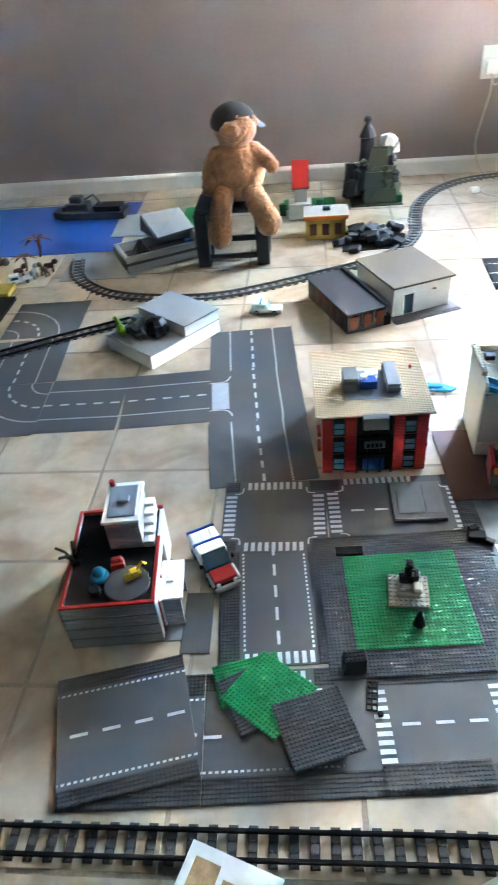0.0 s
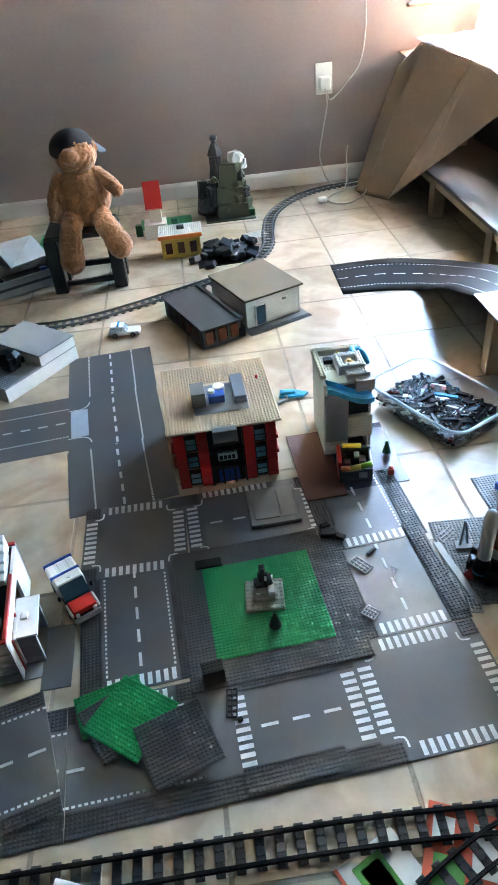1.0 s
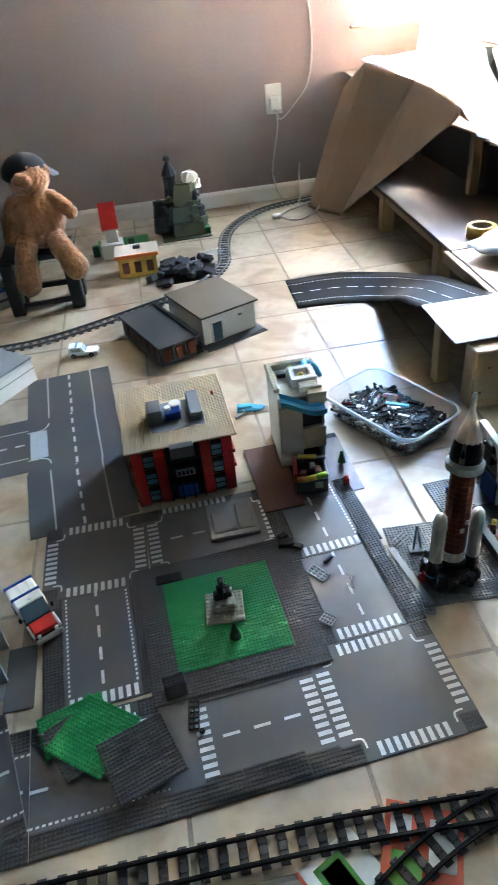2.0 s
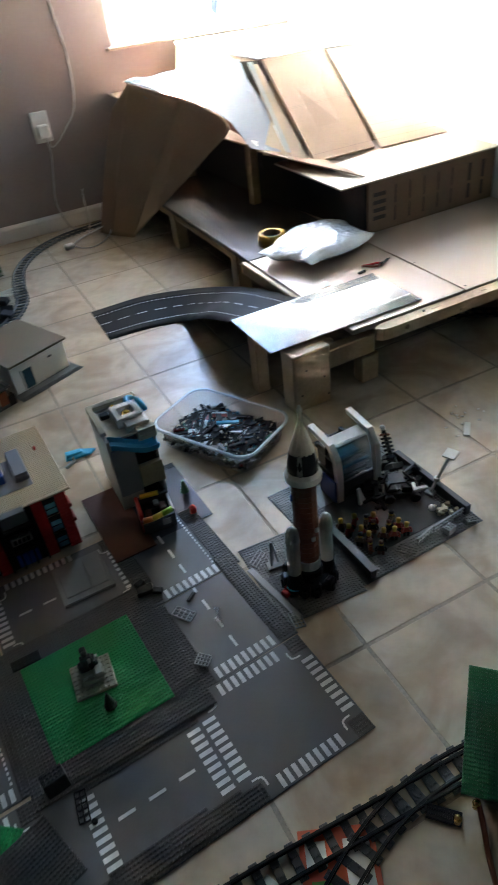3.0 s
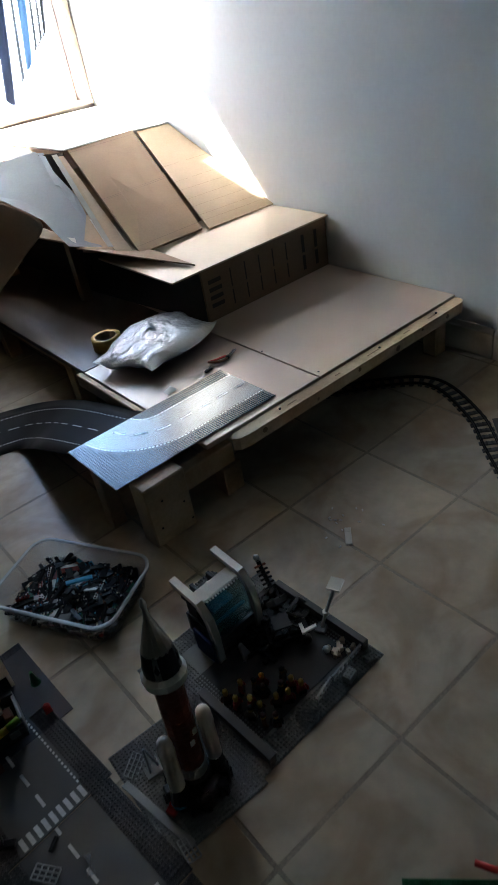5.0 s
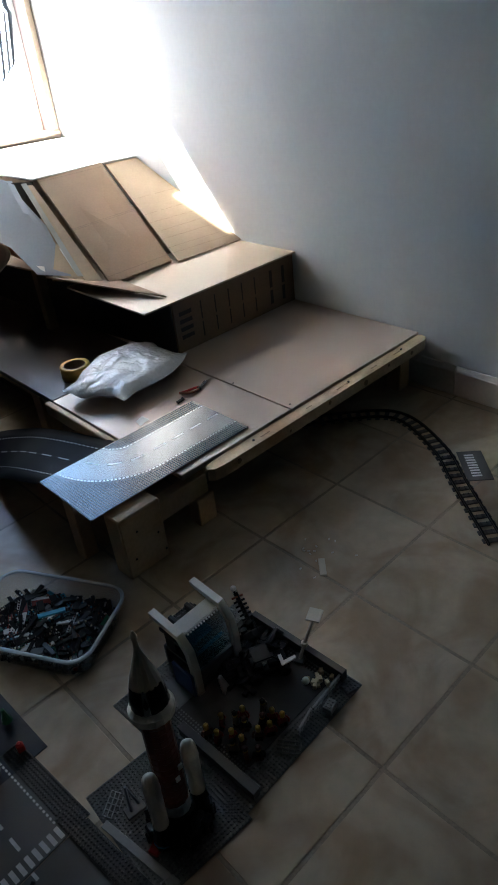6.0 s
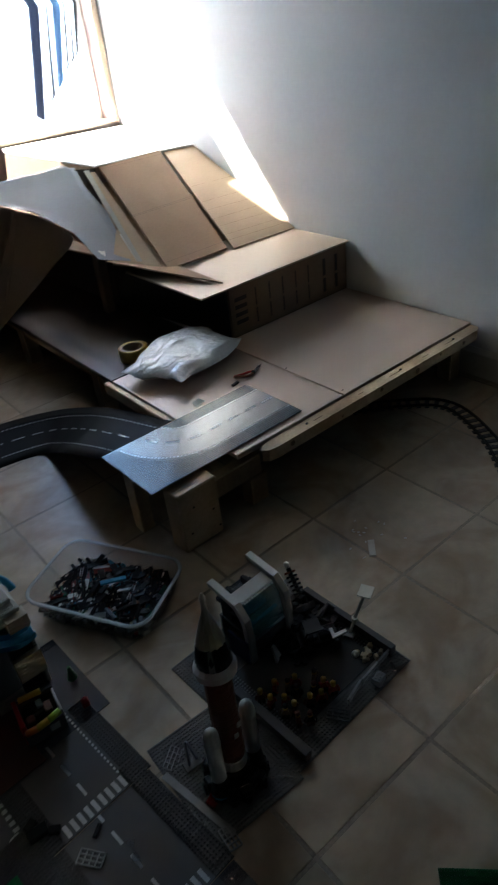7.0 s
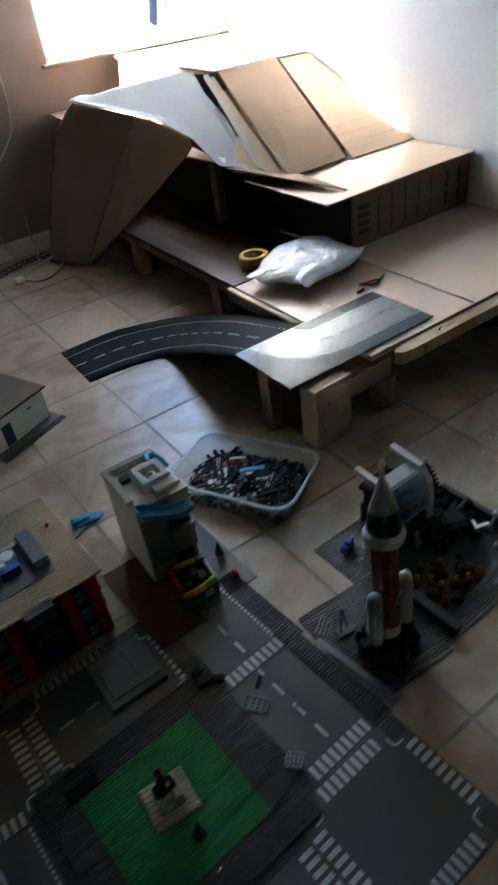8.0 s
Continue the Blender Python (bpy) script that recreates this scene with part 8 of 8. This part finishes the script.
for u, v, h in ((-0.755, -1.02, 0.478), (-0.80, -0.35, 0.52), (-0.05, -0.25, 0.51)):
    part("post", Shape().at(DI).box(u - 0.021, u + 0.021, v - 0.021, v + 0.021, ZT, h, 0.003), M["post_wood"], dk, "square wooden post")
# added board; its near-black colour stands in for the shade under the deck
side = thing("dark_board", ROOM @ pose(-0.69, -1.0, ZT + 0.0005), "near-black board added under the deck for its shade", "board")
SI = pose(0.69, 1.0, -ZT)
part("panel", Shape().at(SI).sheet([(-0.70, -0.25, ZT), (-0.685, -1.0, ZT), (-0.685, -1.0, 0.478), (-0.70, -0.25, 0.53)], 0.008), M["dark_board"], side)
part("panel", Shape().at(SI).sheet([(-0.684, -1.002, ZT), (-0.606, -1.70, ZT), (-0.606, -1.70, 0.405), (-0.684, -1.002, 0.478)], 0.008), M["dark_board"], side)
part("back_board", Shape().at(DI).box(-0.78, 0.04, -0.22, -0.205, ZT, 0.52), M["card"], dk)

F1 = [(-0.652, -1.405, 0.452), (-0.318, -1.362, 0.437), F1R, (-0.548, -0.80, 0.772)]
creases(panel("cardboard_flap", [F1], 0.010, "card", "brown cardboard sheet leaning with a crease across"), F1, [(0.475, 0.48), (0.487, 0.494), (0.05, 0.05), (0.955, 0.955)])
panel("cardboard_flap", [[(-0.81, -1.19, 0.490), (-0.59, -1.67, ZB + 0.008), (-0.60, -1.41, 0.449), (-0.70, -1.22, 0.482)]], 0.005, "card", "narrow pointed cardboard strip on the board edge")
F2 = [(-0.30, -1.385, ZB + 0.008), (0.05, -1.40, ZB + 0.008), (0.05, -0.70, 0.735), (-0.12, -0.68, 0.736)]
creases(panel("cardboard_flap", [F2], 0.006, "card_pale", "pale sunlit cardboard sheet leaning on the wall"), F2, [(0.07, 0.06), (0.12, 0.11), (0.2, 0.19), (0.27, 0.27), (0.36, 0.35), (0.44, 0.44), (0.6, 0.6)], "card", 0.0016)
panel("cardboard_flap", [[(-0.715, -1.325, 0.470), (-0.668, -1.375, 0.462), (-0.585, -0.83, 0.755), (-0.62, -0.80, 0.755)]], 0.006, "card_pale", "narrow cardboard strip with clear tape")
panel("white_sheet", [[KT, (-0.88, -0.78, 0.645), TORN, (-0.825, -1.165, 0.496), (-0.735, -1.265, 0.480), (-0.655, -1.0, 0.622), WS]], 0.003, "card_white_shaded", "shade-greyed white cardboard sheet leaning over the pile")
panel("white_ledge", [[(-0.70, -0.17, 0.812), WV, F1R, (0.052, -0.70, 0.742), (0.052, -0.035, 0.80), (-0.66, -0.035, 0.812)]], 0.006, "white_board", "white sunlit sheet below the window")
panel("cardboard_flap", [[(-0.70, -0.17, 0.804), (-0.58, -0.80, 0.768), (-0.64, -0.72, 0.60), (-0.74, -0.17, 0.60)]], 0.005, "kraft", "brown cardboard side below the white sheet")
# gap between the sheets: its shade is given by the dark print colour
panel("cardboard_flap", [[(-0.645, -0.72, 0.765), (-0.575, -0.82, 0.765), (-0.60, -0.86, 0.62), (-0.70, -0.80, 0.62)]], 0.005, "print_gap_dark", "cardboard between sheets, blackened for the shaded gap")
panel("cardboard_flap", [[(-0.80, -1.225, 0.478), (-0.665, -1.39, 0.450), (-0.638, -1.16, 0.568), (-0.69, -1.11, 0.572)]], 0.004, "card_pale", "pale cardboard triangle between leaning sheets")
# thin clear film hanging over the edge of the white sheet
film_base = Vector((-0.86, -0.56, 0.60))
v, f = [], []
for i in range(25):
    t = i / 24
    e = Vector(KT).lerp(Vector(WS), t) + Vector((0, 0, 0.006 + 0.004 * math.sin(9 * t) ** 2))
    for j in range(6):
        k = j / 5
        p = e + Vector((0.04 * k, -0.11 * k, -0.075 * k)) + Vector((0, 0, 0.003 * math.sin(14 * t + 5 * k) * (1 - k)))
        if j == 0:
            p += Vector((-0.014, 0.022, -0.004 + 0.004 * math.sin(21 * t)))
        v.append(p - film_base)
for i in range(24):
    f += [(6 * i + j, 6 * i + j + 1, 6 * i + 7 + j, 6 * i + 6 + j) for j in range(5)]
film_ob = solid("plastic_film", Shape().add(v, f), M["film"], ROOM @ Matrix.Translation(film_base), "thin clear plastic film hanging over white cardboard", "plastic film", smooth=True)
film_ob.modifiers.new("thickness", "SOLIDIFY").thickness = 0.0008
# kraft paper draped from the pile to the floor
G, LOW = (-0.93, -0.70, 0.660), (-1.14, -0.72, 0.20)
def ruled(name, left, right, label, amp=0.014, seed=0.0):
    """A soft sheet of paper between two edges, with shallow dents."""
    n = 28
    a, b = spline(left, n), spline(right, n)
    rows = 29
    pick = lambda e, t: e[min(len(e) - 1, int(round(t * (len(e) - 1))))]
    base = Vector((sum(p[0] for p in left + right) / len(left + right), sum(p[1] for p in left + right) / len(left + right), min(p[2] for p in left + right)))
    v, f = [], []
    for i in range(rows):
        t = i / (rows - 1)
        p, q = pick(a, t), pick(b, t)
        for k in range(15):
            w = k / 14
            c = p.lerp(q, w)
            d = amp * noise.noise(Vector((c.x * 7 + seed, c.y * 7, c.z * 5))) * math.sin(math.pi * w) + 0.3 * amp * abs(noise.noise(c * 16)) * math.sin(math.pi * w)
            v.append(c + Vector((-0.7, -0.6, 0.2)) * d - base)
    for i in range(rows - 1):
        f += [(15 * i + k, 15 * i + k + 1, 15 * i + 16 + k, 15 * i + 15 + k) for k in range(14)]
    ob = solid(name, Shape().add(v, f), M["kraft"], ROOM @ Matrix.Translation(base), label, "paper sheet", "kraft paper panels", smooth=True)
    ob.modifiers.new("thickness", "SOLIDIFY").thickness = 0.0025
    return ob


KL = (-1.083, -0.425, 0.719)
FOOT, VALLEY = (-1.212, -0.435, 0.0), (-1.033, -0.708, 0.43)
ruled("paper_drape", [KL, (-1.20, -0.375, 0.36), (-1.30, -0.31, 0.0)], [G, (-1.071, -0.567, 0.33), FOOT], "brown kraft paper hanging from the pile to the floor", 0.008)
ruled("paper_drape", [G, (-1.070, -0.568, 0.33), (-1.211, -0.436, 0.0)], [G, VALLEY, LOW], "kraft paper folded back into a shaded valley", 0.004, 1.5)
ruled("paper_drape", [G, VALLEY, LOW], [(-0.885, -0.785, 0.638), (-0.828, -0.98, 0.562), (-0.93, -0.90, 0.43), LOW], "folded brown kraft paper sloping to the table", 0.006, 3.0)
ruled("paper_drape", [KL, (-1.20, -0.376, 0.36), (-1.30, -0.311, 0.0)], [(-1.15, -0.29, 0.60), (-1.25, -0.25, 0.3), (-1.335, -0.22, 0.0)], "narrow fold of kraft paper near the wall", 0.004, 6.0)
# this flap also keeps window light off the left boards
panel("cardboard_flap", [[(-1.07, -0.03, 0.63), (-1.06, -0.45, 0.60), (-0.70, -0.52, 0.59), (-0.70, -0.03, 0.63)]], 0.005, "kraft", "brown cardboard flap lying behind the white sheet")
# hidden panel, added to stop window light leaking onto the floor
panel("cardboard_flap", [[KL, (-1.0, -0.02, 0.60), (-1.12, -0.02, 0.0), (-1.29, -0.312, 0.0)]], 0.004, "kraft", "cardboard panel added behind the pile to block light")
panel("tape_strip", [[(-0.728, -1.30, 0.486), (-0.712, -1.315, 0.484), (-0.612, -0.83, 0.768), (-0.632, -0.82, 0.768)]], 0.001, "tape", "long strip of clear packing tape on cardboard", "tape", "tape strips")
panel("tape_strip", [[(-0.70, -0.92, 0.675), (-0.682, -0.94, 0.668), (-0.625, -0.73, 0.772), (-0.645, -0.72, 0.774)]], 0.001, "film", "bluish strip of clear tape along the white sheet", "tape", "tape strips")
panel("torn_card", [[(-0.84, -0.955, 0.560), (-0.80, -1.02, 0.528), (-0.765, -0.98, 0.548), (-0.80, -0.90, 0.60)]], 0.004, "rust", "torn orange brown cardboard edge", "cardboard")
panel("tape_strip", [[(-0.725, -1.29, 0.488), (-0.71, -1.305, 0.485), (-0.69, -1.17, 0.564), (-0.705, -1.16, 0.567)]], 0.001, "paper", "strip of clear packing tape on cardboard", "tape", "tape strips")
panel("tape_strip", [[(-0.822, -1.155, 0.5035), (-0.80, -1.185, 0.498), (-0.785, -1.155, 0.5175), (-0.807, -1.125, 0.5225)]], 0.001, "paper", "white tape patch on the sheet", "tape", "tape strips")


# bag, tape, clamp
def bag():
    b = Shape()
    n, m_ = 96, 72
    v, f = [], []
    for side in (1, -1):
        for j in range(m_ + 1):
            for i in range(n + 1):
                x, y = (i / n - 0.5) * 2, (j / m_ - 0.5) * 2
                e = max(0, 1 - abs(x) ** 2.6) * max(0, 1 - abs(y) ** 2.6)
                p = Vector((x * 3.0, y * 2.4, side * 2.0))
                w = 0.007 * abs(noise.noise(p * 0.9)) + 0.005 * abs(noise.noise(p * 1.9 + Vector((4, 1, 0)))) + 0.005 * abs(noise.noise(p * 3.6)) + 0.0015 * abs(noise.noise(p * 8.0))
                z = side * (0.044 * e ** 0.6 + (w - 0.012) * e ** 0.4) + 0.010 * noise.noise(Vector((x * 2, y * 2, 3)))
                v.append((x * 0.196 * (1 + 0.10 * math.sin(3 * y) + 0.05 * noise.noise(Vector((5, y * 2.5, 0)))), y * 0.148 * (1 + 0.14 * math.sin(2.6 * x + 1) + 0.10 * noise.noise(Vector((x * 2.5, 7, 0)))), max(z, -0.044)))
    k = (n + 1) * (m_ + 1)
    for j in range(m_):
        for i in range(n):
            a = j * (n + 1) + i
            f += [(a, a + 1, a + n + 2, a + n + 1), (k + a, k + a + n + 1, k + a + n + 2, k + a + 1)]
    b.add(v, f)
    solid("plastic_bag", b, M["poly"], ROOM @ pose(-0.852, -1.73, ZT + 0.046, 0, 0, 18), "crinkled clear plastic bag lying on the low table", "plastic bag", smooth=True)


bag()
tr = thing("tape_roll", ROOM @ pose(-0.945, -1.525, ZT), "roll of yellow brown packing tape", "tape roll")
part("core", Shape().lathe([(0.038, 0), (0.041, 0), (0.041, 0.048), (0.038, 0.048), (0.038, 0)], 24, cap=False), M["card_pale"], tr)
part("tape", Shape().lathe([(0.041, 0.001), (0.055, 0.001), (0.055, 0.047), (0.041, 0.047)], 28, cap=False), M["ochre"], tr, "yellow brown tape", True)
cl = thing("red_clamp", ROOM @ pose(-0.765, -1.985, ZT, 0, 0, -22), "red handled tool lying on the table", "hand tool")
loop = [(-0.012 + 0.034 * math.cos(a), 0.010 * math.sin(a) + 0.004 * math.cos(2 * a), 0.009 + 0.002 * math.sin(2 * a)) for a in [radians(k * 24) for k in range(16)]]
part("handle", Shape().tube(loop[:9], 0.0045, 8), M["red"], cl, "red curved handle", True)
part("handle", Shape().tube(loop[8:], 0.0045, 8), M["rust"], cl, "rust red curved handle", True)
part("pivot", Shape().cyl(0.022, 0.002, 0.003, 0.014, 0.007, 12, 0.001), M["black"], cl, "dark pivot")
part("blade", Shape().at(pose(0.022, 0.002, 0, 0, 0, 48)).box(0.0, 0.06, -0.006, -0.001, 0.004, 0.009, 0.001).box(0.0, 0.056, 0.001, 0.005, 0.004, 0.009, 0.001), M["chrome"], cl, "grey metal blades")
solid("small_black_piece", Shape().box(-0.016, 0.016, -0.005, 0.005, 0, 0.008, 0.001).cyl(0.01, 0, 0.008, 0.0105, 0.003, 8), M["black"], ROOM @ pose(-0.835, -2.0, ZT, 0, 0, 8), "small black toy piece on the table", "toy part")

solid("paper_scrap", Shape().sheet([(-0.02, -0.016, 0.001), (0.02, -0.012, 0.004), (0.014, 0.018, 0.008), (-0.016, 0.014, 0.003)], 0.001), M["paper"], ROOM @ pose(-0.995, -2.0, ZT + 0.001), "small white paper scrap on the table", "paper scrap")

# wall socket with adapter and cords
sk = thing("wall_socket", ROOM @ pose(-1.462, 0, 0.535), "white wall socket with plugged adapter and cord", "wall socket")
part("plate", Shape().box(-0.045, 0.045, -0.008, 0.0, -0.075, 0.075, 0.003), M["white_paint"], sk)
part("adapter", Shape().box(-0.03, 0.03, -0.05, -0.0085, -0.05, 0.015, 0.006), M["white"], sk, "white plug adapter")
cord = spline([(-0.005, -0.06, -0.04), (0.008, -0.04, -0.12), (-0.012, -0.03, -0.24), (-0.032, -0.025, -0.36), (-0.022, -0.03, -0.44), (0.02, -0.06, -0.528), (0.12, -0.10, -0.530), (0.22, -0.06, -0.530)], 8)
part("cord", Shape().tube(cord, 0.004, 6), M["cord"], sk, "white cord hanging to the floor", True)
cord = spline([(0.01, -0.03, -0.04), (0.03, -0.03, -0.10), (0.12, -0.015, -0.03), (0.2, -0.012, 0.08), (0.22, -0.008, 0.3), (0.19, -0.008, 0.6), (0.16, -0.008, 1.2), (0.14, -0.008, 1.9)], 8)
part("cord", Shape().tube(cord, 0.0035, 6), M["cord"], sk, "thin white cable running up the wall", True)
pg = thing("white_plug", ROOM @ pose(-1.545, -0.345, 0.0), "white plug with two cords lying by the track", "plug")
part("body", Shape().box(-0.024, 0.024, -0.017, 0.017, 0, 0.026, 0.006), M["white"], pg)
for pts in ([(0.02, 0.004, 0.014), (0.07, 0.02, 0.03), (0.15, 0.06, 0.034), (0.24, 0.12, 0.03), (0.30, 0.17, 0.012)], [(0.022, -0.006, 0.012), (0.06, -0.06, 0.005), (0.13, -0.075, 0.005), (0.21, -0.03, 0.02), (0.27, 0.07, 0.03), (0.31, 0.14, 0.014)], [(0.13, 0.05, 0.034), (0.18, 0.20, 0.05), (0.205, 0.325, 0.13), (0.212, 0.328, 0.19)]):
    part("cord", Shape().tube(spline(pts, 7), 0.0038, 6), M["cord"], pg, "white cord", True)

# poster on the pale wall
solid("poster", Shape().box(-0.002, 0.0, -1.43, -1.09, 1.435, 1.95), M["poster_dark"], ROOM @ pose(U_EAST, 0, 0), "grey blue printed poster on the pale wall", "poster")

# curtain gathered in the window
cur = thing("curtain", ROOM @ pose(-0.28, -0.06, 2.2), "striped white and blue curtain bunched aside", "curtain")
v, f, sl = [], [], []
m_ = 44
# the hanging edges, from the hem upwards, in room metres
HANG = (0.92, 1.05, 1.18, 1.40, 1.58, 1.68, 1.74, 1.78, 2.20)
RIGHT = (-0.41, -0.27, -0.14, -0.08, -0.06, -0.07, -0.11, -0.46, -0.56)
LEFT = (-0.47, -0.455, -0.44, -0.42, -0.44, -0.46, -0.52, -0.76, -0.86)
# stripes by their distance from the free edge: end of stripe, slot
STRIPES = ((0.012, 0), (0.05, 3), (0.058, 0), (0.066, 3), (0.085, 0), (0.092, 3), (0.112, 0), (0.165, 1), (0.178, 0), (0.186, 3), (0.235, 0), (0.285, 2), (0.45, 0))
cols, last = [(0.0, 0)], 0.0
for end, slot in STRIPES:
    k = max(1, round((end - last) / 0.008))
    cols += [(last + (end - last) * (i + 1) / k, slot) for i in range(k)]
    last = end
n = len(cols)
for j in range(m_ + 1):
    z = 0.92 + (2.20 - 0.92) * j / m_
    right, left = float(np.interp(z, HANG, RIGHT)), float(np.interp(z, HANG, LEFT))
    edge = -0.06 - 0.2 * (1.4 - z) if z < 1.4 else right
    for i, (d, slot) in enumerate(cols):
        x = min(right, max(left, edge - d))
        v.append((x + 0.28, 0.016 * math.sin(d * 62 + 1.5 * z) + 0.008 * math.sin(d * 150 + 4 * z), z - 2.2 + 0.016 * math.sin(d * 90) * max(0, 1 - j / 6)))
for j in range(m_):
    for i in range(1, n):
        k = j * n + i
        if max(abs(v[k][0] - v[k - 1][0]), abs(v[k + n][0] - v[k + n - 1][0])) > 0.0005:
            f.append((k, k - 1, k + n - 1, k + n))
            sl.append(cols[i][1])
cs = Shape().add(v, f)
cs.s = sl
part("cloth", cs, [M["curtain_white_tinted"], M["curtain_blue"], M["curtain_navy"], M["curtain_dark"]], cur, smooth=True)
part("rod", Shape().tube([(-0.85, 0, 0.01), (0.33, 0, 0.01)], 0.01, 8), M["chrome"], cur, "metal curtain rod")

# ---- floor tiles, each one a piece ----
TILE = 0.335
tile_mesh = mesh_of("floor_tile", Shape().box(-TILE / 2 + 0.0045, TILE / 2 - 0.0045, -TILE / 2 + 0.0045, TILE / 2 - 0.0045, -0.008, 0.0, 0.0005), M["tile"])
TU, TV = -0.987, -2.85
rest = Shape()
for i in range(-20, 4):
    for j in range(-17, 10):
        u, v = TU + (i + 0.5) * TILE, TV + (j + 0.5) * TILE
        if not (U_WEST - TILE / 2 < u < U_EAST + TILE / 2 and V_SOUTH - TILE / 2 < v < TILE / 2):
            continue
        if u > -4.4 and v > -4.2:
            o = new("floor_tile", tile_mesh)
            o.parent = floor
            o.location = (u, v, 0)
        else:
            h = TILE / 2 - 0.0045
            rest.box(u - h, u + h, v - h, v + h, -0.008, 0.0)
part("far_tiles", rest, M["tile"], floor, "floor tiles out of view")["kind"] = "stuff"
